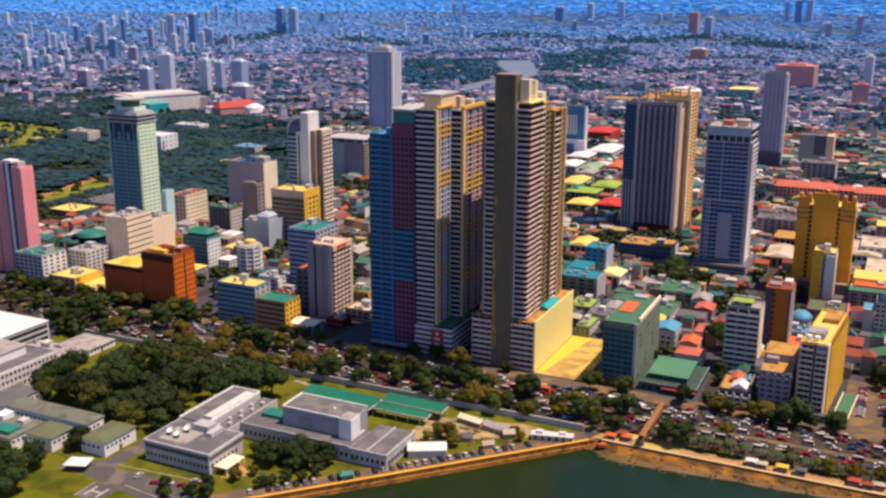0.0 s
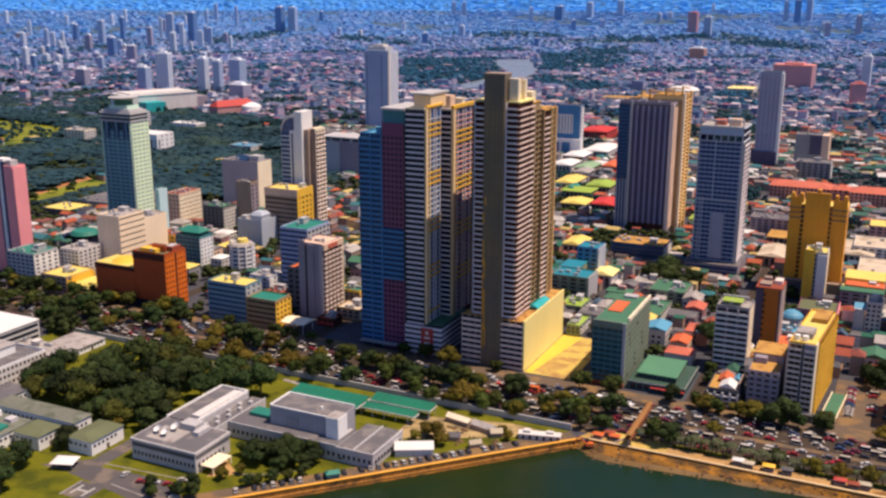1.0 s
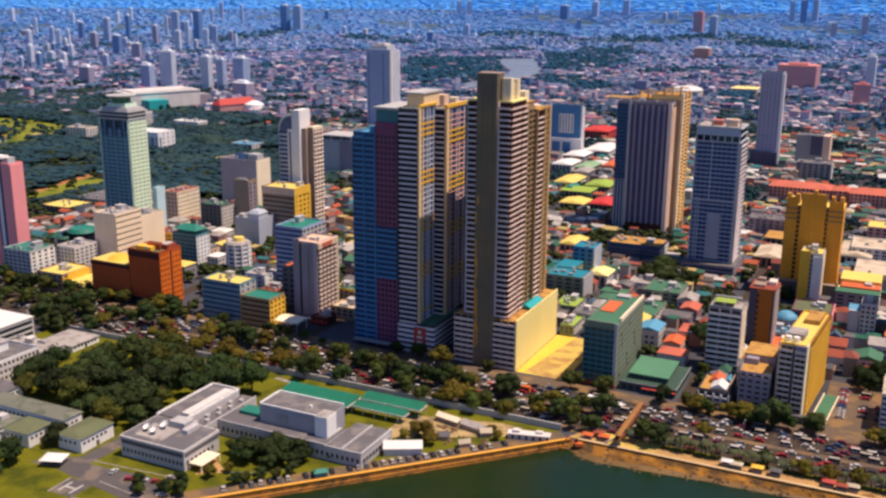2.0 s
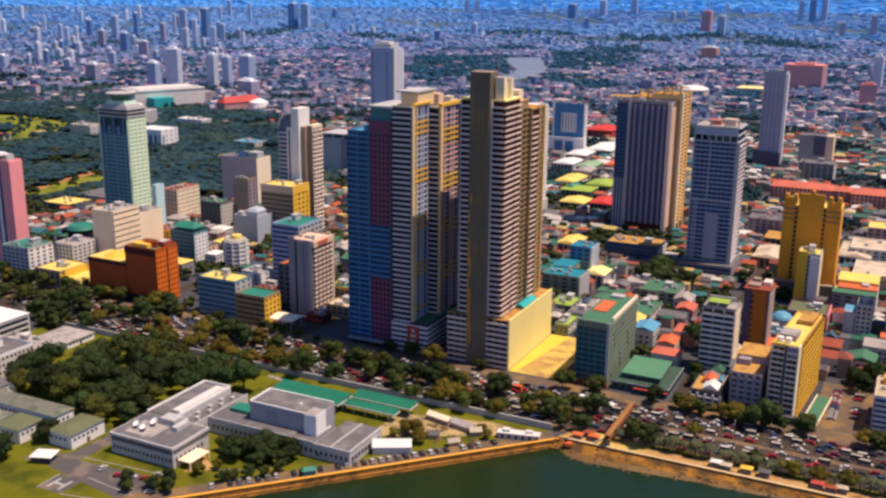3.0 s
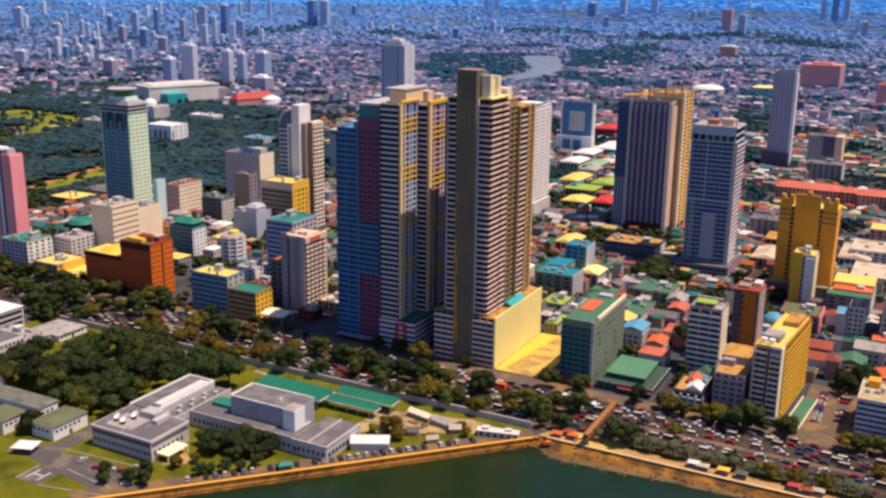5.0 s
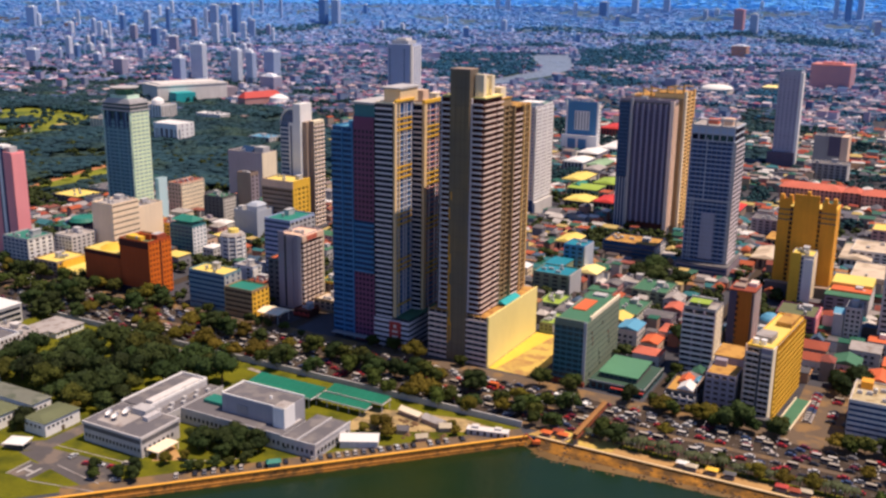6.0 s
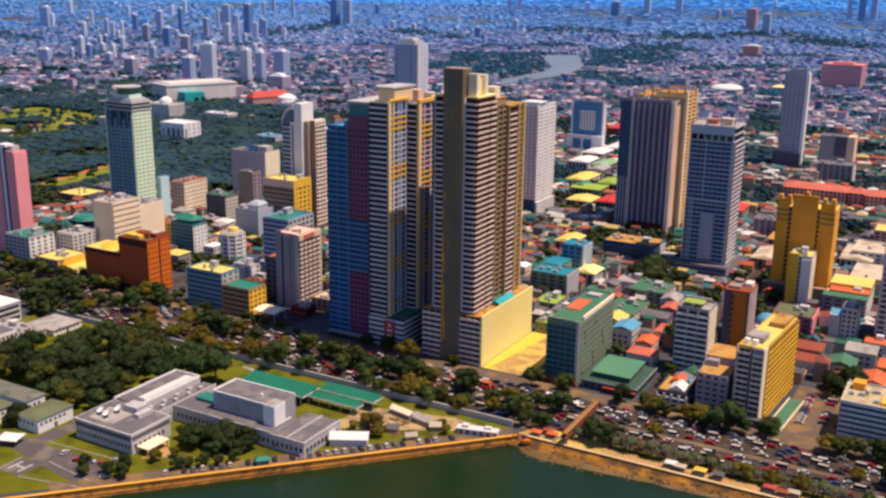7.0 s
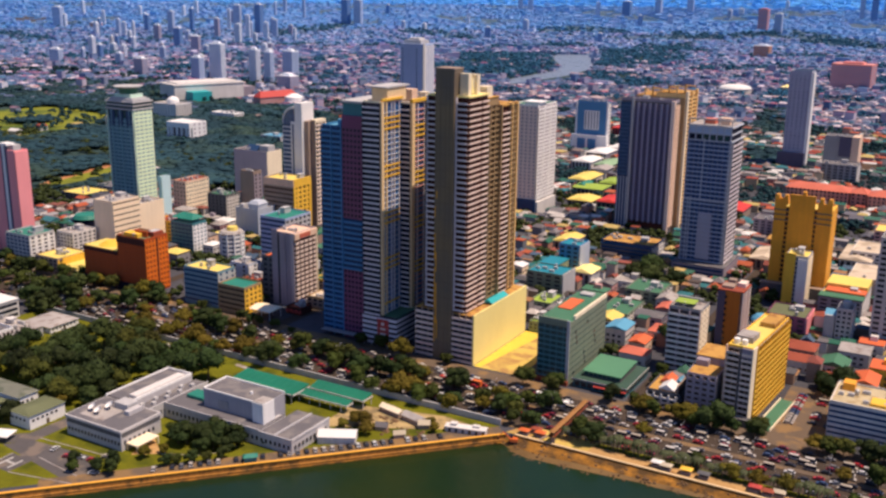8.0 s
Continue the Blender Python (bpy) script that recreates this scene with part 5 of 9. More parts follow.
def yellow_condo():
    r = thing("apartment_building", "yellow balconied apartment block facing the bay", "building", -20.5, 446, 0.6, turn=-5)
    TAKEN.append((-33, 444, -8, 502))
    part("wall", Geo().box(-11.5, 0, 0, 0, 53, 37), PEACH, r)
    n, fh = 13, 2.65
    slab = Geo().box(-11.4, -1.3, 0, -5.8, 0, 0.25).box(-11.4, -1.3, 0.25, -5.8, -1.15, 1.1).box(-4.6, -1.3, 0, 0.3, 0, 0.25).box(-4.6, -1.3, 0.25, 0.3, -1.15, 1.1).data("balcony", SANDPINK)
    win = Geo().box(-11.0, -0.1, 0.3, -8.6, 0, 2.4).box(-8.4, -0.1, 0.3, -6.1, 0, 2.4).box(-4.3, -0.1, 0.3, -2.3, 0, 2.4).box(-2.1, -0.1, 0.3, -0.2, 0, 2.4)
    stack(r, win, 13, 2.2, 2.65, BROWNGLASS)
    side = Geo().box(0, 4, 0, 1.3, 52.6, 0.25).box(1.15, 4, 0.25, 1.3, 52.6, 1.15).data("balcony", YELLOW)
    wins = Geo()
    for i in range(11):
        wins.box(0, 4.8 + i * 4.4, 0.3, 0.12, 8.2 + i * 4.4, 2.3)
    stack(r, wins, 13, 2.2, 2.65, BROWNGLASS)
    for k in range(n):
        z = 2.2 + k * fh
        part("balcony", slab, PEACH, r, at=pose(0, 0, z))
        part("balcony", side, YELLOW, r, "yellow balcony", at=pose(0, 0, z))
    for i in range(12):
        part("fin", Geo().box(0, 4 + i * 4.4, 2, 1.35, 4.25 + i * 4.4, 37), YELLOW, r)
    part("slot", Geo().box(-5.8, -0.35, 0, -4.6, -0.1, 37), DARKGREY, r)
    part("pier", Geo().box(-11.8, -1.4, 0, -11.4, 0, 38), PEACH, r)
    part("pier", Geo().box(0.1, -1.4, 0, 0.6, 4, 38), CREAM, r)
    deck(r, 11.5, 53, 37, YELROOF, YELLOW, 1.0)
    part("roof_house", Geo().box(-10.5, 8, 37.2, -3, 18, 40), PALEROOF, r)
    part("roof_house", Geo().box(-8, 34, 37.2, -1, 50, 39.4), TANROOF, r)
    for x in (-9, -5.5):
        part("water_tank", Geo().cyl(x, 5, 37.2, 39.6, 1.4, 14), WHITE, r)
    part("step_top", Geo().box(-4.6, -1, 33, 0.1, 0, 37.5), MAUVE, r)
    part("base_storey", Geo().box(-12.6, -4, 0, 2, -0.2, 5.4), DARKGREY, r)
    part("court", Geo().box(4.5, -1.5, 0, 10.5, 37, 2.35), GREENROOF, r, "green sports court")
    part("court_wall", Geo().box(4.0, -1.5, 0, 4.4, 37, 3.0).box(10.6, -1.5, 0, 11, 37, 3.0), CREAM, r)


yellow_condo()
r = block("house", "small white roof-terraced house on the boulevard", -51.5, 441, 14, 20, 11, DARKGREY, TANROOF, 3, dict(bays=4, wall=OFFWHITE, wf=0.75, hf=0.6, t=0.8), dict(bays=4, wall=GREY), kit=0)
part("awning", Geo().gable(-9, 1.5, -1.5, 10, 12.2, 2.4, "y", 0.2), CANVAS, r, "white tent roof")
part("awning", Geo().gable(-11, 10.5, -5, 19, 12.2, 2.2, "y", 0.2), ORANGEROOF, r, "orange tent roof")
part("awning", Geo().gable(-4.5, 12, -0.5, 19, 12.2, 1.6, "y", 0.2), BLUEROOF, r, "blue tent roof")
part("rear_wall", Geo().box(-0.6, 2, 11, 0, 20, 15), TAUPE, r)
for x in (-8.6, -2):
    part("awning_post", Geo().box(x, 2, 11, x + 0.2, 2.2, 12.3), STEEL, r)
r = block("office_building", "cream long office with ribbon windows", 40, 451, 27.5, 26, 19, OFFWHITE, OFFICEROOF, 6, dict(bays=6, wall=OFFWHITE, pane=BLUEGLASS, style="bands", hf=0.5), dict(bays=8, wall=PALEGREY), kit=6)
part("roof_house", Geo().box(-25, 17, 19, -20, 23, 22.5), GOLD, r)
part("roof_house", Geo().box(-12, 4, 19, -2, 12, 20.4), YELLOW, r)
part("side_band", Geo().box(-27.9, 1, 4, -27.5, 25, 19.4), CREAM, r)

# golden tower, slim white one, blue tower, brown twin, white tower
def gold_tower():
    r = thing("hotel", "ochre gold stepped hotel tower", "tower", -23.5, 650, 0.0)
    TAKEN.append((-60, 648, -18, 675))
    part("wall", Geo().box(-32, 0, 0, 0, 20, 60), GOLD, r)
    part("centre_bay", Geo().box(-24, -1.4, 0, -9, 0, 69), GOLD, r)
    part("wing", Geo().box(-33, -0.8, 0, -26, 0, 66), GOLD, r)
    part("wing", Geo().box(-7.5, -0.8, 0, 1.0, 0, 65), GOLD, r)
    part("wing", Geo().box(0, 0, 0, 1.2, 20, 61), YELLOW, r)
    for x0, x1 in ((-26, -24), (-9, -7.5)):
        for k in range(19):
            part("window", Geo().box(x0 + 0.1, -0.3, 4 + k * 3, x1 - 0.1, -0.05, 5.9 + k * 3), BROWNGLASS, r)
    for k in range(3):
        part("cornice", Geo().box(-33.2, -1.1, 52 + k * 3.2, -24, -0.8, 52.6 + k * 3.2), DARKGREY, r)
        part("cornice", Geo().box(-9, -1.1, 52 + k * 3.2, 1.4, -0.8, 52.6 + k * 3.2), DARKGREY, r)
    for i in range(7):
        part("merlon", Geo().taper(-33 + i * 5.2, -1.6, 62 if i % 2 else 65, -30 + i * 5.2, 3, 68 + (3 if i == 3 else 0), 0.5, 0.5), GOLD, r)
    facade(r, 32, 20, "side", 4, 60, 18, 5, GOLD, BROWNGLASS, wf=0.4, t=1.25, lod=2)
    facade(r, 32, 20, "back", 4, 60, 18, 8, GOLD, BROWNGLASS, lod=2)
    deck(r, 32, 20, 60, YELROOF, GOLD, 1.0)
    part("podium", Geo().box(-36, -6, 0, 6, -1.6, 12), DARKGREY, r)
    part("podium_roof", Geo().box(-36, -6, 12, 6, -1.6, 12.4), TAUPE, r)


gold_tower()
r = block("apartment_building", "slim white block with a mustard side", -30, 628, 13, 16, 35, PALEGREY, YELROOF, 11, None, dict(bays=3, wall=CREAM, wf=0.3), kit=3, backs=False)
part("mustard_wall", Geo().box(-13.2, -0.6, 0, -7, 0, 37), YELLOW, r)
for k in range(12):
    part("window", Geo().box(-7, -0.25, 2 + k * 2.8, -5.6, 0, 3.9 + k * 2.8), BLUEGLASS, r)
part("shaft", Geo().box(-5.6, -0.7, 0, 0.2, 0, 34), WHITE, r)


def bay_tower():
    r = thing("apartment_tower", "blue-grey glass tower with pale balcony grid", "tower", -91.5, 670, 0.0)
    TAKEN.append((-124, 662, -86, 702))
    W, D = 28.5, 26.0
    part("wall", Geo().box(-W, 0, 0, 0, D, 104), NAVY, r)
    facade(r, W, D, "front", 12, 94, 27, 1, BAYLINE, BAYPANE, hf=0.78, t=0.25, style="bands", line=BAYLINE)
    for i in range(9):
        part("mullion", Geo().box(-W + (i + 0.5) * W / 9, -0.2, 12, -W + (i + 0.5) * W / 9 + 0.2, -0.07, 94), HALLGREY, r)
    for x, z0, z1 in ((-W, 12, 96), (-W * 0.62, 54, 96), (-0.7, 12, 96), (-W * 0.84, 12, 56), (-W * 0.9, 12, 56)):
        part("pier", Geo().box(x, -0.95, z0, x + 0.6, -0.56, z1), COOLWHITE, r)
    part("glass_wall", Geo().box(-W * 0.62, -0.75, 14, -W * 0.3, -0.56, 46), STONEMAUVE, r, "mauve grey panel field")
    for k in range(11):
        part("floor_band", Geo().box(-W * 0.62, -0.85, 14 + k * 3.04, -W * 0.3, -0.75, 14.3 + k * 3.04), HALLGREY, r)
    part("floor_band", Geo().box(-W, -0.9, 54, 0, -0.56, 55.2), COOLWHITE, r)
    # open two-storey crown of slabs and posts
    for z, e in ((94.0, 0.9), (98.6, 0.7), (103.4, 1.2)):
        part("crown_slab", Geo().box(-W - 0.4, -e, z, e, D + 0.4, z + 0.8), COOLWHITE, r, "pale crown slab")
    part("crown_wall", Geo().box(-W + 0.3, -0.1, 99.4, -0.3, 0, 103.4), BAYLINE, r)
    part("crown_glass", Geo().box(-W * 0.72, -0.4, 94.8, -1.5, 0, 98.6), GREENGLASS, r)
    for i in range(7):
        x = -W + i * (W - 0.7) / 6
        part("crown_post", Geo().box(x, -0.6, 94.8, x + 0.7, 0, 103.4), COOLWHITE, r)
    facade(r, W, D, "side", 12, 94, 27, 1, PALEGREY, DARKPANE, wf=0.98, hf=0.55, t=1.7, style="balcony", line=BANDWHITE)
    facade(r, W, D, "back", 12, 101, 29, 6, PALEGREY, BLUEGLASS, lod=2)
    facade(r, W, D, "far", 12, 101, 29, 6, PALEGREY, BLUEGLASS, lod=2)
    part("roof", Geo().box(-W, 0, 104.2, 0, D, 104.6), PALEROOF, r)
    for x in (-W, -W * 0.66, -W * 0.33, -0.7):
        part("frame_post", Geo().box(x, -0.4, 104.2, x + 0.7, 0.4, 108), PALEGREY, r)
    part("frame_beam", Geo().box(-W, -0.4, 108, 0, 0.4, 108.7), PALEGREY, r)
    part("lift_housing", Geo().box(-20, 6, 104.6, -13, 13, 108), CORAL, r)
    part("lift_housing", Geo().box(-9, 5, 104.6, -3, 12, 109), PEACH, r)
    roof_kit(r, -26, 12, -2, 25, 104.6, 12, OFFWHITE, 5)
    part("podium", Geo().box(-W - 3, -7, 0, 4, 32, 11), MAUVE, r)
    part("podium_roof", Geo().box(-W - 3.2, -7.2, 11, 4.2, 32, 11.4), GREYROOF, r)
    for k in range(3):
        part("podium_window", Geo().box(-W - 2, -7.15, 2 + k * 3, 3, -7.0, 3.6 + k * 3), BLUEGLASS, r)


bay_tower()


def brown_twin():
    r = thing("office_tower", "dark ribbed tower with golden side and crown", "tower", -159, 766, 0.0)
    TAKEN.append((-206, 764, -150, 830))
    part("wall", Geo().box(-43, 0, 0, 0, 12, 106), DARKGREY, r)
    part("window_wall", Geo().box(-32, -0.3, 12, -2.6, 0, 104), PLUMGLASS, r, "dark plum curtain wall")
    for k in range(31):
        part("floor_band", Geo().box(-32, -0.42, 12 + k * 3, -2.6, -0.3, 12.5 + k * 3), PURPLEGREY, r)
    for i in range(6):
        x = -29.4 + i * 4.6
        part("fin", Geo().box(x, -1.3, 10, x + 1.7, -0.3, 105), PLUMFIN, r)
    part("glass_bay", Geo().box(-43.2, -0.6, 46, -34, 0, 105), BLUEGLASS, r)
    for k in range(19):
        part("floor_band", Geo().box(-43.2, -0.7, 48 + k * 3, -34, -0.6, 48.25 + k * 3), BLUEWALL, r)
    facade(r, 43, 12, "far", 8, 104, 32, 3, MAUVE, GLASS, lod=2)
    part("corner_pier", Geo().box(-34, -1.2, 0, -32, 0, 108.5), PALEGREY, r)
    part("corner_pier", Geo().box(-2.6, -1.3, 0, 0.3, 1.5, 107.5), BANDPINK, r)
    part("base_band", Geo().box(-32, -1.4, 7, -2.6, 0, 11), MAROON, r)
    for i in range(4):
        part("lower_fin", Geo().box(-42.6 + i * 2.4, -0.7, 6, -41.8 + i * 2.4, 0, 45.8), COOLWHITE, r)
    part("lower_glass", Geo().box(-43.1, -0.35, 6, -34, 0, 45.8), BLUEGLASS, r)
    part("rear_slab", Geo().box(-36, 13, 0, 3.5, 45, 109), OCHREBROWN, r)
    part("rear_top", Geo().box(-20, 14, 109, 3.5, 44, 112), PALEGOLD, r)
    facade(r, 43, 12, "side", 8, 104, 32, 2, PEACH, BROWNGLASS, wf=0.35, hf=0.4, t=0.6, lod=2)
    row = Geo()
    for i in range(4):
        row.box(3.5, 15.6 + i * 6.8, 0.9, 3.7, 21.6 + i * 6.8, 2.8)
    stack(r, row, 34, 8, 3, BROWNGLASS)
    bl = Geo().box(3.5, 18, 0, 4.8, 27.6, 1.0).box(3.5, 30.4, 0, 4.8, 40, 1.0).data("balcony", PALEGOLD)
    for k in range(34):
        part("balcony", bl, PALEGOLD, r, at=pose(0, 0, 8 + k * 3))
    part("pier", Geo().box(3.4, 14.5, 0, 5.2, 18, 114), CREAM, r)
    part("pier", Geo().box(3.4, 40, 0, 5.2, 43, 114), PALEGOLD, r)
    part("pier", Geo().box(3.4, 27.6, 0, 5.0, 30.4, 113), PALEGOLD, r)
    deck(r, 43, 12, 106, PALEROOF, MAUVE, 2.2)
    part("crown", Geo().box(-36, 15, 109, -20, 43, 109.6), TANROOF, r)
    part("crown", Geo().box(-20, 15, 112, 3.5, 43, 112.6), TANROOF, r)
    for i, (zt, run) in enumerate(((114.5, 16), (116.5, 22), (115.5, 18), (117.5, 26), (118.5, 26), (119.5, 28))):
        x = -30 + i * 6.4
        part("crown_frame", Geo().box(x, 14.6, 109.6, x + 1.1, 16, zt).add([(x, 14.6, zt), (x + 1.1, 14.6, zt), (x + 1.1, 14.6 + run, zt - 3.2), (x, 14.6 + run, zt - 3.2), (x, 14.6, zt - 0.9), (x + 1.1, 14.6, zt - 0.9), (x + 1.1, 14.6 + run, zt - 4.1), (x, 14.6 + run, zt - 4.1)], [(0, 1, 2, 3), (7, 6, 5, 4), (0, 4, 5, 1), (1, 5, 6, 2), (2, 6, 7, 3), (3, 7, 4, 0)]), TANROOF if i % 2 else PALEGOLD, r)
    part("crown_beam", Geo().box(-30, 14.3, 114.4, -4, 15.2, 115.2), PALEGOLD, r)
    part("crown_beam", Geo().box(-8, 14.2, 117.4, 4, 15.2, 118.2), PALEGOLD, r)
    roof_kit(r, -32, 1, -4, 11, 106.3, 9, PALEGREY, 4)


brown_twin()
block("shop_building", "low building with tan roof below the dark tower", -141, 676, 38, 26, 15, DEEPBLUE, TANROOF, 4, dict(bays=1, pane=BLUEGLASS, wall=DARKGREY, style="bands"), dict(bays=5, wall=OFFWHITE), kit=7)


def white_tower():
    r = thing("apartment_tower", "white slab tower with rows of small windows", "tower", -276, 772, 0.0)
    TAKEN.append((-302, 770, -272, 812))
    part("wall", Geo().box(-24, 0, 0, 0, 38, 95), OFFWHITE, r)
    facade(r, 24, 38, "front", 16, 94, 26, 6, SANDPINK, MAUVE, wf=0.45, hf=0.5, t=0.5, lod=2)
    facade(r, 24, 38, "side", 16, 94, 26, 3, WHITE, MAUVE, wf=0.86, hf=0.34, t=0.8, lod=2)
    facade(r, 24, 38, "far", 16, 94, 26, 10, WHITE, GLASS, lod=2)
    part("blue_base", Geo().box(-25, -2, 0, 0.8, 0, 16), DEEPBLUE, r)
    part("base", Geo().box(0, 0, 0, 2.4, 38, 14), OFFWHITE, r)
    deck(r, 24, 38, 95, GREENROOF, WHITE, 1.0)
    part("roof_arch", Geo().box(-14, 4, 95.2, -1, 17, 97.5).box(-15, 3, 97.5, 1, 18, 98.2), WHITE, r)


white_tower()
r = block("office_building", "bright blue office with white frame", -338.5, 1104, 38, 9, 62, BLUEWALL, PALEROOF, 14, None, dict(bays=3, wall=WHITE), lod=2, kit=2, backs=False)
part("frame", Geo().box(-39, -1.2, 24, -37.4, 0, 63).box(-1, -1.2, 24, 1, 0, 63), WHITE, r)
for i in range(5):
    part("mullion", Geo().box(-26.6 + i * 3.6, -1.7, 31, -25.6 + i * 3.6, -1.4, 51), DEEPBLUE, r)
part("panel", Geo().box(-28, -1.4, 30, -10, -0.4, 52), WHITE, r)
part("base_wing", Geo().box(-42, -6, 0, 2, -0.6, 24), WHITE, r)
part("base_glass", Geo().box(-34, -6.3, 4, -24, -6, 20).box(-21, -6.3, 4, -11, -6, 20), BLUEWALL, r)


def slab_tower():
    r = thing("office_tower", "tall grey slab tower with white edge", "tower", -122, 1122, 0.0)
    TAKEN.append((-150, 1120, -118, 1152))
    part("wall", Geo().box(-22, 0, 0, 0, 22, 106), STONEMAUVE, r)
    facade(r, 22, 22, "front", 24, 104, 24, 5, STONEMAUVE, STONEPANE, wf=0.4, hf=0.6, t=0.5, style="ribs", lod=2)
    facade(r, 22, 22, "far", 24, 104, 24, 8, PALEGREY, GLASS, wf=0.55, hf=0.7, t=0.5, style="ribs", lod=2)
    part("edge", Geo().box(-0.6, -0.8, 8, 2.6, 3, 107), WHITE, r)
    part("side_wall", Geo().box(0, 3, 8, 0.8, 22, 105), WHITE, r)
    part("base", Geo().box(-27, -4, 0, 1, -0.6, 22), PURPLEGREY, r)
    deck(r, 22, 22, 106, GREENROOF, STONEMAUVE, 2.4)


slab_tower()


def far_slab():
    r = thing("office_tower", "tall pale slab tower with a stepped crown", "tower", -650, 1205, 0.0)
    TAKEN.append((-690, 1200, -636, 1240))
    part("wall", Geo().box(-36, 0, 0, 0, 30, 112), BLUEGREYHAZE, r)
    for x in (-33, -10):
        for k in range(26):
            part("window", Geo().box(x, -0.3, 6 + k * 3.9, x + 1.6, 0, 8 + k * 3.9), BLUEGLASS, r)
    part("edge", Geo().box(0, 0, 0, 1.4, 5, 113), PALEGREY, r)
    part("side_wall", Geo().box(0, 5, 0, 0.6, 30, 110), WHITE, r)
    for y in (10, 15, 20, 25):
        part("pier", Geo().box(0.6, y, 0, 1.2, y + 1.4, 110), BLUEGREYHAZE, r)
    part("crown", Geo().box(-32, 4, 112, -5, 26, 117), PALEGREY, r)
    part("crown", Geo().box(-26, 7, 117, -10, 22, 120), OFFWHITE, r)


far_slab()
# long red-roofed school and neighbours
def red_school(x, y, w, d):
    r = thing("school_building", "long coral building with red hipped roof", "building", x, y, group="red roofed school")
    TAKEN.append((x - w, y, x, y + d))
    part("wall", Geo().box(-w, 0, 0, 0, d, 15), PINK, r)
    facade(r, w, d, "front", 1, 14.5, 4, int(w / 3.5), SALMON, GLASS, wf=0.5, hf=0.6, t=0.5)
    facade(r, w, d, "side", 1, 14.5, 4, int(d / 3.5), SALMON, GLASS, wf=0.5, hf=0.6, t=0.5)
    part("roof", Geo().gable(-w, 0, 0, d, 15, 4, "x", 1.0, 0.7), CORAL, r)


red_school(-51, 945, 53, 26)
red_school(-36, 947, 13, 22)
red_school(34, 941, 68, 26)

# ---- the walled compound ----
def windows_on(root, pts, m=GLASS, w=1.1, h=1.7, name="window"):
    """Upright panes at the given middles; axis says which way the wall faces."""
    mf = Geo().box(-w / 2, -0.12, -h / 2, w / 2, 0, h / 2).data(name, m)
    for x, y, z, turn in pts:
        part(name, mf, m, root, at=pose(x, y, z, 0, 0, turn))


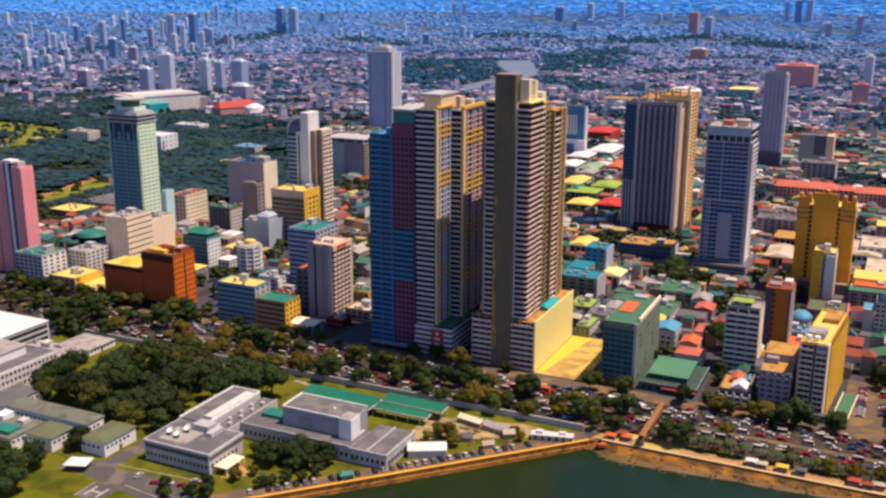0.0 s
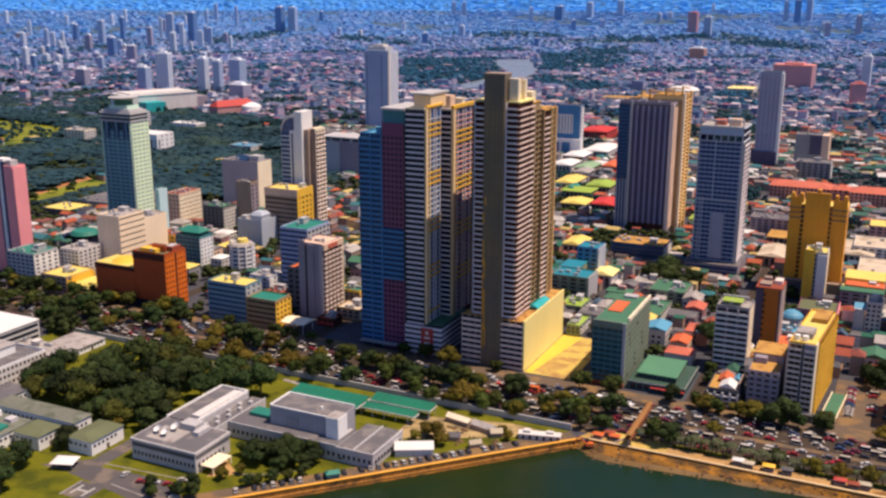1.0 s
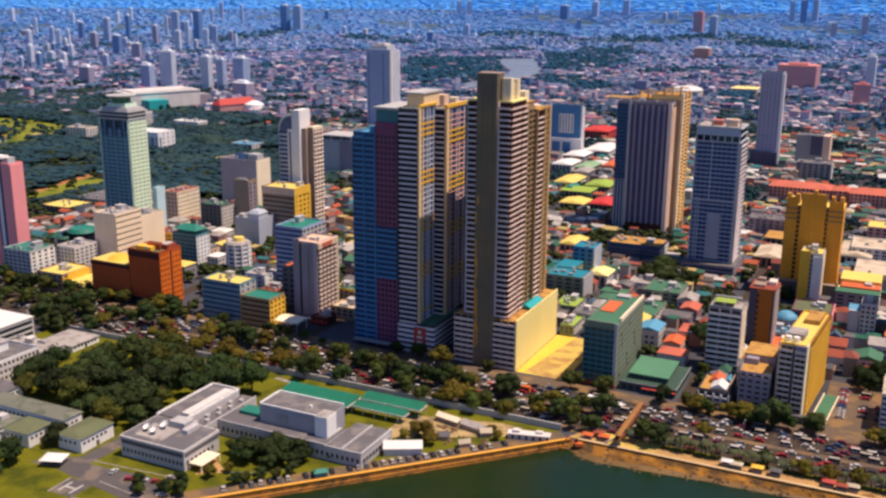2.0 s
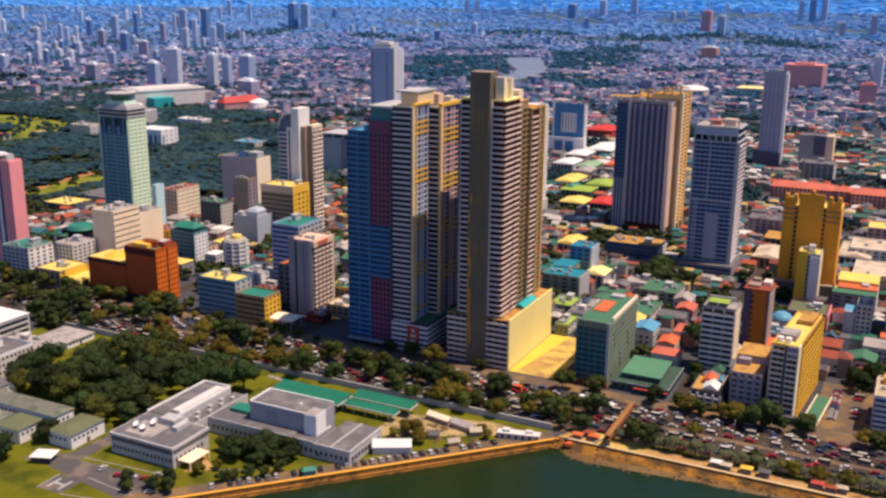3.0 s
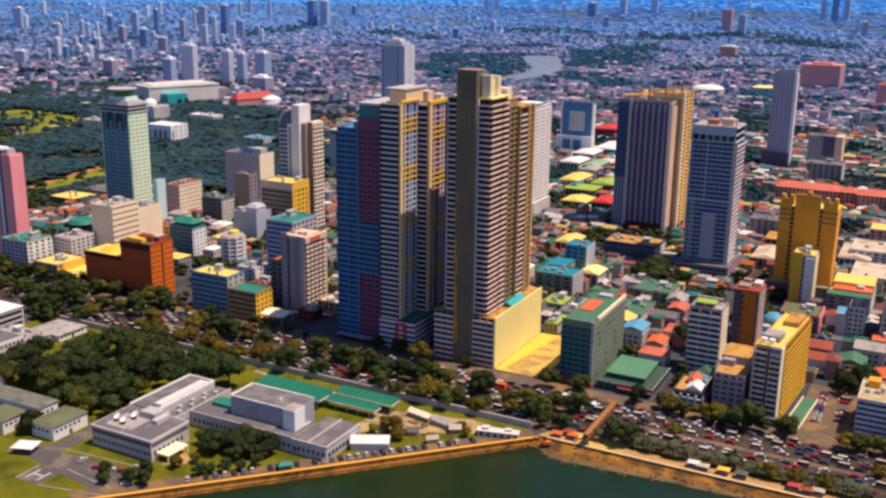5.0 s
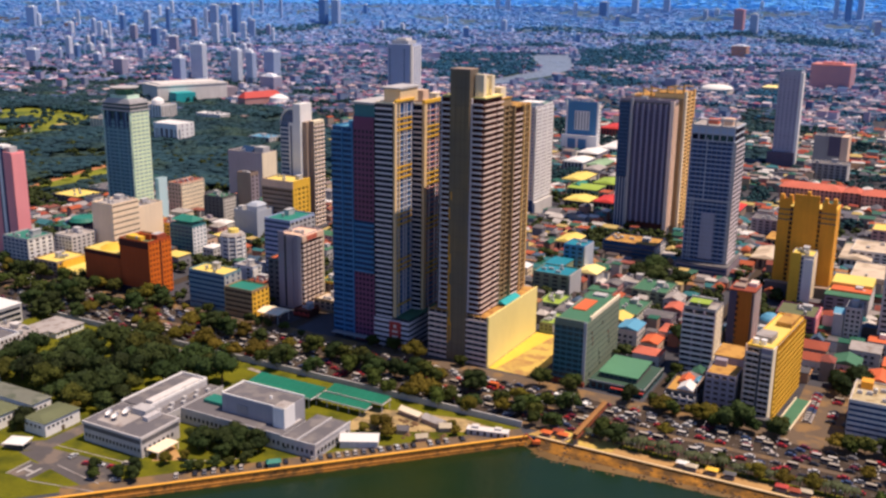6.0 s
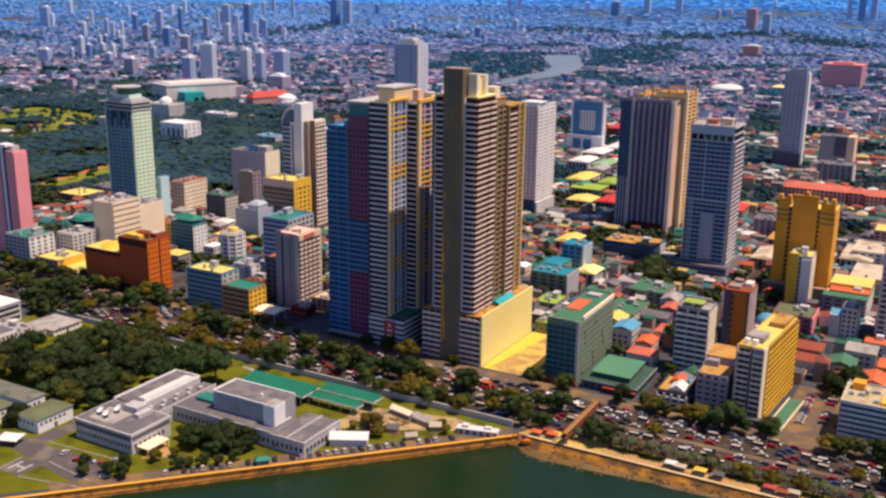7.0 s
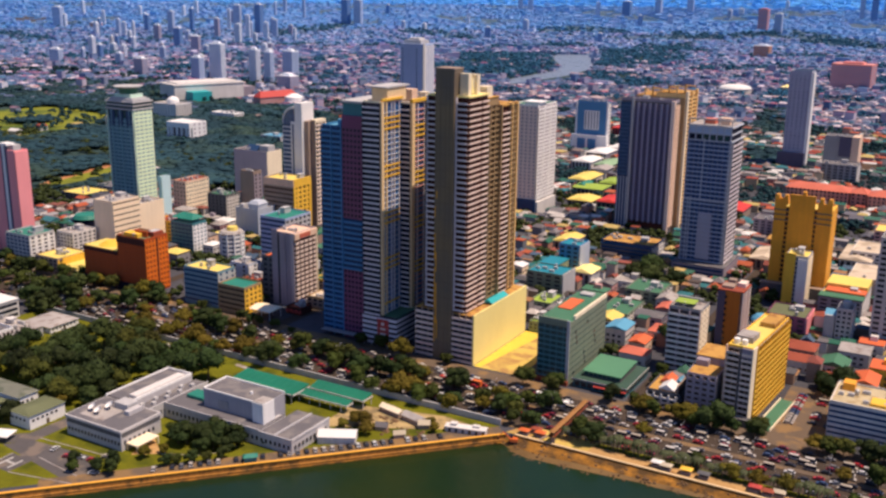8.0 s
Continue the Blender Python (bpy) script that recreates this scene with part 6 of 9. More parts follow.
def chancery():
    r = thing("chancery", "white flat-roofed office complex with grey roofs", "building", -237, 283)
    TAKEN.append((-272, 280, -172, 352))
    # long wing that runs inland, with its broad head towards the bay
    part("wall", Geo().box(-33, 0, 0, 0, 22, 8.2), CHALK, r)
    part("wall", Geo().box(-33, 22, 0, -18, 60, 9.2), CHALK, r)
    part("wall", Geo().box(-18, 22, 0, -10, 62, 6.2), CHALK, r)
    part("cornice", Geo().box(-33.4, -0.4, 8.0, 0.4, 22.4, 9.2), CHALK, r)
    part("ribbon_window", Geo().box(-32.6, -0.15, 6.0, -0.6, 0, 7.8).box(0, 0.6, 6.0, 0.15, 21.6, 7.8), DARKGREY, r)
    part("roof", Geo().box(-32.6, 0.4, 9.2, -0.4, 21.5, 9.4), GREYROOF, r)
    part("roof", Geo().box(-32.6, 22.5, 9.2, -23, 59.6, 9.6), GREYROOF, r)
    part("roof", Geo().box(-22.8, 22.5, 9.2, -18.4, 58, 9.5), PALEROOF, r)
    part("parapet", Geo().box(-33.4, 22, 9.2, -32.8, 60, 10.2).box(-18.5, 22, 9.2, -18, 60, 10.3).box(-33, 59.6, 9.2, -18, 60.2, 10.2), WHITE, r)
    part("roof_step", Geo().box(-22.8, 26, 9.4, -18.6, 56, 11.0), OFFWHITE, r, "long white roof hood")
    part("roof", Geo().box(-17.8, 22.4, 6.2, -10.2, 61.6, 6.5), GREYROOF, r)
    part("parapet", Geo().box(-10.5, 22, 6.2, -10, 62, 7.2), CHALK, r)
    part("roof_pad", Geo().box(-28, 3, 9.4, -14, 15, 9.5), PALEROOF, r, "pale roof pad under the dishes")
    part("roof_house", Geo().box(-20, 15, 9.4, -12, 21, 12.2), PALEGREY, r)
    part("roof_house", Geo().box(-11, 12, 9.4, -8, 20, 11.2), CHALK, r)
    windows_on(r, [(-31.5 + i * 2.0, -0.02, 3.2, 0) for i in range(16)], w=0.9, h=1.6)
    windows_on(r, [(0.02, 2 + i * 2.6, 3.4, 90) for i in range(7)])
    windows_on(r, [(-9.98, 24 + i * 2.6, 3.2, 90) for i in range(14)])
    # dishes
    for x, y, s in ((-25.5, 8, 1.7), (-20.8, 7, 1.7), (-20.5, 13, 1.9)):
        dish = part("dish", Geo().cyl(x, y, 9.4, 11.0, 0.25, 8), STEEL, r)
        g = Geo()
        n = 18
        rings = [(s * k / 4, 0.9 * (k / 4) ** 2) for k in range(1, 5)]
        vs = [(0, 0, 0)] + [(a * math.cos(2 * math.pi * i / n), a * math.sin(2 * math.pi * i / n), h) for a, h in rings for i in range(n)]
        fs = [(0, 1 + i, 1 + (i + 1) % n) for i in range(n)]
        for k in range(3):
            fs += [(1 + k * n + i, 1 + (k + 1) * n + i, 1 + (k + 1) * n + (i + 1) % n, 1 + k * n + (i + 1) % n) for i in range(n)]
        vs += [(a, b, c - 0.12) for a, b, c in vs]
        half = len(vs) // 2
        fs += [tuple(half + j for j in reversed(q)) for q in fs]
        g.add(vs, fs)
        part("bowl", g, WHITE, dish, "white dish bowl", at=pose(x, y, 11.0, 28, -14, 0))
    part("entrance_canopy", Geo().box(0.5, 2, 3.0, 7, 14, 3.4).box(0.5, 2, 0, 1.0, 2.5, 3).box(6.4, 2, 0, 6.9, 2.5, 3).box(6.4, 13.4, 0, 6.9, 13.9, 3), CREAM, r)
    for k in range(4):
        part("step", Geo().box(1.0 + k * 1.4, 2.5, 3.4, 1.8 + k * 1.4, 13.5, 3.6), CREAM, r)
    # low link and its lean roofs
    part("wall", Geo().box(-10, 34, 0, 44.4, 52, 6.4), CHALK, r)
    part("roof", Geo().box(42.6, 41, 6.4, 44.3, 51.8, 6.7), GREYROOF, r)
    part("roof", Geo().box(-10, 34.2, 6.4, 7, 52, 6.7), GREYROOF, r)
    windows_on(r, [(-7 + i * 2.4, 33.98, 3.2, 0) for i in range(22)])
    part("roof", Geo().box(7.2, 34.3, 6.4, 44.3, 40.9, 6.7), GREYROOF, r)
    part("roof_house", Geo().box(-6, 44, 6.7, 4, 51, 8.2), TEALROOF, r)
    part("parapet", Geo().box(-10, 33.8, 6.4, 44.4, 34.2, 7.3), CHALK, r)
    # tall main hall
    part("hall", Geo().box(7.5, 41, 0, 41, 56, 15.0), HALLGREY, r)
    part("hall_roof", Geo().box(7.9, 41.4, 15.0, 40.6, 55.6, 15.3), GREYROOF, r)
    part("parapet", Geo().box(7.5, 55.4, 15.0, 41, 56, 15.9).box(7.5, 41, 15.0, 8.1, 55.4, 15.9).box(8.1, 41, 15.0, 41, 41.5, 15.5), WHITE, r)
    part("end_tower", Geo().box(36.5, 39.6, 0, 42.5, 47, 15.9), WHITE, r)
    part("end_roof", Geo().box(36.8, 40, 15.9, 42.2, 46.6, 16.2), PALEROOF, r)
    part("vent_panel", Geo().box(16, 40.7, 8, 22, 41, 12), GREY, r)
    part("roof_vent", Geo().cyl(30, 47, 15.3, 16.5, 0.6, 10), WHITE, r)
    # right-hand lower wings
    part("wall", Geo().box(44.5, 34, 0, 62, 60, 6.0), CHALK, r)
    part("roof", Geo().box(44.7, 34.3, 6.0, 61.8, 59.8, 6.3), GREYROOF, r)
    part("parapet", Geo().box(61.7, 34, 6.0, 62.3, 60, 7.0).box(44.5, 33.8, 6.0, 62.2, 34.3, 6.8).box(52.5, 34.3, 6.2, 53, 59.5, 7.0), CHALK, r)
    windows_on(r, [(46 + i * 2.4, 33.98, 3.0, 0) for i in range(7)] + [(62.32, 36 + i * 2.6, 3.0, 90) for i in range(9)])
    for i in range(8):
        part("cooler", Geo().box(-17 + (i % 2) * 3, 26 + i * 4, 6.5, -15.4 + (i % 2) * 3, 28 + i * 4, 7.7), PALEGREY, r)


chancery()


def annex(x, y, w, d, h, roofm, label):
    r = thing("annex_building", label, "building", x, y)
    TAKEN.append((x - w, y, x, y + d))
    part("wall", Geo().box(-w, 0, 0, 0, d, h), WHITE, r)
    part("roof", Geo().gable(-w, 0, 0, d, h, 1.2, "y" if d > w else "x", 0.6, 0.5), roofm, r)
    windows_on(r, [(0.02, 1.8 + i * 2.4, h * 0.62, 90) for i in range(int((d - 2) / 2.4))] + [(-w + 1.8 + i * 2.6, -0.02, h * 0.62, 0) for i in range(int((w - 2) / 2.6))], w=1.2, h=1.1)
    part("door", Geo().box(0, d * 0.45, 0, 0.12, d * 0.45 + 1.6, 2.4), BROWN, r)
    return r


annex(-286, 276.6, 13, 18.5, 6.5, DULLGREEN, "white annex with a dull green roof")
annex(-309.5, 270.5, 14, 12.5, 6.5, DULLGREEN, "small white wing with a dull green roof")
annex(-305, 286, 48, 10, 7.4, GREENGREY, "long white offices with a grey-green roof")
r = annex(-325, 263, 22, 18, 6.6, GREENGREY, "rambling white offices with patched roofs")
part("roof_patch", Geo().box(-12, 1.5, 7.1, -2, 8, 8.3), TEALROOF, r, "teal roof patch")
part("roof_house", Geo().box(-20, 10, 6.8, -15, 16, 9.6), WHITE, r)
part("roof_house", Geo().box(-8, 11, 6.8, -4, 15, 9.0), CHALK, r)
annex(-355, 286, 14, 22, 6.5, GREYROOF, "low white block with a grey roof")
r = annex(-379, 362, 22, 19, 3.6, PALEROOF, "low white store with a pale roof")


def white_offices():
    r = thing("office_building", "long white three-storey offices with pale roof", "building", -374, 284)
    TAKEN.append((-470, 280, -372, 374))
    part("wall", Geo().box(-50, 0, 0, 0, 52, 12), OFFWHITE, r)
    facade(r, 50, 52, "front", 1.5, 11.5, 3, 18, WHITE, GLASS, wf=0.5, hf=0.5, t=0.3)
    facade(r, 50, 52, "side", 1.5, 11.5, 3, 21, OFFWHITE, BROWNGLASS, wf=0.6, hf=0.5, t=0.3, lod=0)
    deck(r, 50, 52, 12, GREYROOF, WHITE, 1.2)
    part("roof_house", Geo().box(-30, 4, 12, -12, 44, 16.5), WHITE, r)
    part("roof_house_top", Geo().box(-30.4, 3.6, 16.5, -11.6, 44.4, 16.9), PALEROOF, r)
    part("rear_wing", Geo().box(-96, 54, 0, -44, 88, 11), OFFWHITE, r)
    part("rear_roof", Geo().box(-96.4, 53.6, 11, -43.6, 88.4, 11.5), CANVAS, r)
    for k in range(3):
        part("ribbon_window", Geo().box(-44, 55, 1.4 + k * 3.2, -43.9, 87, 3.2 + k * 3.2), GLASS, r)
    part("low_wing", Geo().box(-36, 60, 0, -6, 74, 5.5), PALEGREY, r)
    part("low_roof", Geo().box(-36.3, 59.7, 5.5, -5.7, 74.3, 5.9), PALEROOF, r)
    roof_kit(r, -36, 60, -8, 73, 5.9, 3, OFFWHITE, 8)


white_offices()


EMERALD = mat("emerald_roof_sheet", (0.003, 0.155, 0.088), 0.6, 0.08, 0.25)


def green_canopy(x, y, w, d, h):
    r = thing("canopy", "long emerald green canopy roof on posts", "canopy", x, y, group="green canopies")
    part("roof", Geo().add([(-w, 0, h), (0, 0, h), (0, d, h + 1.2), (-w, d, h + 1.2), (-w, 0, h - 0.35), (0, 0, h - 0.35), (0, d, h + 0.85), (-w, d, h + 0.85)],
                           [(0, 1, 2, 3), (7, 6, 5, 4), (0, 4, 5, 1), (1, 5, 6, 2), (2, 6, 7, 3), (3, 7, 4, 0)]), EMERALD, r)
    part("fascia", Geo().box(-w, -0.25, h - 0.5, 0.1, 0, h + 0.1).box(0, -0.25, h - 0.5, 0.25, d, h + 0.1), OFFWHITE, r)
    k = 0
    while k * 6 < w:
        for yy, hh in ((0.4, h - 0.3), (d - 0.5, h + 0.8)):
            part("post", Geo().box(-w + 0.3 + k * 6, yy, 0, -w + 0.6 + k * 6, yy + 0.3, hh), OFFWHITE, r)
        k += 1
    for i in range(int(w / 4)):
        part("seam", Geo().add([(-w + i * 4, 0, h + 0.02), (-w + i * 4 + 0.15, 0, h + 0.02), (-w + i * 4 + 0.15, d, h + 1.22), (-w + i * 4, d, h + 1.22), (-w + i * 4 + 0.07, 0, h + 0.14), (-w + i * 4 + 0.07, d, h + 1.34)], [(0, 1, 4), (1, 2, 5, 4), (2, 3, 5), (3, 0, 4, 5)]), TEALROOF, r)


green_canopy(-206, 357, 38, 12.5, 4.9)
green_canopy(-179, 361.5, 28, 5, 4.0)
green_canopy(-175, 369, 31, 7.5, 4.6)


def marquee(x, y, w, d, h, turn, label, roofm=CANVAS):
    r = thing("marquee", label, "tent", x, y, turn=turn)
    part("side", Geo().box(-w / 2, -d / 2, 0, w / 2, d / 2, h), OFFWHITE if roofm is CANVAS else TAUPE, r)
    part("roof", Geo().gable(-w / 2, -d / 2, w / 2, d / 2, h, 1.6, "x", 0.3), roofm, r)


marquee(-167, 338, 16, 8, 3.4, 28, "white canvas marquee by the yard")
marquee(-162, 373, 12, 4, 2.4, -12, "long cream canvas tent by the wall", CREAM)
marquee(-149, 371, 11, 5, 2.4, -14, "dusty canvas tent beside the wall", PALEROOF)
marquee(-142, 368, 5, 4, 2.2, 30, "low dusty site tent on bare ground", DULLCANVAS)
marquee(-157, 357, 5, 4, 2.0, 20, "grey site shelter in the yard", GREYROOF)
marquee(-146, 354, 5, 2.5, 2.0, 42, "small site cabin by the seawall", DULLCANVAS)
rs = random.Random(14)
heap = Geo()
for k in range(60):
    x, y, q = rs.uniform(-172, -138), rs.uniform(351, 368), rs.uniform(0.4, 1.6)
    if (x + 170) * 0.35 + 347 < y:
        heap.taper(x - q, y - q, 2.4, x + q, y + q * 0.8, 2.6 + q * 0.5, q * 0.6, q * 0.5)
flat("rubble", heap, ROCK, "stuff", "grey brown rubble heaps in the dusty yard", "rubble")
r = thing("quay_house", "white low quay house with flat roofs", "building", -124, 374, turn=14)
part("wall", Geo().box(-9, -2.5, 0, 9, 1.5, 2.4), CHALK, r)
part("roof", Geo().box(-9.3, -2.8, 2.4, 9.3, 1.8, 2.7), OFFWHITE, r)
part("roof_house", Geo().box(-7, -1.5, 2.7, -4, 1, 3.9), OFFWHITE, r)
part("chimney", Geo().box(3, -1, 2.7, 6, 1, 3.7), OFFWHITE, r)
windows_on(r, [(-7 + i * 3, -2.52, 1.2, 0) for i in range(6)])
r = thing("gazebo", "white square open tent on the lawn", "tent", -289, 265, turn=20)
part("roof", Geo().gable(-4.5, -3.5, 4.5, 3.5, 3, 1.0, "x", 0.4, 1.0), CANVAS, r)
for x in (-4.2, 4.2):
    for y in (-3.2, 3.2):
        part("post", Geo().tube((x, y, 0), (x, y, 3.05), 0.08), STEEL, r)
r = thing("guard_post", "dark green guard post on the seawall", "hut", -186, 304, 2.7, turn=44)
part("wall", Geo().box(-2.5, -1.5, 0, 2.5, 1.5, 2.4), TEALWALL, r)
part("roof", Geo().gable(-2.5, -1.5, 2.5, 1.5, 2.4, 1.0, "x", 0.5, 0.6), TEALROOF, r)

# footbridge over the boulevard
ROOFTAN = mat("dull_tan_sheet", (0.30, 0.15, 0.05), 0.85, 0.12, 0.2)
r = thing("footbridge", "ochre covered footbridge across the boulevard", "bridge", -87, 381.5, 2.5)
part("deck", Geo().box(-1.2, 0, 3.6, 1.2, 38, 3.95), ROOFTAN, r)
part("roof", Geo().gable(-1.2, -0.3, 1.2, 38.3, 6.0, 0.35, "y", 0.05), ROOFTAN, r)
for y in (1.4, 10.8, 29.6, 36.4):
    part("pier", Geo().box(-0.9, y, 0, 0.9, y + 0.7, 3.6), TAUPE, r)
for sx in (-1.25, 1.15):
    part("rail", Geo().box(sx, 0, 3.95, sx + 0.1, 38, 4.9), RUST, r)
    for i in range(10):
        part("post", Geo().box(sx, i * 4.15, 3.95, sx + 0.12, i * 4.15 + 0.15, 6.1), TAUPE, r)
for i in range(10):
    part("step", Geo().box(-1.3 - (i + 1) * 0.55, 0.6, 3.4 - i * 0.37, -1.3 - i * 0.55, 2.4, 3.75 - i * 0.37), TAUPE, r)


def stall(x, y, w, d, roofm, label):
    r = thing("stall", label, "stall", x, y, 2.7)
    part("counter", Geo().box(-w / 2, -d / 2, 0, w / 2, d / 2, 1.1), TAUPE, r)
    part("roof", Geo().gable(-w / 2, -d / 2, w / 2, d / 2, 2.4, 0.8, "x", 0.5, 1.0), roofm, r)
    for sx in (-1, 1):
        for sy in (-1, 1):
            part("post", Geo().box(sx * w / 2 - 0.06, sy * d / 2 - 0.06, 1.1, sx * w / 2 + 0.06, sy * d / 2 + 0.06, 2.45), STEEL, r)


for x, y, m, label in ((-101, 384.5, CRANE, "orange-roofed stall on the promenade"), (-94, 386, CRANE, "orange-roofed stall on the promenade"), (-97, 388.5, RUST, "rusty red stall beside the footbridge"), (-42, 386, CANVAS, "white stall on the promenade"), (-38, 385, DULLCANVAS, "dusty canvas stall on the promenade"), (-30, 386, YELLOW, "yellow stall on the promenade"), (-23, 386, DARKGREY, "dark stall on the promenade"), (-3, 386, RED, "red stall on the promenade"), (2, 385, RUST, "rusty stall on the promenade"), (6, 386.5, DULLCANVAS, "dusty canvas stall on the promenade")):
    stall(x, y, 4.0, 2.6, m, label)


def digger(x, y, turn):
    r = thing("excavator", "orange excavator on the rubble beach", "excavator", x, y, 1.2, turn=turn)
    part("track", Geo().box(-2, -1.5, 0, 2, -0.9, 0.9), RUBBER, r)
    part("track", Geo().box(-2, 0.9, 0, 2, 1.5, 0.9), RUBBER, r)
    part("body", Geo().taper(-2, -1.3, 0.9, 1.4, 1.3, 2.2, 0.1, 0.1), CRANE, r)
    part("cab", Geo().taper(0.2, -1.2, 2.2, 1.6, 0.1, 3.4, 0.15, 0.1), GLASS, r)
    part("boom", Geo().tube((1.2, 0.4, 2.0), (4.2, 0.4, 5.0), 0.3).tube((4.2, 0.4, 5.0), (6.4, 0.4, 2.4), 0.22), CRANE, r)
    part("bucket", Geo().taper(5.9, -0.2, 1.4, 7.0, 1.0, 2.5, 0.2, 0.1), RUBBER, r)


digger(-103, 377.5, 200)

# ---- low city blocks inland ----
rc = random.Random(11)
HOUSE_WALL = palette("house_walls", [(0.42, 0.39, 0.37), (0.36, 0.28, 0.23), (0.28, 0.27, 0.28), (0.58, 0.47, 0.31), (0.72, 0.71, 0.68), (0.50, 0.48, 0.46), (0.48, 0.35, 0.22), (0.40, 0.23, 0.19), (0.22, 0.24, 0.28)])
HOUSE_ROOF = palette("house_roofs", [(0.172, 0.167, 0.18), (0.31, 0.29, 0.297), (0.129, 0.128, 0.153), (0.482, 0.458, 0.432), (0.387, 0.097, 0.045), (0.473, 0.37, 0.135), (0.602, 0.598, 0.585), (0.026, 0.106, 0.081), (0.292, 0.066, 0.045), (0.224, 0.084, 0.063), (0.052, 0.141, 0.108), (0.224, 0.176, 0.162), (0.103, 0.106, 0.131), (0.043, 0.158, 0.189), (0.069, 0.07, 0.081)])
# Haze is put into the paints below: bluer for each ring farther out.
FAR_WALL = palette("hazed_distant_house_walls", [(0.327, 0.330, 0.472), (0.225, 0.276, 0.429), (0.189, 0.240, 0.402), (0.646, 0.644, 0.792), (0.364, 0.313, 0.438), (0.113, 0.193, 0.359), (0.378, 0.349, 0.472), (0.203, 0.276, 0.455)])
FARTHER_WALL = palette("hazed_farther_house_walls", [(0.312, 0.355, 0.551), (0.221, 0.309, 0.515), (0.195, 0.278, 0.492), (0.588, 0.644, 0.869), (0.342, 0.339, 0.522), (0.126, 0.239, 0.455), (0.354, 0.371, 0.551), (0.202, 0.309, 0.537)])
OUTER_WALL = palette("hazed_outer_house_walls", [(0.287, 0.393, 0.641), (0.211, 0.356, 0.612), (0.195, 0.330, 0.595), (0.503, 0.654, 0.902), (0.311, 0.380, 0.617), (0.138, 0.298, 0.564), (0.318, 0.404, 0.641), (0.196, 0.356, 0.629)])
HAZE_WALL = palette("hazed_hill_house_walls", [(0.135, 0.455, 0.887), (0.155, 0.490, 0.911), (0.114, 0.407, 0.834), (0.153, 0.447, 0.842), (0.128, 0.418, 0.834), (0.204, 0.507, 0.866), (0.107, 0.382, 0.785)])
HAZE_ROOF = palette("hazed_hill_roofs", [(0.112, 0.401, 0.888), (0.129, 0.430, 0.917), (0.093, 0.359, 0.828), (0.154, 0.473, 0.950), (0.121, 0.373, 0.828), (0.093, 0.373, 0.768)])
FAR_ROOF = palette("hazed_distant_roofs", [(0.104, 0.140, 0.258), (0.139, 0.179, 0.296), (0.271, 0.130, 0.226), (0.069, 0.125, 0.249), (0.554, 0.479, 0.586), (0.098, 0.145, 0.268), (0.205, 0.155, 0.249), (0.044, 0.130, 0.226), (0.177, 0.183, 0.291), (0.075, 0.130, 0.253), (0.339, 0.267, 0.319)])
FARTHER_ROOF = palette("hazed_farther_roofs", [(0.106, 0.166, 0.329), (0.135, 0.199, 0.363), (0.251, 0.156, 0.301), (0.073, 0.153, 0.321), (0.499, 0.473, 0.647), (0.099, 0.170, 0.338), (0.192, 0.178, 0.321), (0.052, 0.156, 0.301), (0.168, 0.204, 0.358), (0.077, 0.156, 0.326), (0.308, 0.276, 0.382)])
OUTER_ROOF = palette("hazed_outer_roofs", [(0.103, 0.202, 0.418), (0.123, 0.228, 0.444), (0.212, 0.195, 0.396), (0.076, 0.192, 0.412), (0.317, 0.362, 0.553), (0.096, 0.206, 0.425), (0.169, 0.212, 0.412), (0.060, 0.195, 0.396), (0.152, 0.232, 0.440), (0.081, 0.195, 0.416), (0.256, 0.289, 0.460)])
MID_WALL = palette("hazed_inland_house_walls", [(0.329, 0.323, 0.424), (0.219, 0.255, 0.369), (0.176, 0.210, 0.336), (0.679, 0.687, 0.780), (0.475, 0.384, 0.487), (0.094, 0.154, 0.282), (0.493, 0.441, 0.543), (0.194, 0.255, 0.402)])
MID_ROOF = palette("hazed_inland_roofs", [(0.096, 0.121, 0.207), (0.137, 0.167, 0.251), (0.275, 0.109, 0.166), (0.060, 0.104, 0.194), (0.573, 0.509, 0.572), (0.092, 0.127, 0.217), (0.204, 0.138, 0.194), (0.034, 0.109, 0.166), (0.174, 0.173, 0.245), (0.066, 0.109, 0.201), (0.444, 0.347, 0.357)])
UP_WALL = palette("hazed_upland_house_walls", [(0.234, 0.432, 0.753), (0.203, 0.404, 0.731), (0.177, 0.385, 0.718), (0.333, 0.520, 0.828), (0.250, 0.422, 0.736), (0.151, 0.362, 0.696), (0.254, 0.441, 0.753), (0.193, 0.404, 0.745)])
UP_ROOF = palette("hazed_upland_roofs", [(0.091, 0.241, 0.526), (0.112, 0.260, 0.544), (0.156, 0.237, 0.511), (0.081, 0.234, 0.522), (0.218, 0.353, 0.621), (0.094, 0.244, 0.531), (0.130, 0.248, 0.522), (0.071, 0.237, 0.511), (0.120, 0.262, 0.542), (0.083, 0.237, 0.524), (0.181, 0.302, 0.556)])
ROOFS = [RUST, GREYROOF, PALEROOF, GREENROOF, RUST, CORAL, PALEROOF, TANROOF, GREYROOF, GREENROOF, ORANGEROOF, GREYROOF, YELROOF, PALEROOF, CANVAS, BLUEROOF]
PALEROOFS = [GREYROOF, PALEROOF, CANVAS, PALEROOF, GREYROOF, GREENROOF, PALEROOF, YELROOF, GREYROOF, RUST, CANVAS]
WALLS = [OFFWHITE, CREAM, PALEGREY, GREY, PEACH, TAUPE, OFFWHITE, PINK, MAUVE]
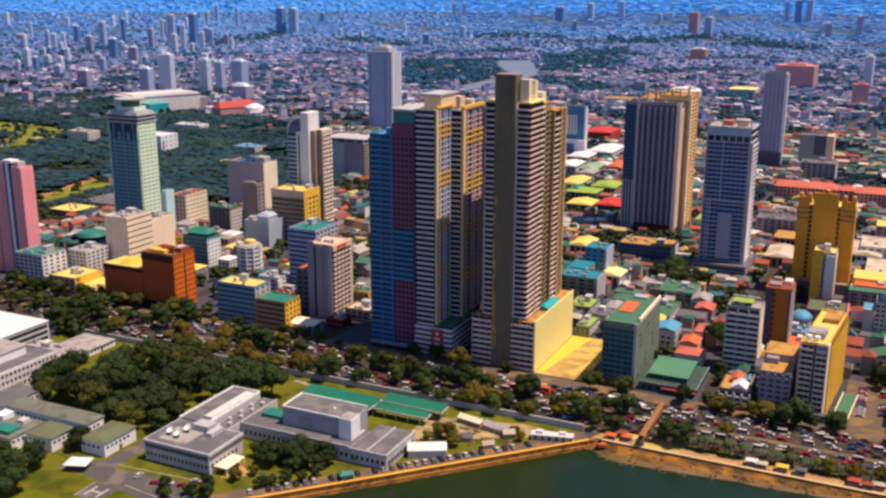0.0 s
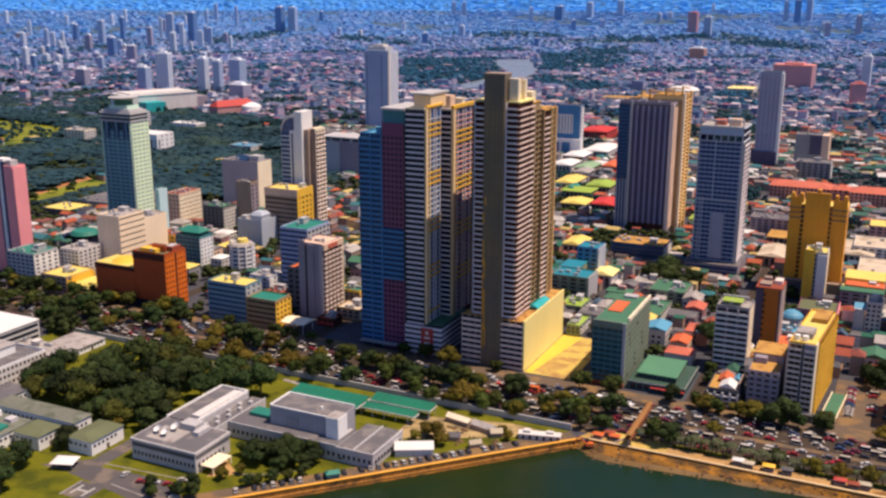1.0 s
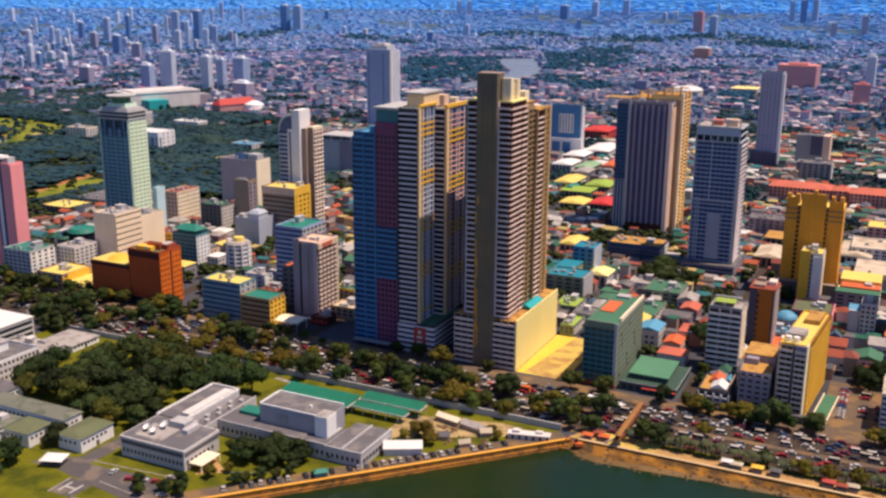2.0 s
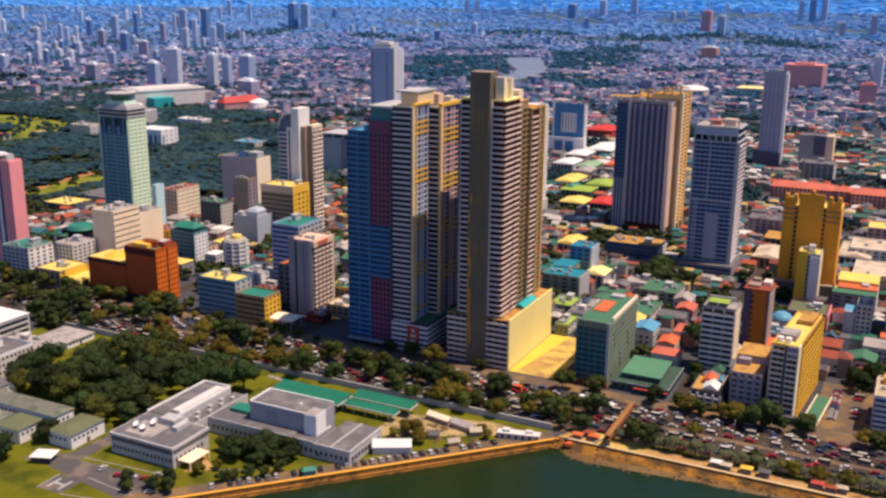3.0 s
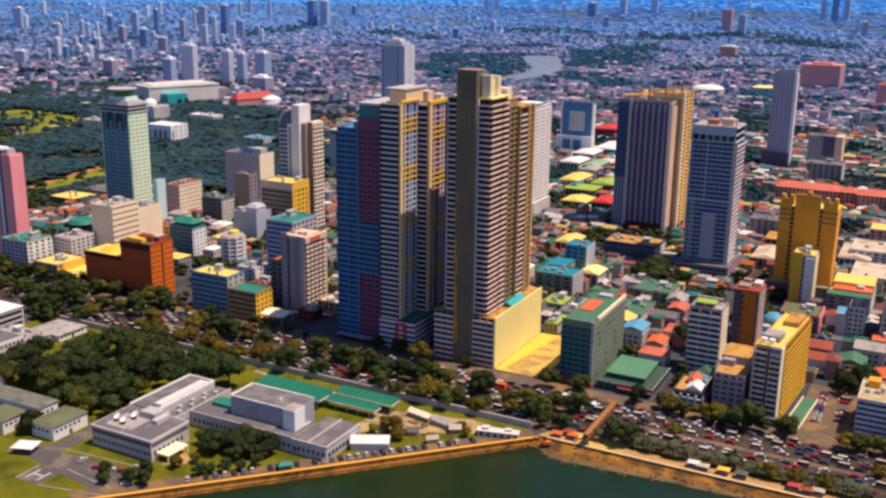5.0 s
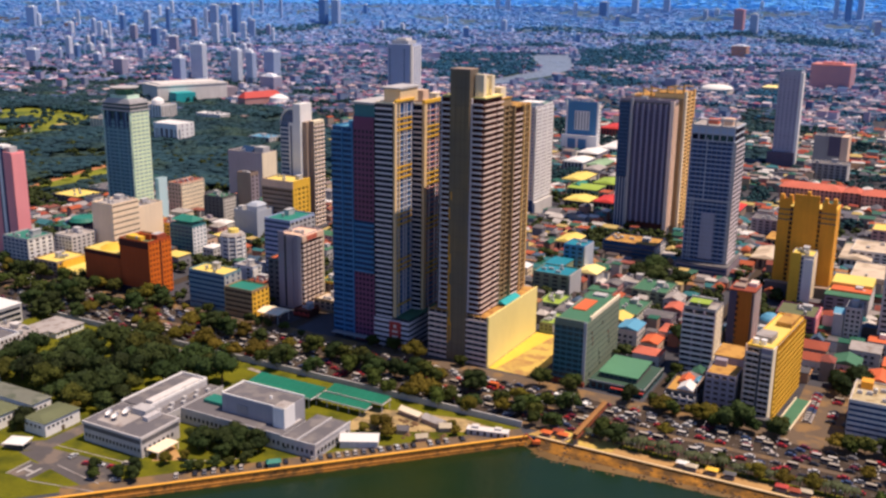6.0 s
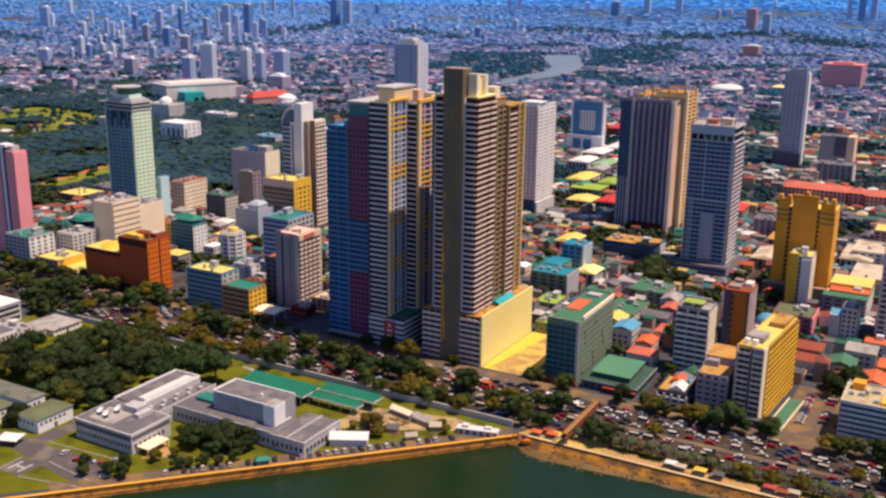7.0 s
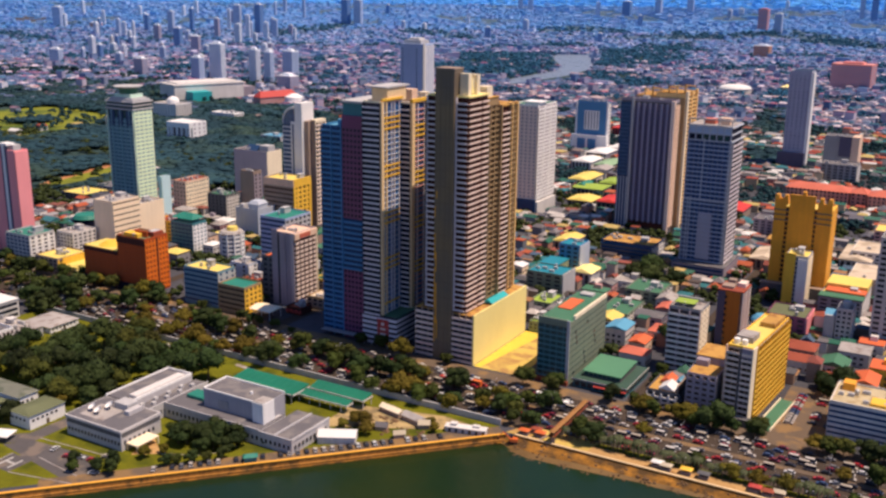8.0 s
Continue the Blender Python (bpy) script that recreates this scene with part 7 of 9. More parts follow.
WOODS = [[(-1045, 2900), (-800, 2270), (-660, 2480), (-880, 3350)], [(-1421, 1179), (-1500, 1240), (-1480, 1330), (-1400, 1400), (-1340, 1390), (-1330, 1330)],
         [(-350, 1995), (-274, 1921), (-176, 1331), (-133, 1009), (-200, 1200), (-290, 1623)],
         [(-1700, 800), (-1000, 600), (-740, 560), (-520, 760), (-500, 830), (-800, 1200), (-1000, 1250), (-1400, 1330)],
         [(-1313, 2513), (-938, 1800), (-850, 1880), (-870, 2180), (-930, 2330), (-1085, 2700)],
         [(-765, 2045), (-620, 1880), (-540, 1960), (-690, 2180)], [(-760, 3600), (-690, 3800), (-380, 3600), (-420, 3430)], [(-1180, 3250), (-1120, 3400), (-820, 3560), (-800, 3440)]]
RIVERBOX = [(-1058, 2572), (-926, 2323), (-861, 2163), (-851, 1872), (-805, 1800), (-785, 2050), (-817, 2278), (-880, 2440), (-990, 2725), (-1081, 2665)]


def inside(poly, x, y):
    hit = False
    for (xa, ya), (xb, yb) in zip(poly, poly[1:] + poly[:1]):
        if (ya > y) != (yb > y) and x < (xb - xa) * (y - ya) / (yb - ya) + xa:
            hit = not hit
    return hit


LAWNS = [[(-1000, 790), (-955, 880), (-1060, 1020), (-1215, 1050), (-1250, 960), (-1130, 850)], [(-764, 764), (-752, 690), (-734, 622), (-700, 622), (-695, 720), (-712, 764)]]


def in_woods(x, y):
    return any(inside(p, x, y) for p in WOODS)


def by_river(x, y, reach=0.0):
    """On the water or, with a reach, on the strip before it, kept clear to fit the camera's view."""
    return any(inside(RIVERBOX, x * k, y * k) for k in (1.0, 1 + reach / 2, 1 + reach))


def green_belt(x, y):
    """Long belts of gardens and tree-lined creeks through the inland districts."""
    r, a = math.hypot(x, y), math.atan2(-x, y)
    if not 1250 < r < 4300:
        return False
    return math.sin(r * 0.0135 + 2.2 * math.sin(a * 9.0) + 1.3 * math.sin(a * 31.0)) * math.sin(a * 24.0 + r * 0.0021 + 0.8) > (0.50 if r < 3000 else 0.42)


def low_house(x, y, w, d, h, kind, wm, rm):
    """A low town house: walls, storeys of windows and a pitched, hipped or flat roof."""
    words = {"gable": "pitched", "hip": "hipped", "flat": "flat"}[kind]
    r = thing("town_house", "%s town house with a %s %s" % (wm.name.replace("_", " "), words, rm.name.replace("_", " ")), "house", x, y, group="low town houses")
    TAKEN.append((x - w, y, x, y + d))
    part("wall", Geo().box(-w, 0, 0, 0, d, h), wm, r)
    fl = max(1, int(h / 3.1))
    g, gs = Geo(), Geo()
    for k in range(fl):
        z = 1.0 + k * 3.0
        for i in range(max(1, int(w / 3.2))):
            g.box(-w + 0.8 + i * 3.2, -0.1, z, -w + 2.5 + i * 3.2, 0, z + 1.4)
        for i in range(max(1, int(d / 3.6))):
            gs.box(0, 0.9 + i * 3.6, z, 0.1, 2.6 + i * 3.6, z + 1.4)
    g.add(gs.v, gs.f)
    part("glazing", g, GLASS, r, kind="stuff")
    if kind == "flat":
        part("roof", Geo().box(-w - 0.2, -0.2, h, 0.2, d + 0.2, h + 0.35), rm, r)
        if w > 9:
            part("stair_housing", Geo().box(-w * 0.6, d * 0.5, h + 0.35, -w * 0.3, d * 0.8, h + 2.9), wm, r)
    else:
        part("roof", Geo().gable(-w, 0, 0, d, h, rc.uniform(1.2, 2.6), "x" if w > d else "y", 0.5, 0.75 if kind == "hip" else 0.0), rm, r)


# bigger halls and blocks in the middle distance
def hall(x, y, w, d, h, wm, rm, label):
    return block("commercial_building", label, x, y, w, d, h, wm, rm, max(2, int(h / 3.2)), dict(bays=max(3, int(w / 5)), wall=wm), dict(bays=max(3, int(d / 5)), wall=OFFWHITE), kit=3, lod=2, backs=False)


hall(-38, 735, 26, 60, 9, TAUPE, PALEROOF, "long market hall with pale roof")
hall(28, 690, 42, 40, 10, OFFWHITE, CREAMROOF, "white warehouse with broad pale roof")
hall(30, 745, 50, 36, 14, OFFWHITE, CREAMROOF, "white low commercial block with ribbon windows")
hall(-60, 800, 40, 22, 16, MAUVE, GREYROOF, "grey office block with ribbon windows")
hall(28, 800, 40, 26, 18, PINK, YELROOF, "pink block with bright ochre roof")
r = hall(4, 616, 24, 40, 16, MAUVE, YELROOF, "mauve shop block with yellow, red and green stepped roofs")
part("front_roof", Geo().box(-24.4, -0.4, 16.9, 0.4, 9, 17.5), GREENROOF, r, "green roof strip")
part("middle_roof", Geo().box(-22, 9.2, 16.9, 0.2, 19, 18.4), ORANGEROOF, r, "orange red roof strip")
part("rear_roof", Geo().box(-23, 19.2, 16.9, 0.2, 40.2, 20.2), YELROOF, r, "yellow rear roof")
r = hall(4, 574, 8, 14, 23, PALEGREY, PALEROOF, "pale grey narrow flats with twin shafts")
part("second_shaft", Geo().box(-14, 0, 0, -8.6, 12, 19), PALEGREY, r)
part("blue_roof", Geo().gable(-14, 2, -8.6, 12, 19, 2, "x", 0.3), BLUEROOF, r)
r = hall(-19, 571, 21, 23, 15, PURPLE, DULLGREEN, "plum shop block with olive roof")
part("side_wall", Geo().box(0.36, 0, 0, 0.9, 23, 15.6), ROSE, r, "rose pink side wall")
r = hall(-36, 548, 14, 12, 8, PALEGREY, BLUEROOF, "low house with sky blue roof")
r = thing("round_pavilion", "round pavilion with a sky blue domed roof", "pavilion", -42, 570)
part("wall", Geo().cyl(0, 0, 0, 9, 5.6, 16), PALEGREY, r)
part("roof", Geo().cyl(0, 0, 9, 10.4, 6.2, 18, 5.4).cyl(0, 0, 10.4, 12, 5.4, 18, 3.4).cyl(0, 0, 12, 12.8, 3.4, 18, 0.4), BLUEROOF, r)
TAKEN.append((-49, 563, -36, 577))
hall(40, 578, 27, 24, 64, PALEGREY, GREYROOF, "tall grey slab of flats")
r = hall(-164, 570, 24, 20, 17, GREENWALL, AZURE, "low block with turquoise roof")
part("rear_wing", Geo().box(-26, 20.2, 0, -13, 42, 16.4), GREENWALL, r)
part("rear_roof", Geo().box(-26.3, 20.0, 16.4, -12.7, 42.3, 16.9), AZURE, r)
part("end_wall", Geo().box(0.36, 0, 0, 0.9, 20, 18), PALEGREY, r)
r = hall(-171, 614, 14, 17, 25, BLUEWALL, AZURE, "small blue office with pale side")
part("side_wall", Geo().box(0.36, 0, 0, 0.9, 17, 25.6), COOLWHITE, r)
hall(-108, 591, 22, 26, 9, GREENWALL, GREENROOF, "long hall with green roofs")
hall(-112, 545, 18, 30, 8, GREENWALL, GREENROOF, "low hall with faded green roof")
hall(-124, 613, 22, 20, 6, OFFWHITE, PALEROOF, "white low shop roofs")
hall(-148, 506, 8, 20, 8, GREENWALL, LIME, "low building with lime roof")
hall(-158, 540, 14, 20, 8, GREENWALL, LIME, "low building with lime roof terrace")
def shed_hall(x, y, w, d, h, wm, rm, label):
    """A broad low hall under one wide pitched roof with eaves."""
    r = thing("market_hall", label, "hall", x, y, group="broad-roofed halls")
    TAKEN.append((x - w, y, x, y + d))
    part("wall", Geo().box(-w, 0, 0, 0, d, h), wm, r)
    part("roof", Geo().gable(-w, 0, 0, d, h, 2.2, "y" if d > w else "x", 1.0, 0.15), rm, r)
    g = Geo()
    for i in range(int(w / 4)):
        g.box(-w + 1 + i * 4, -0.12, 1.2, -w + 3.4 + i * 4, 0, h - 1.4)
    part("glazing", g, GLASS, r, kind="stuff")


for x, y, w, d, h, wm, rm, label in ((-305, 1104, 30, 60, 9, OFFWHITE, CANVAS, "low hall with a broad white roof"), (-320, 1057, 24, 36, 9, MAUVE, CANVAS, "white-roofed market hall among shops"), (-314, 996, 22, 34, 9, OFFWHITE, CANVAS, "white-roofed store with grey walls"), (-286, 966, 16, 24, 8, GREY, PALEROOF, "grey store with a pale roof"), (-291, 992, 18, 38, 8, TAUPE, PALEGREENROOF, "hall with a pale green roof"), (-270, 1015, 16, 42, 8, TAUPE, ORANGEROOF, "hall with an orange red roof"), (-281, 905, 20, 40, 8, CREAM, YELROOF, "cream hall with a bright yellow roof"), (-246, 907, 24, 30, 7, TAUPE, LIME, "low hall with a lime green roof"), (-255, 873, 28, 26, 7, GREENWALL, LIME, "low hall with a lime roof and dark walls"), (-274, 880, 8, 20, 8, TEALWALL, TEALROOF, "small block with a teal roof"), (-242, 815, 22, 24, 8, DARKGREY, YELROOF, "dark-walled hall with a yellow roof"), (-218, 822, 21, 30, 8, DARKGREY, REDROOF, "dark-walled hall with a vivid red roof"), (-345, 1237, 36, 50, 13, RED, REDROOF, "dark red block with a red roof"), (-200, 672, 14, 24, 9, PEACH, YELROOF, "small block with a yellow roof"), (-158, 604, 13, 16, 9, PALEGREY, PALEYELLOW, "grey block with a pale yellow roof"), (-120, 850, 22, 30, 8, TAUPE, REDROOF, "low hall with a red roof"), (-128, 800, 20, 24, 8, CREAM, LIME, "small hall with a lime roof"), (-52, 770, 30, 24, 7, TAUPE, TANROOF, "dusty yard sheds with tan roofs"), (-62, 705, 18, 34, 8, TAUPE, CREAMROOF, "long shed with a cream roof"), (-6, 736, 20, 44, 8, OFFWHITE, CREAMROOF, "white shed with a broad cream roof")):
    shed_hall(x, y, w, d, h, wm, rm, label)
hall(-268, 1962, 50, 60, 12, CREAM, PALEYELLOW, "long hall with a pale yellow roof")
r = thing("arena", "white low-domed arena among the houses", "arena", -388, 1905, rise(-388, 1905))
TAKEN.append((-420, 1880, -356, 1930))
part("wall", Geo().cyl(0, 0, -2, 9, 29, 28), OFFWHITE, r)
part("roof", Geo().cyl(0, 0, 9, 12, 30, 28, 27).cyl(0, 0, 12, 15, 27, 28, 18).cyl(0, 0, 15, 16, 18, 28, 2), CANVAS, r)
hall(-440, 1705, 50, 40, 10, CREAM, TANROOF, "wide tan roofed depot")
hall(-390, 760, 40, 30, 26, MAUVE, GREYROOF, "mauve institutional block with grey roof")
hall(-440, 980, 60, 36, 22, MAUVE, PALEROOF, "pale hospital block with white roof")
r = block("hospital", "pale mauve hospital block with a white roof frame", -506, 878, 46, 30, 38, MAUVE, PALEROOF, 10, None, dict(bays=4, wall=TAUPE), kit=3, lod=2, backs=False)
part("front_wall", Geo().box(-46, -0.5, 0, -24, 0, 38), PALEGREY, r)
part("roof_frame", Geo().box(-47, -1.5, 42, 1, 31, 43.2), PALEGREY, r, "white roof frame")
for x in (-46, -34, -22, -10, -0.6):
    for y in (-1, 29.6):
        part("frame_post", Geo().box(x, y, 38, x + 0.8, y + 0.8, 42), WHITE, r)
r = block("office_building", "tan blank-sided office block with a plum centre", -68, 1120, 34, 24, 42, GREY, GREYROOF, 10, None, None, kit=3, backs=False)
part("centre_wall", Geo().box(-19, -0.8, 22, -7, 0, 43), PURPLEGREY, r, "dark plum panel")
part("end_wall", Geo().box(-7, -0.6, 0, 0.4, 24, 43), PEACH, r)
part("base_wing", Geo().box(-36, -7, 0, -10, -0.9, 14), PALEGREY, r)
hall(-60, 1060, 34, 26, 22, GREY, GREYROOF, "grey block with flat grey roof")
hall(-634, 606, 34, 28, 7, DARKGREY, YELROOF, "low hall with bright yellow roof")
hall(-622, 640, 40, 40, 8, GREY, GREYROOF, "broad grey low hall by the park")
r = block("museum", "white museum with a deep columned portico", -795, 905, 38, 24, 25, WHITE, CANVAS, 4, None, dict(bays=3, wall=WHITE, pane=MAUVE, wf=0.3), kit=0, lod=2, backs=False, category="museum")
# Mauve sheet on the white wall imitates the portico's shade.
part("recess", Geo().box(-31, -0.3, 0, -7, 0, 19), MAUVE, r, "portico shade painted as a mauve sheet")
part("portico", Geo().box(-38, -5, 19, 0, 0, 25.6), WHITE, r)
for x in (-38, -31, -23, -15, -7.5, -2.5):
    part("column", Geo().box(x, -4.8, 0, x + 2.5, -2.6, 19), WHITE, r)
r = hall(-951, 1035, 44, 30, 24, WHITE, PALEROOF, "white domed museum in the park")
part("dome", Geo().cyl(-20, 15, 24, 29, 9, 20, 8.5).cyl(-20, 15, 29, 32, 8.5, 20, 6).cyl(-20, 15, 32, 34, 6, 20, 1), WHITE, r)
hall(-880, 1075, 44, 20, 12, WHITE, CANVAS, "low white museum wing among trees")
hall(-935, 925, 34, 20, 18, CREAM, PALEROOF, "cream old hall in the park")
hall(-708, 965, 32, 24, 8, PALEGREY, BLUEROOF, "low hall with bright blue roof")


for x, y, w, d, h, kind, wm, rm in ((-3, 506, 15, 13, 5, "hip", TAUPE, RUST), (14, 507, 14, 12, 5, "hip", PINK, RUST), (-6, 523, 14, 12, 6, "gable", OFFWHITE, RUST), (10, 522, 13, 14, 7, "gable", OFFWHITE, GREENROOF), (26, 503, 11, 16, 8, "gable", CREAM, ORANGEROOF), (34, 524, 14, 14, 9, "flat", YELLOW, ORANGEROOF), (-8, 538, 16, 14, 7, "hip", TAUPE, RUST), (-118, 512, 13, 12, 7, "gable", CREAM, RUST), (-88, 505, 9, 12, 6, "gable", PEACH, ORANGEROOF), (-82, 488, 14, 11, 6, "hip", OFFWHITE, CORAL)):
    if free(x - w, y, x, y + d, 0.5):
        low_house(x, y, w, d, h, kind, wm, rm)

# houses seen between the towers, singly; nearer ones first
NEARGAPS = []
count = 0
y = 462.0
while y < 700 and count < 80:
    x = -0.92 * y + 40 + rc.uniform(0, 10)
    while x < 0.03 * y + 48:
        w, d = rc.uniform(8, 17), rc.uniform(9, 15.5)
        if free(x - w, y, x, y + d, 1.2) and not in_woods(x, y) and rc.random() < 0.94:
            big = rc.random() < 0.16 and x > -240 and y > 610
            if x < -240 and rc.random() < 0.4:
                x += w + rc.uniform(0.8, 2.6)
                NEARGAPS += [(x - 4, y + 3), (x - 9, y + 6), (x - 6, y + 10)]
                continue
            low_house(x, y, w, d, rc.uniform(11, 19) if big else rc.uniform(4.5, 9.5), "flat" if big else rc.choice(["gable", "hip", "gable", "flat"]), rc.choice(WALLS), rc.choice(PALEROOFS if x < -240 else ROOFS))
            count += 1
            if count >= 80:
                break
        x += w + rc.uniform(0.8, 2.6)
    y += 16.8

# the great sports hall and its neighbours by the park
r = thing("sports_hall", "huge cream hall with a white roof", "hall", -1123, 1205, turn=68)
TAKEN.append((-1200, 1190, -1050, 1340))
TAKEN.append((-1005, 1225, -945, 1330))
part("wall", Geo().box(0, 0, 0, 124, 60, 24), OFFWHITE, r)
part("roof", Geo().box(-1, -1, 24, 125, 61, 26).box(8, 6, 26, 116, 54, 28), OFFWHITE, r)
part("entrance", Geo().box(20, -26, 0, 54, 0, 15), CYAN, r, "turquoise entrance block")
part("side_hall", Geo().box(124, 10, 0, 150, 50, 16), MAUVE, r)
r = thing("red_hall", "long hall with a bright red roof", "hall", -972, 1240, turn=70)
part("wall", Geo().box(0, 0, 0, 70, 22, 12), PINK, r)
part("roof", Geo().gable(0, 0, 70, 22, 12, 9, "x", 1.0, 0.6), RED, r)
part("dome", Geo().cyl(54, -14, 0, 12, 16, 18, 15).cyl(54, -14, 12, 17, 15, 18, 4), WHITE, r, "white domed rotunda")



# ---- the sea of houses beyond, one mesh of walls and one of roofs a ring ----
def sprawl(r0, r1, step, wall, roofm, hmin, hmax, seed, a0=-4.0, a1=56.0, gap=1.0, fill=(0.28, 0.62)):
    rnd = random.Random(seed)
    gw, gr = Geo(), Geo()
    near = [t for t in TAKEN if max(math.hypot(t[0], t[3]), math.hypot(t[2], t[3])) > r0 - 60]
    rr = r0
    while rr < r1:
        na = radians(a1 - a0) * rr / step
        for i in range(int(na)):
            a = radians(a0) + (i + rnd.uniform(0.1, 0.9)) * step / rr
            d = rr + rnd.uniform(-0.4, 0.4) * step
            x, y = -d * math.sin(a), d * math.cos(a)
            if y < 470 or in_woods(x, y) and rnd.random() < (0.985 if d < 1700 and x < -400 else 0.93 if d > 1900 else 0.5):
                continue
            if d > 1700 and by_river(x, y, 0.04) or green_belt(x, y) and rnd.random() < 0.8:
                continue
            if d < 780 and x < -245 and (math.sin(x * 0.05) * math.sin(y * 0.06) > 0.1 or rnd.random() < 0.2):
                if all(x + 3 < p or x - 3 > q or y + 3 < m or y - 3 > n for p, m, q, n in near):
                    NEARGAPS.append((x, y))
                continue
            if math.sin(x * 0.031 + 0.7 * math.sin(y * 0.011)) * math.sin(y * 0.027 + 1.1) > 0.42 and d < 2500:
                if all(x + 3.5 < p or x - 3.5 > q or y + 3.5 < m or y - 3.5 > n for p, m, q, n in near):
                    NEARGAPS.append((x, y))
                continue
            w, e = rnd.uniform(*fill) * step, rnd.uniform(*fill) * step
            if rnd.random() < 0.03 and d > 900:
                w, e = w * rnd.uniform(1.6, 2.8), e * rnd.uniform(1.2, 1.8)
            if any(not (x + w + gap < p or x - w - gap > q or y + e + gap < m or y - e - gap > n) for p, m, q, n in near):
                continue
            h = rnd.uniform(hmin, hmax) * (1.0 if rnd.random() < 0.93 else rnd.uniform(1.4, 2.2 if d < 1300 else 2.8))
            z = rise(x, y)
            t = (0.35 * math.sin(x * 0.004 + 1.0) + 0.3 * math.sin(y * 0.0033)) if d > 1000 else 0.0
            c, s = math.cos(t), math.sin(t)
            q = Geo().box(-w, -e, -3, w, e, h)
            gw.add([(x + c * a1_ - s * b1_, y + s * a1_ + c * b1_, z + c1_) for a1_, b1_, c1_ in q.v], q.f[1:] if d > 1400 else q.f)
            if rnd.random() < 0.6:
                q = Geo().gable(-w, -e, w, e, h, rnd.uniform(1.0, 2.6), "x" if w > e else "y", 0.4, rnd.choice((0.0, 0.7)))
            else:
                q = Geo().box(-w - 0.2, -e - 0.2, h, w + 0.2, e + 0.2, h + 0.5)
            gr.add([(x + c * a1_ - s * b1_, y + s * a1_ + c * b1_, z + c1_) for a1_, b1_, c1_ in q.v], q.f)
        rr += step
    flat("city_houses", gw, wall, "stuff", "dense low houses of the city spread to the hills", "houses")
    flat("city_roofs", gr, roofm, "stuff", "mixed tin and tile roofs of the city", "roofs")


LANE_WALL = palette("lane_house_walls", [(0.40, 0.36, 0.33), (0.30, 0.22, 0.17), (0.22, 0.20, 0.20), (0.55, 0.42, 0.26), (0.68, 0.66, 0.62), (0.36, 0.18, 0.13), (0.16, 0.17, 0.20)])
LANE_ROOF = palette("lane_house_roofs", [(0.27, 0.072, 0.045), (0.144, 0.135, 0.144), (0.216, 0.063, 0.05), (0.027, 0.117, 0.081), (0.522, 0.486, 0.45), (0.09, 0.09, 0.099), (0.306, 0.162, 0.072), (0.036, 0.153, 0.171), (0.252, 0.081, 0.063), (0.198, 0.18, 0.189), (0.378, 0.099, 0.045), (0.09, 0.072, 0.068), (0.45, 0.342, 0.126), (0.072, 0.117, 0.18), (0.045, 0.126, 0.09), (0.306, 0.279, 0.27)])
sprawl(455, 780, 7.5, LANE_WALL, LANE_ROOF, 3.0, 6.2, 9, gap=0.25, fill=(0.34, 0.62))
sprawl(780, 900, 10.0, HOUSE_WALL, HOUSE_ROOF, 3.5, 7.5, 7)
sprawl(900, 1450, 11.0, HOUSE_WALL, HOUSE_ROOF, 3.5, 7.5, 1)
# From here on each ring's colours hold more painted haze.
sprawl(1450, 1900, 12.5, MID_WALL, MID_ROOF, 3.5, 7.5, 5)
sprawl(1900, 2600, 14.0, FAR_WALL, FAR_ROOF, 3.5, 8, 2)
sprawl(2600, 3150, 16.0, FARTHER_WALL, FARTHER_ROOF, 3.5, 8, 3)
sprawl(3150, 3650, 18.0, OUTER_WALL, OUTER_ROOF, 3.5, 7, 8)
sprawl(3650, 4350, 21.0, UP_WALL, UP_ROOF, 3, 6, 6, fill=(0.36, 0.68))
sprawl(4350, 4840, 26.0, HAZE_WALL, HAZE_ROOF, 2.5, 5, 4, fill=(0.4, 0.72))


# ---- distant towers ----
# Panes, white, grey, blue and brown have haze blue mixed into their colours.
DISTANT = {"pane": mat("hazed_window_glass", (0.20, 0.28, 0.44), 0.4, 0.1, 0.1), "white": mat("hazed_white_paint", (0.80, 0.84, 0.90), 0.8, 0.08, 0.1, 0.1), "grey": mat("hazed_grey_paint", (0.47, 0.57, 0.76), 0.8, 0.08, 0.1, 0.1),
           "blue": mat("hazed_blue_glass", (0.08, 0.22, 0.50), 0.4, 0.08, 0.1), "brown": mat("hazed_brown_paint", (0.46, 0.38, 0.45), 0.8, 0.08, 0.1, 0.1),
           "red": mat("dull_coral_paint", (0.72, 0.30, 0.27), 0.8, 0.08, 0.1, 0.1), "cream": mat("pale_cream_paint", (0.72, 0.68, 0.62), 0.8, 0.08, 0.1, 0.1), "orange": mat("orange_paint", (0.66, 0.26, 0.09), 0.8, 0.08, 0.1)}


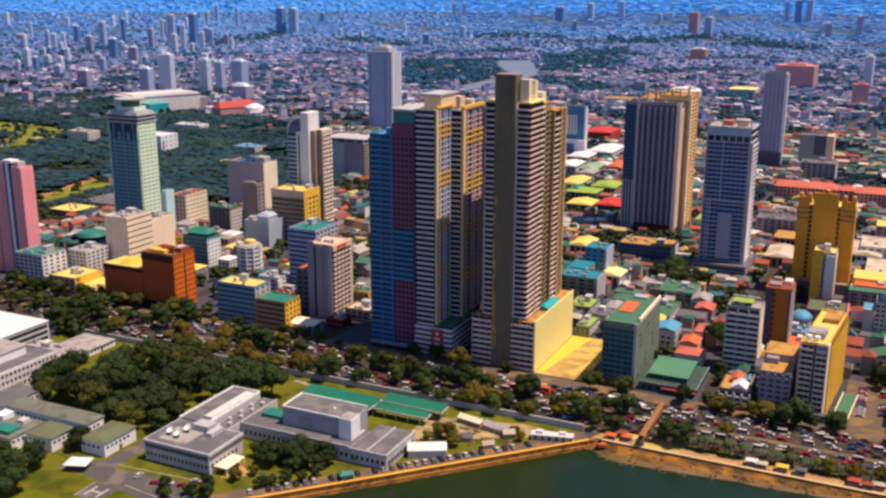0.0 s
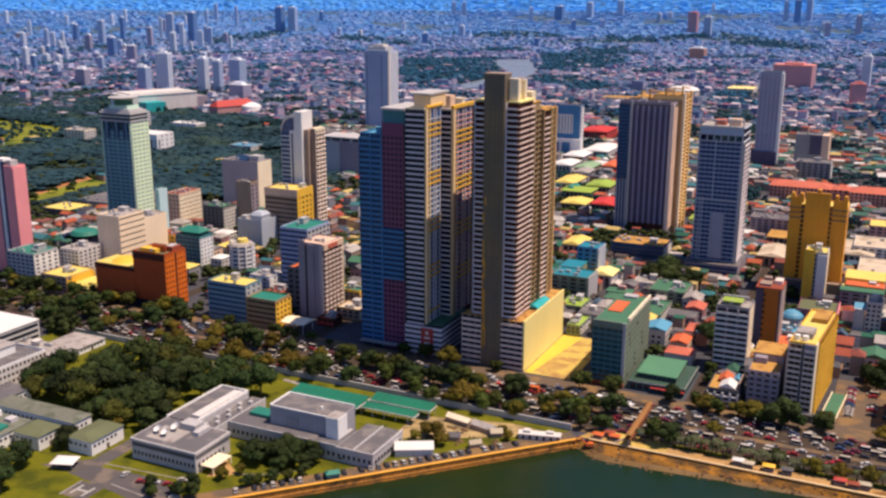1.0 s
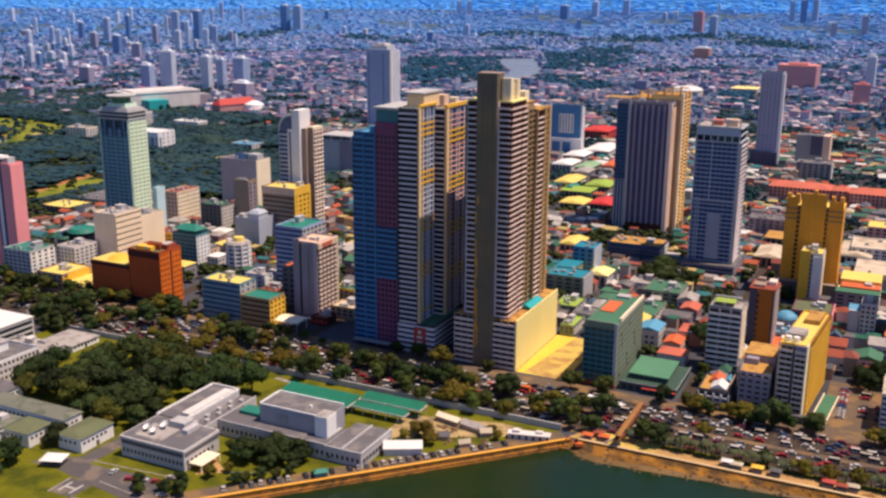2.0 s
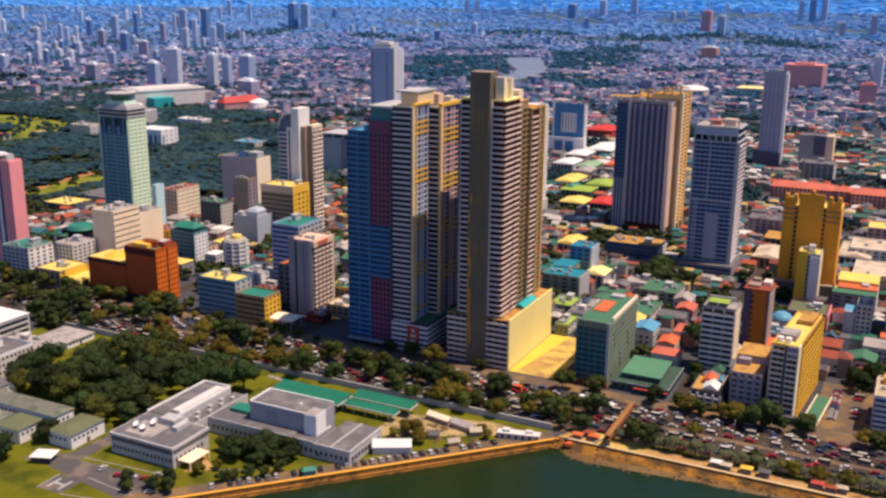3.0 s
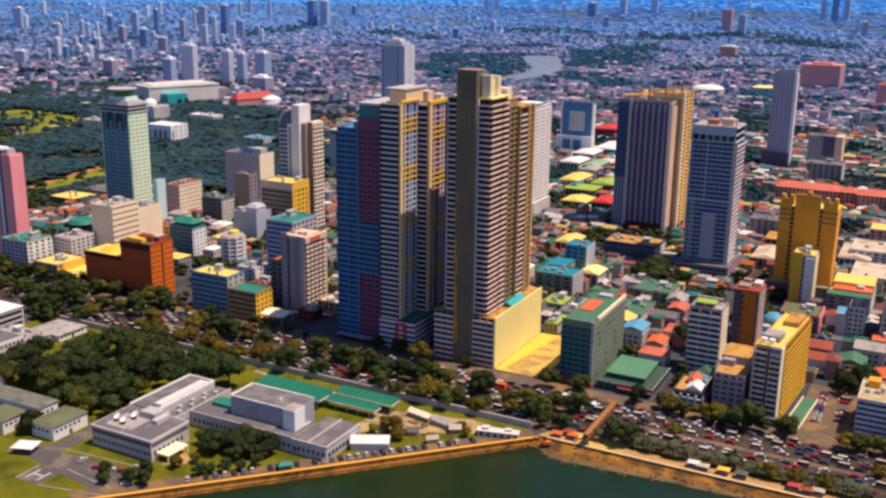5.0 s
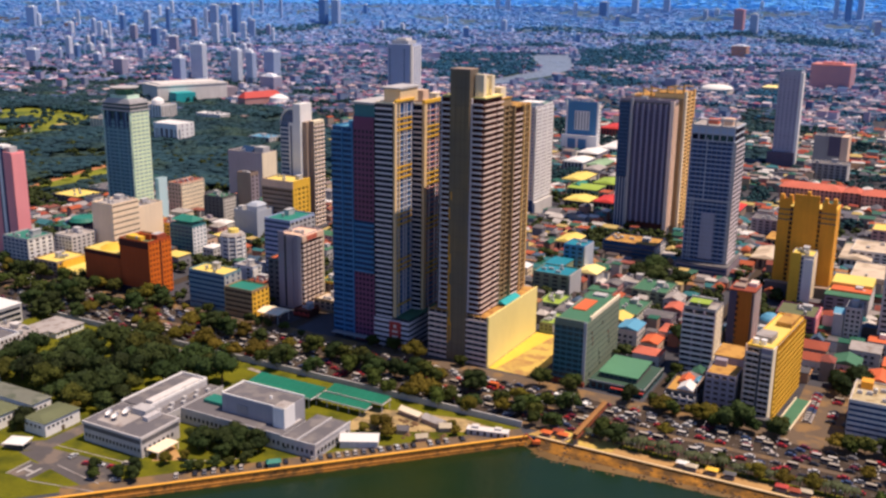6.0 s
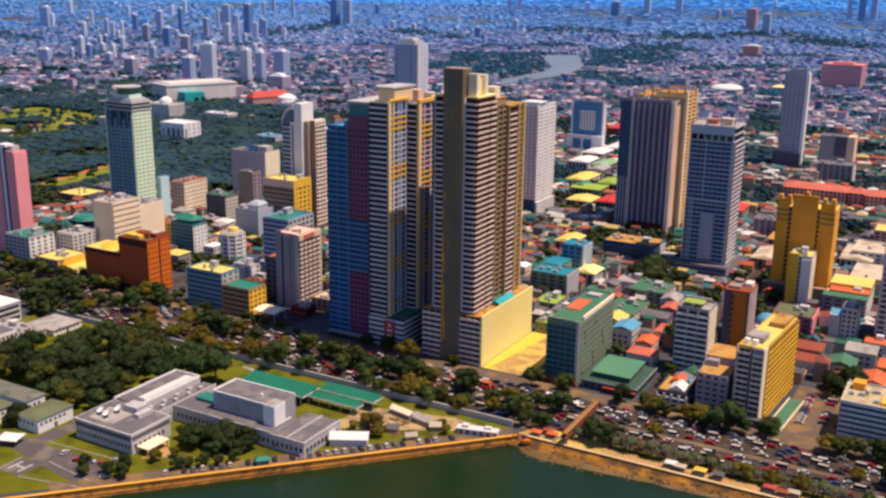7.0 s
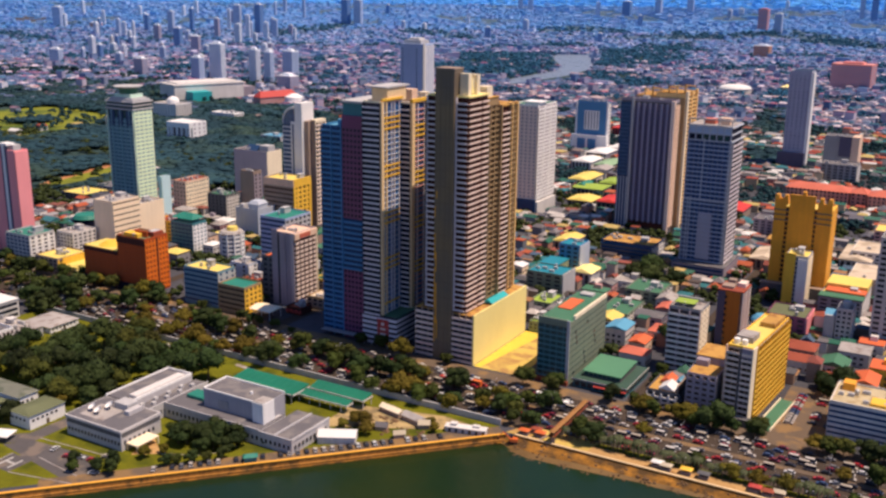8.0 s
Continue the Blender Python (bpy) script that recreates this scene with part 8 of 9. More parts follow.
def distant_tower(bearing, dist, w, h, tone, d=None):
    """A tower far inland, by its bearing to the left of the y axis and its distance."""
    a = radians(bearing)
    x, y = -dist * math.sin(a), dist * math.cos(a)
    d = d or w * 0.6
    r = thing("distant_tower", "distant %s tower above the low city" % tone, "tower", x, y, rise(x, y), group="distant towers", turn=rc.uniform(-12, 25))
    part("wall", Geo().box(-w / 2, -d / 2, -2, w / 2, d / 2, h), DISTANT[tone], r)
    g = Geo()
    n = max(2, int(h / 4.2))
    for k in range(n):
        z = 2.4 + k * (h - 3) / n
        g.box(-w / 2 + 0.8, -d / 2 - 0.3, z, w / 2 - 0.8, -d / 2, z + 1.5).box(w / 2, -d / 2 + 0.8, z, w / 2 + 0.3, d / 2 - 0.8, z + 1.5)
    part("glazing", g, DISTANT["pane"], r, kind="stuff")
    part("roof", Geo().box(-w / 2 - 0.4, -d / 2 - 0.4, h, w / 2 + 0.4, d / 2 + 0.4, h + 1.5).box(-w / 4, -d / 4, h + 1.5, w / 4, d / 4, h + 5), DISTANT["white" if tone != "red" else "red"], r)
distant_tower(39.3, 3509, 29, 101, "blue")
distant_tower(40.5, 3541, 25, 94, "grey")
distant_tower(40.9, 1988, 27, 72, "white")
distant_tower(42.0, 1971, 23, 47, "grey")
distant_tower(38.8, 1956, 20, 63, "white")
distant_tower(38.0, 1957, 18, 58, "grey")
distant_tower(36.9, 2098, 31, 51, "grey")
distant_tower(36.8, 1805, 35, 26, "brown")
distant_tower(45.2, 2110, 26, 36, "brown")
distant_tower(48.0, 2598, 17, 54, "white")
distant_tower(43.6, 3001, 24, 59, "blue")
distant_tower(43.0, 3572, 16, 79, "blue")
distant_tower(44.1, 3515, 22, 75, "grey")
distant_tower(45.4, 3575, 18, 56, "blue")
distant_tower(34.5, 3789, 33, 90, "blue")
distant_tower(33.8, 3761, 31, 91, "grey")
distant_tower(11.3, 3808, 35, 74, "red")
distant_tower(10.5, 3744, 26, 67, "grey")
distant_tower(47.7, 3722, 11, 51, "white")
distant_tower(48.1, 3666, 38, 18, "orange")
distant_tower(2.4, 1837, 24, 38, "red")
distant_tower(2.1, 2175, 17, 66, "white")
distant_tower(5.7, 2101, 74, 50, "red")
distant_tower(10.9, 2929, 43, 36, "orange")
distant_tower(50.0, 3697, 34, 67, "grey")
distant_tower(49.8, 2477, 27, 33, "grey")
distant_tower(46.1, 3389, 11, 53, "white")
distant_tower(41.6, 3375, 17, 67, "brown")
distant_tower(41.0, 3597, 12, 73, "white")
distant_tower(40.4, 3207, 19, 62, "white")
distant_tower(39.9, 3360, 15, 79, "white")
distant_tower(38.9, 3360, 17, 56, "white")
distant_tower(38.4, 3421, 16, 59, "grey")
distant_tower(17.0, 4183, 26, 62, "grey")
distant_tower(15.3, 4232, 26, 63, "grey")
distant_tower(24.7, 4227, 19, 55, "grey")
distant_tower(24.1, 4195, 19, 59, "grey")
distant_tower(6.5, 4124, 17, 80, "grey")
distant_tower(5.9, 4100, 24, 87, "blue")
distant_tower(5.3, 4140, 21, 83, "grey")
distant_tower(4.3, 3735, 19, 53, "brown")
distant_tower(2.8, 3784, 19, 72, "brown")
distant_tower(20.3, 4089, 17, 53, "grey")
distant_tower(18.7, 4102, 34, 57, "blue")
distant_tower(38.0, 4064, 14, 65, "grey")
distant_tower(36.9, 3908, 11, 75, "grey")
distant_tower(44.8, 3309, 21, 52, "brown")
distant_tower(42.6, 2849, 24, 43, "brown")
distant_tower(46.9, 3461, 14, 54, "grey")
distant_tower(46.6, 3433, 14, 48, "white")
rd = random.Random(31)
for k in range(40):
    far = rd.random()
    distant_tower(rd.uniform(35.5, 50.5), 2350 + 1700 * far, rd.uniform(10, 18), rd.uniform(16, 32) + 20 * far, rd.choice(("white", "white", "grey", "grey", "blue", "cream", "brown", "white")))
for k in range(14):
    distant_tower(rd.uniform(3, 34), 3300 + 1100 * rd.random(), rd.uniform(10, 20), rd.uniform(20, 44), rd.choice(("grey", "grey", "blue", "white")))

# ---- trees ----
def crown_geo(seed, R, H, lobes, leaves, size, ruffle=0.55):
    """An uneven crown: lobes of small leaf clumps round ragged cores, with gaps between."""
    rnd = random.Random(seed)
    g = Geo()
    cs = []
    for i in range(lobes):
        a, q = rnd.uniform(0, 6.28), rnd.uniform(0.15, 0.72) * R
        cs.append((q * math.cos(a), q * math.sin(a), H * rnd.uniform(0.45, 0.82), rnd.uniform(0.36, 0.56) * R))
    cs.append((0, 0, H * 0.82, R * 0.5))
    t = (1 + 5 ** 0.5) / 2
    ico = [Vector(v).normalized() for v in ((-1, t, 0), (1, t, 0), (-1, -t, 0), (1, -t, 0), (0, -1, t), (0, 1, t), (0, -1, -t), (0, 1, -t), (t, 0, -1), (t, 0, 1), (-t, 0, -1), (-t, 0, 1))]
    icf = [(0, 11, 5), (0, 5, 1), (0, 1, 7), (0, 7, 10), (0, 10, 11), (1, 5, 9), (5, 11, 4), (11, 10, 2), (10, 7, 6), (7, 1, 8), (3, 9, 4), (3, 4, 2), (3, 2, 6), (3, 6, 8), (3, 8, 9), (4, 9, 5), (2, 4, 11), (6, 2, 10), (8, 6, 7), (9, 8, 1)]
    for cx, cy, cz, r in cs:
        g.add([(cx + v.x * r * rnd.uniform(0.72, 0.98), cy + v.y * r * rnd.uniform(0.72, 0.98), cz + v.z * r * rnd.uniform(0.55, 0.8)) for v in ico], icf)
        for k in range(leaves):
            v = Vector((rnd.gauss(0, 1), rnd.gauss(0, 1), rnd.gauss(0.25, 0.9))).normalized()
            p = Vector((cx, cy, cz)) + Vector((v.x, v.y, v.z * 0.75)) * r * rnd.uniform(0.72, 1.14)
            s = size * rnd.uniform(0.6, 1.3)
            u = v.orthogonal().normalized()
            u.rotate(Matrix.Rotation(rnd.uniform(0, 6.28), 3, v))
            w = v.cross(u)
            n = (v + Vector((rnd.uniform(-ruffle, ruffle), rnd.uniform(-ruffle, ruffle), rnd.uniform(-0.2, ruffle)))).normalized()
            u = (u - n * u.dot(n)).normalized()
            w = n.cross(u)
            g.add([tuple(p + u * s), tuple(p + w * s * 0.8 + n * s * 0.25), tuple(p - u * s * 0.9), tuple(p - w * s * 0.85 - n * s * 0.2)], [(0, 1, 2), (0, 2, 3)])
    return g


def trunk_geo(seed, R, H):
    rnd = random.Random(seed)
    g = Geo().tube((0, 0, -0.3), (0.1, 0, H * 0.4), 0.035 * H, 8, 0.025 * H)
    for i in range(5):
        a = i * 1.26 + rnd.uniform(-0.3, 0.3)
        q = R * rnd.uniform(0.35, 0.65)
        g.tube((0.1, 0, H * 0.36), (q * math.cos(a), q * math.sin(a), H * rnd.uniform(0.55, 0.75)), 0.018 * H, 6, 0.006 * H)
    return g


TREES = []
for i, (R, H, m, words) in enumerate(((4.6, 8.5, LEAF, "spreading green street tree"), (5.6, 10.0, LEAFDARK, "broad dark green shade tree"), (4.0, 7.0, LEAFGOLD, "small olive green street tree"), (7.6, 11.5, LEAFDARK, "large spreading dark rain tree"), (3.2, 6.0, LEAF, "young green street tree"), (5.2, 9.0, LEAFGOLD, "sunlit olive green tree"), (7.0, 10.5, LEAFOLIVE, "broad shade tree with sunlit olive put into its leaves"))):
    TREES.append((trunk_geo(50 + i, R, H).data("trunk", BARK), crown_geo(70 + i, R, H, 9, 110, 0.50, 0.42).data("crown", m), words))


def tree(kind, x, y, s=1.0, z=2.5):
    tm, cm, words = TREES[kind]
    r = thing("tree", words, "tree", x, y, z, group="trees", turn=rt.uniform(0, 360))
    r.scale = (s, s, s * rt.uniform(0.9, 1.1))
    part("trunk", tm, BARK, r)
    part("crown", cm, LEAF, r)


rt = random.Random(21)
# grove in the compound
grove = [(-366, 316), (-352, 306), (-326, 308), (-306, 304), (-286, 299), (-277, 308), (-278, 322), (-274, 346), (-252, 353), (-258, 366), (-272, 373), (-288, 369), (-306, 369), (-318, 381), (-332, 380), (-344, 368), (-353, 354), (-362, 338)]
for i in range(900):
    x, y = rt.uniform(-374, -250), rt.uniform(299, 385)
    if inside(grove, x, y) and math.hypot(x + 325, y - 353) > 8 and math.hypot(x + 318, y - 345) > 7 and math.hypot(x + 309, y - 358) > 6 and free(x - 3, y - 3, x + 3, y + 3, 0.6):
        tree(rt.choice((1, 3, 3, 1, 3, 6, 3, 6)), x, y, rt.uniform(0.95, 1.35))
        TAKEN.append((x - 4.4, y - 4.4, x + 4.4, y + 4.4))
# garden in front of the chancery and single trees by the quay
for x, y, k, s in ((-219, 302, 1, 1.0), (-212, 305, 3, 0.9), (-206, 309, 1, 1.0), (-214, 314, 3, 0.8), (-222, 300, 3, 0.75), (-221, 308, 0, 0.8), (-213, 311, 1, 0.8), (-203, 314, 1, 0.8), (-227, 310, 0, 0.7), (-199, 310, 3, 0.6), (-209, 299, 1, 0.6), (-216, 306, 3, 0.7), (-210, 309, 3, 0.7), (-224, 304, 1, 0.8), (-206, 304, 3, 0.65), (-230, 305, 0, 0.7), (-201, 306, 1, 0.7),
                   (-225, 284, 2, 0.7), (-221, 291, 2, 0.6), (-210, 287, 4, 0.7), (-201, 295, 4, 0.7), (-244, 265, 1, 0.6), (-235, 267, 2, 0.6), (-240, 261, 4, 0.8),
                   (-164, 353, 5, 0.9), (-170, 356, 2, 0.9), (-160, 349, 5, 0.7), (-172, 349, 2, 0.7), (-184, 331, 2, 0.6), (-178, 327, 4, 0.6), (-190, 318, 4, 0.5), (-140, 371, 2, 0.6), (-136, 366, 5, 0.5),
                   (-303, 247, 3, 1.1), (-305, 256, 1, 1.1), (-310, 262, 0, 0.9), (-295, 238, 3, 1.0), (-311, 249, 1, 1.1), (-300, 241, 1, 1.0), (-309, 240, 3, 1.0), (-318, 253, 1, 1.0), (-329, 258, 5, 0.9), (-303, 280, 3, 0.85), (-303.5, 275.5, 1, 0.6)):
    tree(k, x, y, s)
# street trees: compound side, median, before the buildings
x = -560.0
while x < 75:
    for y, p in ((389.6, 0.12 if x < -365 else 0.42 if x < -108 else 0.0), (391.8, 0.1 if x < -365 else 0.5 if x < -108 else 0.35), (400.2, 0.22 if -420 < x < -190 else 0.0), (412.3, 0.62 if x < -190 else 0.5 if x < -100 else 0.25), (433.5, 0.12 if -262 < x < -128 else 0.7), (437.5, 0.1 if -262 < x < -128 else 0.35)):
        if rt.random() < p and not (-96 < x < -84):
            low = 0.6 if y > 430 and -368 < x < -262 else 1.0
            tree(rt.choice((0, 0, 2, 4, 5, 1, 1, 0)), x + rt.uniform(-2.5, 2.5), y + rt.uniform(-1, 1), rt.uniform(0.75, 1.15) * (1.15 if x < -110 else 1.0) * low)
    x += 7.5
for x, y, k, s in ((-131, 404, 0, 1.0), (-124, 407, 5, 1.0), (-117, 404, 0, 1.1), (-121, 399, 1, 0.9), (-112, 400, 0, 0.9), (-128, 398, 5, 0.8), (-170, 409, 0, 1.0), (-185, 407, 1, 0.9), (-192, 408, 1, 1.0), (-200, 408, 0, 1.1), (-207, 409, 1, 1.0), (-215, 408, 0, 0.9), (-233, 411, 5, 0.9), (-247, 410, 0, 0.9), (-44, 434, 0, 0.9), (-30, 432, 3, 1.15), (-37, 433, 1, 0.8), (-24, 433, 1, 0.7), (-296, 301, 5, 0.8), (-213, 284, 1, 0.55), (-206, 291, 1, 0.55), (-197, 300, 1, 0.55), (-229, 271, 1, 0.7), (-232, 266, 3, 0.5), (-226, 267, 1, 0.6), (-40, 430, 0, 0.9),
                   (-60, 434, 0, 0.9), (-69, 435, 0, 0.9), (6, 495, 1, 1.1), (12, 505, 3, 1.1), (2, 506, 1, 1.0), (22, 435, 0, 1.0), (32, 436, 1, 1.1), (42, 434, 3, 1.0), (14, 434, 0, 0.9), (-68, 500, 1, 1.0), (-71, 482, 0, 0.8), (-70, 468, 1, 0.7), (-74, 511, 0, 0.9), (-78, 520, 3, 1.2), (-84, 528, 1, 1.1), (-130, 640, 3, 1.4), (-120, 636, 1, 1.4), (-138, 633, 3, 1.2), (-110, 630, 1, 1.3), (-125, 627, 3, 1.3)):
    tree(k, x, y, s)


# palms on the promenade
fr = Geo()
for i in range(11):
    a = i * 2 * math.pi / 11
    c, s = math.cos(a), math.sin(a)
    prev = None
    for k in range(5):
        q, z, w = 0.2 + k * 0.62, 4.6 + 0.5 * k - 0.24 * k * k, (0.16, 0.4, 0.42, 0.3, 0.05)[k]
        row = [(q * c - w * s, q * s + w * c, z - 0.14), (q * c, q * s, z), (q * c + w * s, q * s - w * c, z - 0.14)]
        if prev:
            fr.add(prev + row, [(0, 1, 4, 3), (1, 2, 5, 4)])
        prev = row
PALM_CROWN = fr.data("fronds", PALM)
PALM_TRUNK = Geo().tube((0, 0, -0.3), (0.25, 0, 2.4), 0.2, 8, 0.15).tube((0.25, 0, 2.4), (0.05, 0, 4.7), 0.15, 8, 0.12).data("trunk", BARK)
x = -84.0
while x < 70:
    if rt.random() < 0.8:
        r = thing("palm_tree", "young palm on the seaside verge", "palm", x, 391 + rt.uniform(-1, 1), 2.6, group="palms", turn=rt.uniform(0, 360))
        sc = rt.uniform(1.0, 1.5)
        r.scale = (sc, sc, sc)
        part("trunk", PALM_TRUNK, BARK, r)
        part("fronds", PALM_CROWN, PALM, r)
    x += rt.uniform(1.7, 3.4) if -76 < x < -18 else rt.uniform(2.6, 5.5)

# woods of the park and the river banks, and scattered town trees
small = [crown_geo(200 + i, 6.4, 9.5, 3, 7, 1.6, 0.25) for i in range(4)]
arrs = [(np.array(g.v), g.f) for g in small]
park = [crown_geo(270 + i, 6.4, 9.0, 6, 3, 1.0, 0.25) for i in range(4)]
park_arrs = [(np.array(g.v), g.f) for g in park]
lean = [crown_geo(240 + i, 6.4, 8.5, 2, 3, 1.7, 0.25) for i in range(4)]
lean_arrs = [(np.array(g.v), g.f) for g in lean]


def woodland(name, label, places, m, spread=1.0, tall=0.78, crowns=None):
    vs, fs, n = [], [], 0
    for x, y, s in places:
        v, f = (crowns or (lean_arrs if y > 1500 else arrs))[rt.randrange(4)]
        a = rt.uniform(0, 6.28)
        c, q = math.cos(a) * s * spread, math.sin(a) * s * spread
        P = np.empty_like(v)
        P[:, 0], P[:, 1], P[:, 2] = x + c * v[:, 0] - q * v[:, 1], y + q * v[:, 0] + c * v[:, 1], rise(x, y) + v[:, 2] * s * tall
        vs.append(P)
        fs.extend([tuple(i + n for i in t) for t in f])
        n += len(v)
    me = bpy.data.meshes.new(name)
    me.from_pydata(np.concatenate(vs).tolist(), [], fs)
    me.polygons.foreach_set("use_smooth", [True] * len(fs))
    me.materials.append(m)
    tagged(new(name, me), label, "trees", kind="stuff")


spots = []
for poly, gap in zip(WOODS, (15.0, 14.0, 14.0, 9.6, 14.5, 14.0, 22.0, 22.0)):
    xs, ys = [p[0] for p in poly], [p[1] for p in poly]
    y = min(ys)
    while y < max(ys):
        x = min(xs)
        while x < max(xs):
            px, py = x + rt.uniform(-0.8, 0.8) * gap, y + rt.uniform(-0.8, 0.8) * gap
            if inside(poly, px, py) and not inside(LAWNS[1], px, py) and not (any(inside(l, px, py) for l in LAWNS) and math.sin(px * 0.05) + math.sin(py * 0.043) < 1.55) and not by_river(px, py, 0.07) and free(px - 4, py - 4, px + 4, py + 4, 0):
                if math.sin(px * 0.021) * math.sin(py * 0.017 + 1) < 0.75:
                    spots.append((px, py, rt.uniform(0.6, 1.45)))
            x += gap
        y += gap
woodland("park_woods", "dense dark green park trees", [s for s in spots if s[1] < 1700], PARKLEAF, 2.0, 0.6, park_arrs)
woodland("far_woods", "distant woods by the river, coloured with haze blue", [s for s in spots if s[1] >= 1700], HAZELEAF, 1.25)
spots = []
for i in range(2600):
    a, d = radians(rt.uniform(-4, 55)), 560 + 900 * rt.random()
    x, y = -d * math.sin(a), d * math.cos(a)
    if free(x - 3, y - 3, x + 3, y + 3, 0):
        spots.append((x, y, rt.uniform(0.6, 1.15)))
for i in range(21500):
    a, d = radians(rt.uniform(-3, 55)), (1250 ** 2 + (3750 ** 2 - 1250 ** 2) * rt.random()) ** 0.5
    x, y = -d * math.sin(a), d * math.cos(a)
    if by_river(x, y, 0.05) or not green_belt(x, y) and rt.random() < 0.88:
        continue
    if d > 1500 or free(x - 3, y - 3, x + 3, y + 3, 0):
        spots.append((x, y, rt.uniform(0.7, 1.3) * (1.0 if d < 2200 else 1.35)))
spots += [(x, y, rt.uniform(0.6, 1.1) * (1.0 if y < 1300 else 1.35)) for x, y in NEARGAPS if rt.random() < 0.6]
woodland("near_trees", "green trees among the nearer houses", [s for s in spots if s[1] < 850], LEAFDARK)
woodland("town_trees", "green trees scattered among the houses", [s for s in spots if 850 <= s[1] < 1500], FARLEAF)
woodland("far_trees", "trees among distant houses, haze blue put into their leaves", [s for s in spots if s[1] >= 1500], HAZELEAF)

# ---- vehicles ----
def car_meshes(L, W, H, hood, tail, colour, name):
    """Body with bonnet and tail, a glazed cabin, four wheels."""
    m = mat(name, colour, 0.35, 0.04, 0.05)
    half = W / 2
    body = Geo()
    prof = [(-L / 2, 0.35), (L / 2, 0.35), (L / 2, 0.75), (L / 2 - hood, 0.92), (-L / 2 + tail, 0.95), (-L / 2, 0.82)]
    n = len(prof)
    body.add([(x, -half, z) for x, z in prof] + [(x, half, z) for x, z in prof], [tuple(range(n)), tuple(range(2 * n - 1, n - 1, -1))] + [(i, n + i, n + (i + 1) % n, (i + 1) % n) for i in range(n)])
    a, b = -L / 2 + tail * 0.6, L / 2 - hood
    cab = Geo().taper(a, -half * 0.94, 0.93, b, half * 0.94, H - 0.06, 0.45, 0.16)
    body.taper(a + 0.42, -half * 0.8, H - 0.06, b - 0.42, half * 0.8, H, 0.06, 0.06)
    wheel = Geo()
    wheel.tube((0, -0.1, 0), (0, 0.1, 0), 0.34, 12)
    return dict(shape=body, paint=m, glazing=cab, body=body.data("body", m), cabin=cab.data("cabin_glass", GLASS), wheel=wheel.data("wheel", RUBBER), L=L, W=W)


KINDS = []
for nm, colour in (("white_car_paint", (0.42, 0.39, 0.36)), ("red_car_paint", (0.32, 0.02, 0.025)), ("silver_car_paint", (0.48, 0.49, 0.50)), ("black_car_paint", (0.03, 0.03, 0.035)), ("blue_car_paint", (0.04, 0.07, 0.16)), ("grey_car_paint", (0.14, 0.14, 0.15)), ("maroon_car_paint", (0.16, 0.02, 0.035))):
    KINDS.append((car_meshes(4.4, 1.8, 1.5, 1.1, 0.7, colour, nm), nm.split("_")[0] + " saloon car on the asphalt"))
KINDS.append((car_meshes(5.0, 1.95, 2.2, 0.4, 0.1, (0.52, 0.50, 0.47), "white_van_paint"), "white passenger van on the asphalt"))
KINDS.append((car_meshes(6.0, 2.0, 2.4, 0.9, 0.1, (0.40, 0.36, 0.30), "jeepney_steel"), "dull steel jeepney on the asphalt"))


def vehicle(k, x, y, turn, z=2.56):
    c, words = KINDS[k]
    r = thing("car", words, "car", x, y, z, group="cars", turn=turn)
    part("body", c["body"], None, r)
    part("cabin_glass", c["cabin"], None, r)
    for sx in (-1, 1):
        for sy in (-1, 1):
            part("wheel", c["wheel"], None, r, at=pose(sx * (c["L"] / 2 - 0.85), sy * (c["W"] / 2 - 0.08), 0.34))


rv = random.Random(8)
queue = [[Geo() for _ in KINDS], Geo()]
for y, back in ((395.3, 1), (398.7, 1), (402.1, 1), (405.5, 1), (408.9, 1), (415.7, 0), (419.1, 0), (422.5, 0), (425.9, 0), (429.3, 0)):
    x = -470 + rv.uniform(0, 20)
    while x < 55:
        k, turn, yy = rv.choice((0, 0, 1, 1, 2, 2, 3, 3, 6, 4, 5, 7, 6, 5, 8, 8)), (180 if back else 0) + rv.uniform(-2, 2), y + rv.uniform(-0.4, 0.4)
        if x > -112:
            vehicle(k, x, yy, turn)
            x += rv.uniform(5.8, 11.4)
        else:
            # past the towers the queue is too far off and too dense to tell one car from another
            m = pose(x, yy, 2.56, 0, 0, turn)
            for into, g in ((queue[0][k], KINDS[k][0]["shape"]), (queue[1], KINDS[k][0]["glazing"])):
                into.add([tuple(m @ Vector(v)) for v in g.v], g.f)
            x += rv.uniform(6.4, 12.5)
for (kind, words), g in zip(KINDS, queue[0]):
    if g.v:
        flat("queued_cars", g, kind["paint"], "stuff", "dense queue of " + words.replace(" on the asphalt", "s") + " on the boulevard", "cars")
flat("queued_car_glass", queue[1], GLASS, "stuff", "dark cabin glass of the queued cars", "cars")
# rows in the car park
for i in range(13):
    vehicle(rv.choice((0, 1, 0, 4, 2)), -4.5, 457 + i * 2.9, rv.uniform(-4, 4))
    if rv.random() < 0.4:
        vehicle(rv.choice((1, 8, 5, 3, 2)), 5, 456 + i * 2.9, 180 + rv.uniform(-4, 4))
for x, y, t in ((11, 462, 84), (11.5, 470, 88), (11, 476, 92), (16, 459, 90), (15, 482, 86)):
    vehicle(rv.choice((0, 1, 3, 2, 5)), x, y, t)
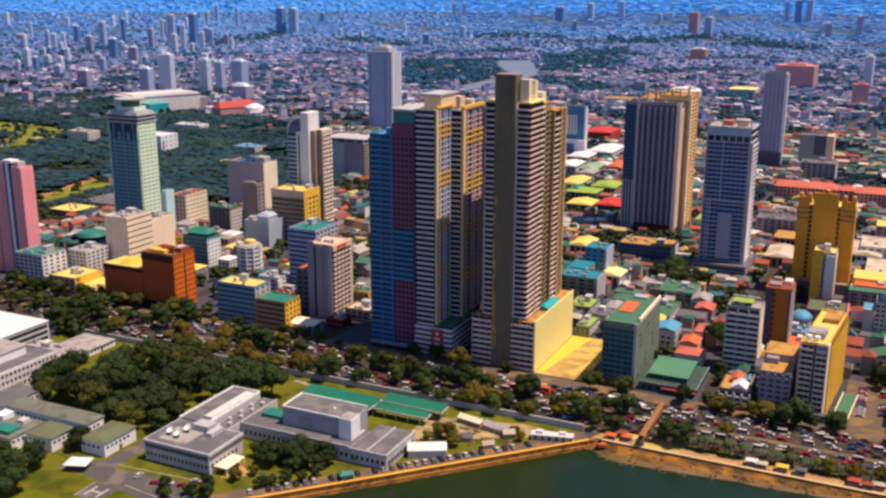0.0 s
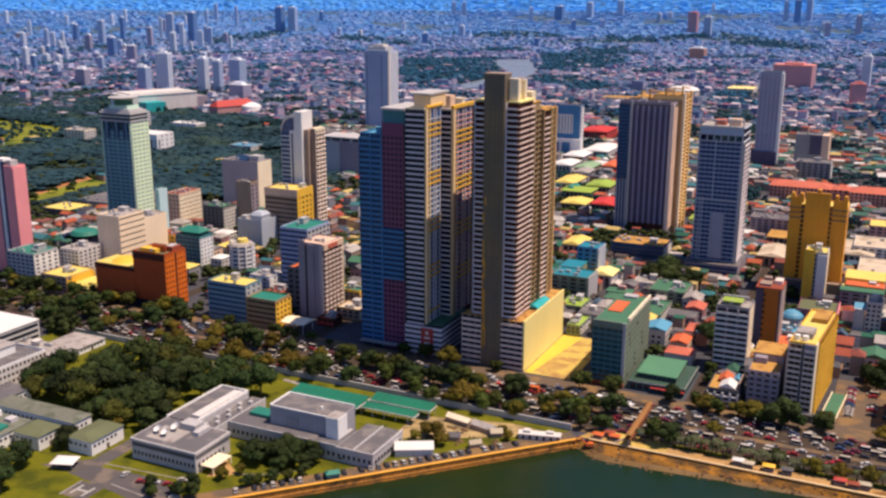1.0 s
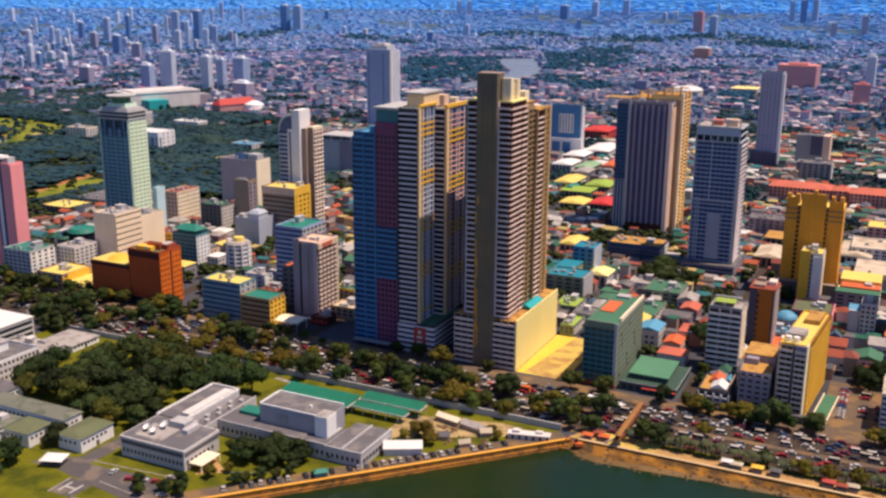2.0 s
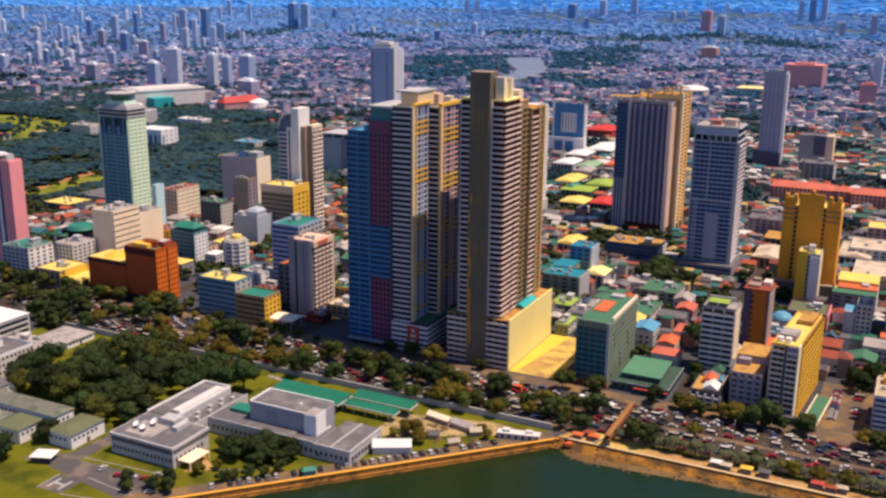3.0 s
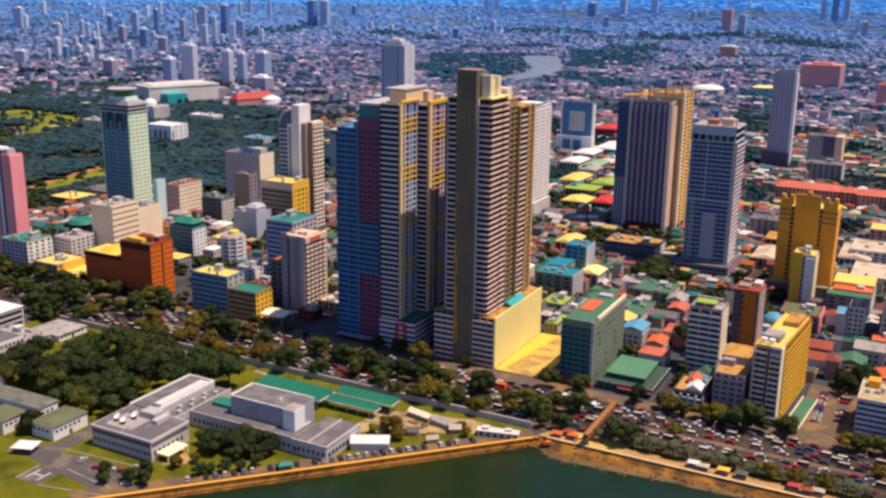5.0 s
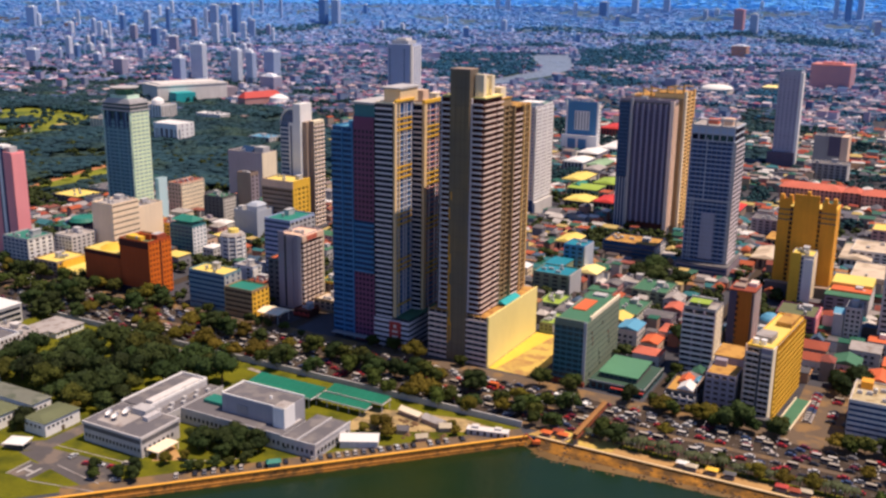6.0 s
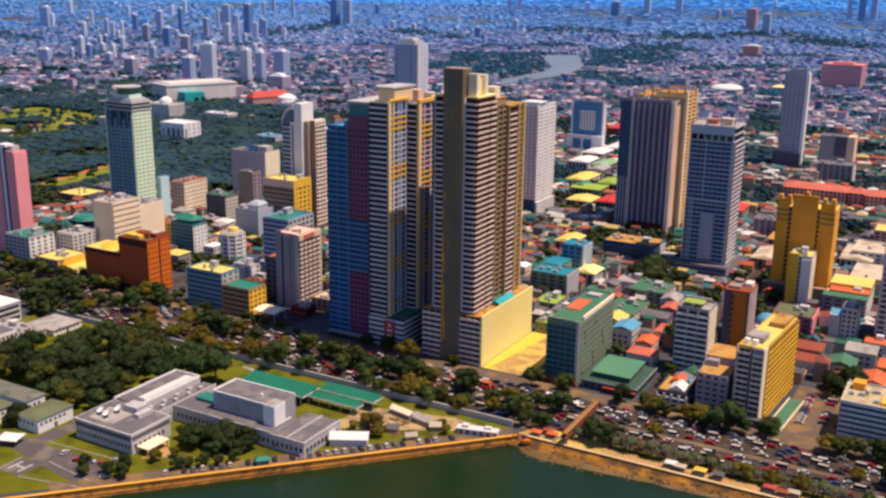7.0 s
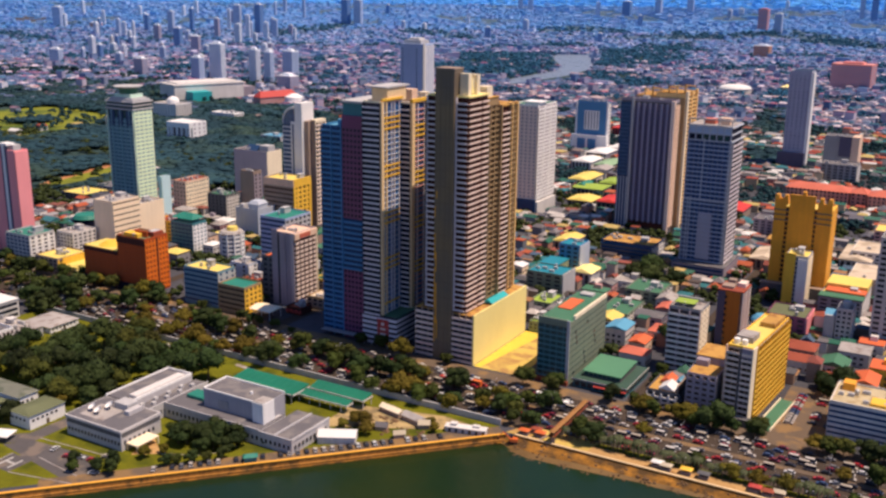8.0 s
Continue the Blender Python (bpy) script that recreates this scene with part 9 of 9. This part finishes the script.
# parked along the service road behind the seawall
for i in range(34):
    if rv.random() < 0.75:
        p = A + along * (28 + i * 3.6) + inward * 5.6
        vehicle(rv.choice((3, 5, 2, 3, 0)), p.x, p.y, 134 + rv.uniform(-6, 6))
for x, y, t in ((-252, 268, 20), (-247, 270, 20), (-241, 271, 24), (-262, 270, 95), (-232, 264, 40), (-238, 276, 20)):
    vehicle(rv.choice((0, 2, 1, 0)), x, y, t)


def bus(x, y, turn, colour, words):
    r = thing("bus", words, "bus", x, y, 2.56, group="buses", turn=turn)
    part("body", Geo().taper(-5.5, -1.25, 0.4, 5.5, 1.25, 3.1, 0.12, 0.08), colour, r)
    part("window_band", Geo().box(-5.2, -1.27, 1.5, 5.3, 1.27, 2.5), GLASS, r)
    part("roof_unit", Geo().box(-3, -0.8, 3.1, 1, 0.8, 3.4), PALEGREY, r)
    for sx in (-3.6, 3.6):
        for sy in (-1.15, 1.15):
            part("wheel", Geo().tube((sx, sy - 0.12, 0.48), (sx, sy + 0.12, 0.48), 0.48, 12), RUBBER, r)


bus(-157, 412.2 + 5.5, 0, RED, "red city bus on the boulevard")
bus(-147, 421, 0, CRANE, "orange-red city bus on the boulevard")
bus(-108, 424, 0, WHITE, "white city bus on the boulevard")
bus(-101, 412.4 + 8, 0, WHITE, "white city bus on the boulevard")
bus(-215, 419, 0, RED, "red city bus on the boulevard")

# street lamps down the median
LAMP_POST = Geo().tube((0, 0, 0), (0, 0, 9), 0.12, 8, 0.08).tube((0, 0, 8.8), (0, -1.8, 9.3), 0.05).tube((0, 0, 8.8), (0, 1.8, 9.3), 0.05).data("post", STEEL)
LAMP_HEAD = Geo().taper(-0.15, -2.4, 9.2, 0.15, -1.7, 9.4, 0.05, 0.1).data("head", PALEGREY)
for i in range(20):
    r = thing("street_lamp", "galvanised double street lamp on the median", "lamp", -520 + i * 30, 412.2, 2.7, group="street lamps")
    part("post", LAMP_POST, STEEL, r)
    part("head", LAMP_HEAD, PALEGREY, r)
    part("head", LAMP_HEAD, PALEGREY, r, at=pose(0, 0, 0, 0, 0, 180))
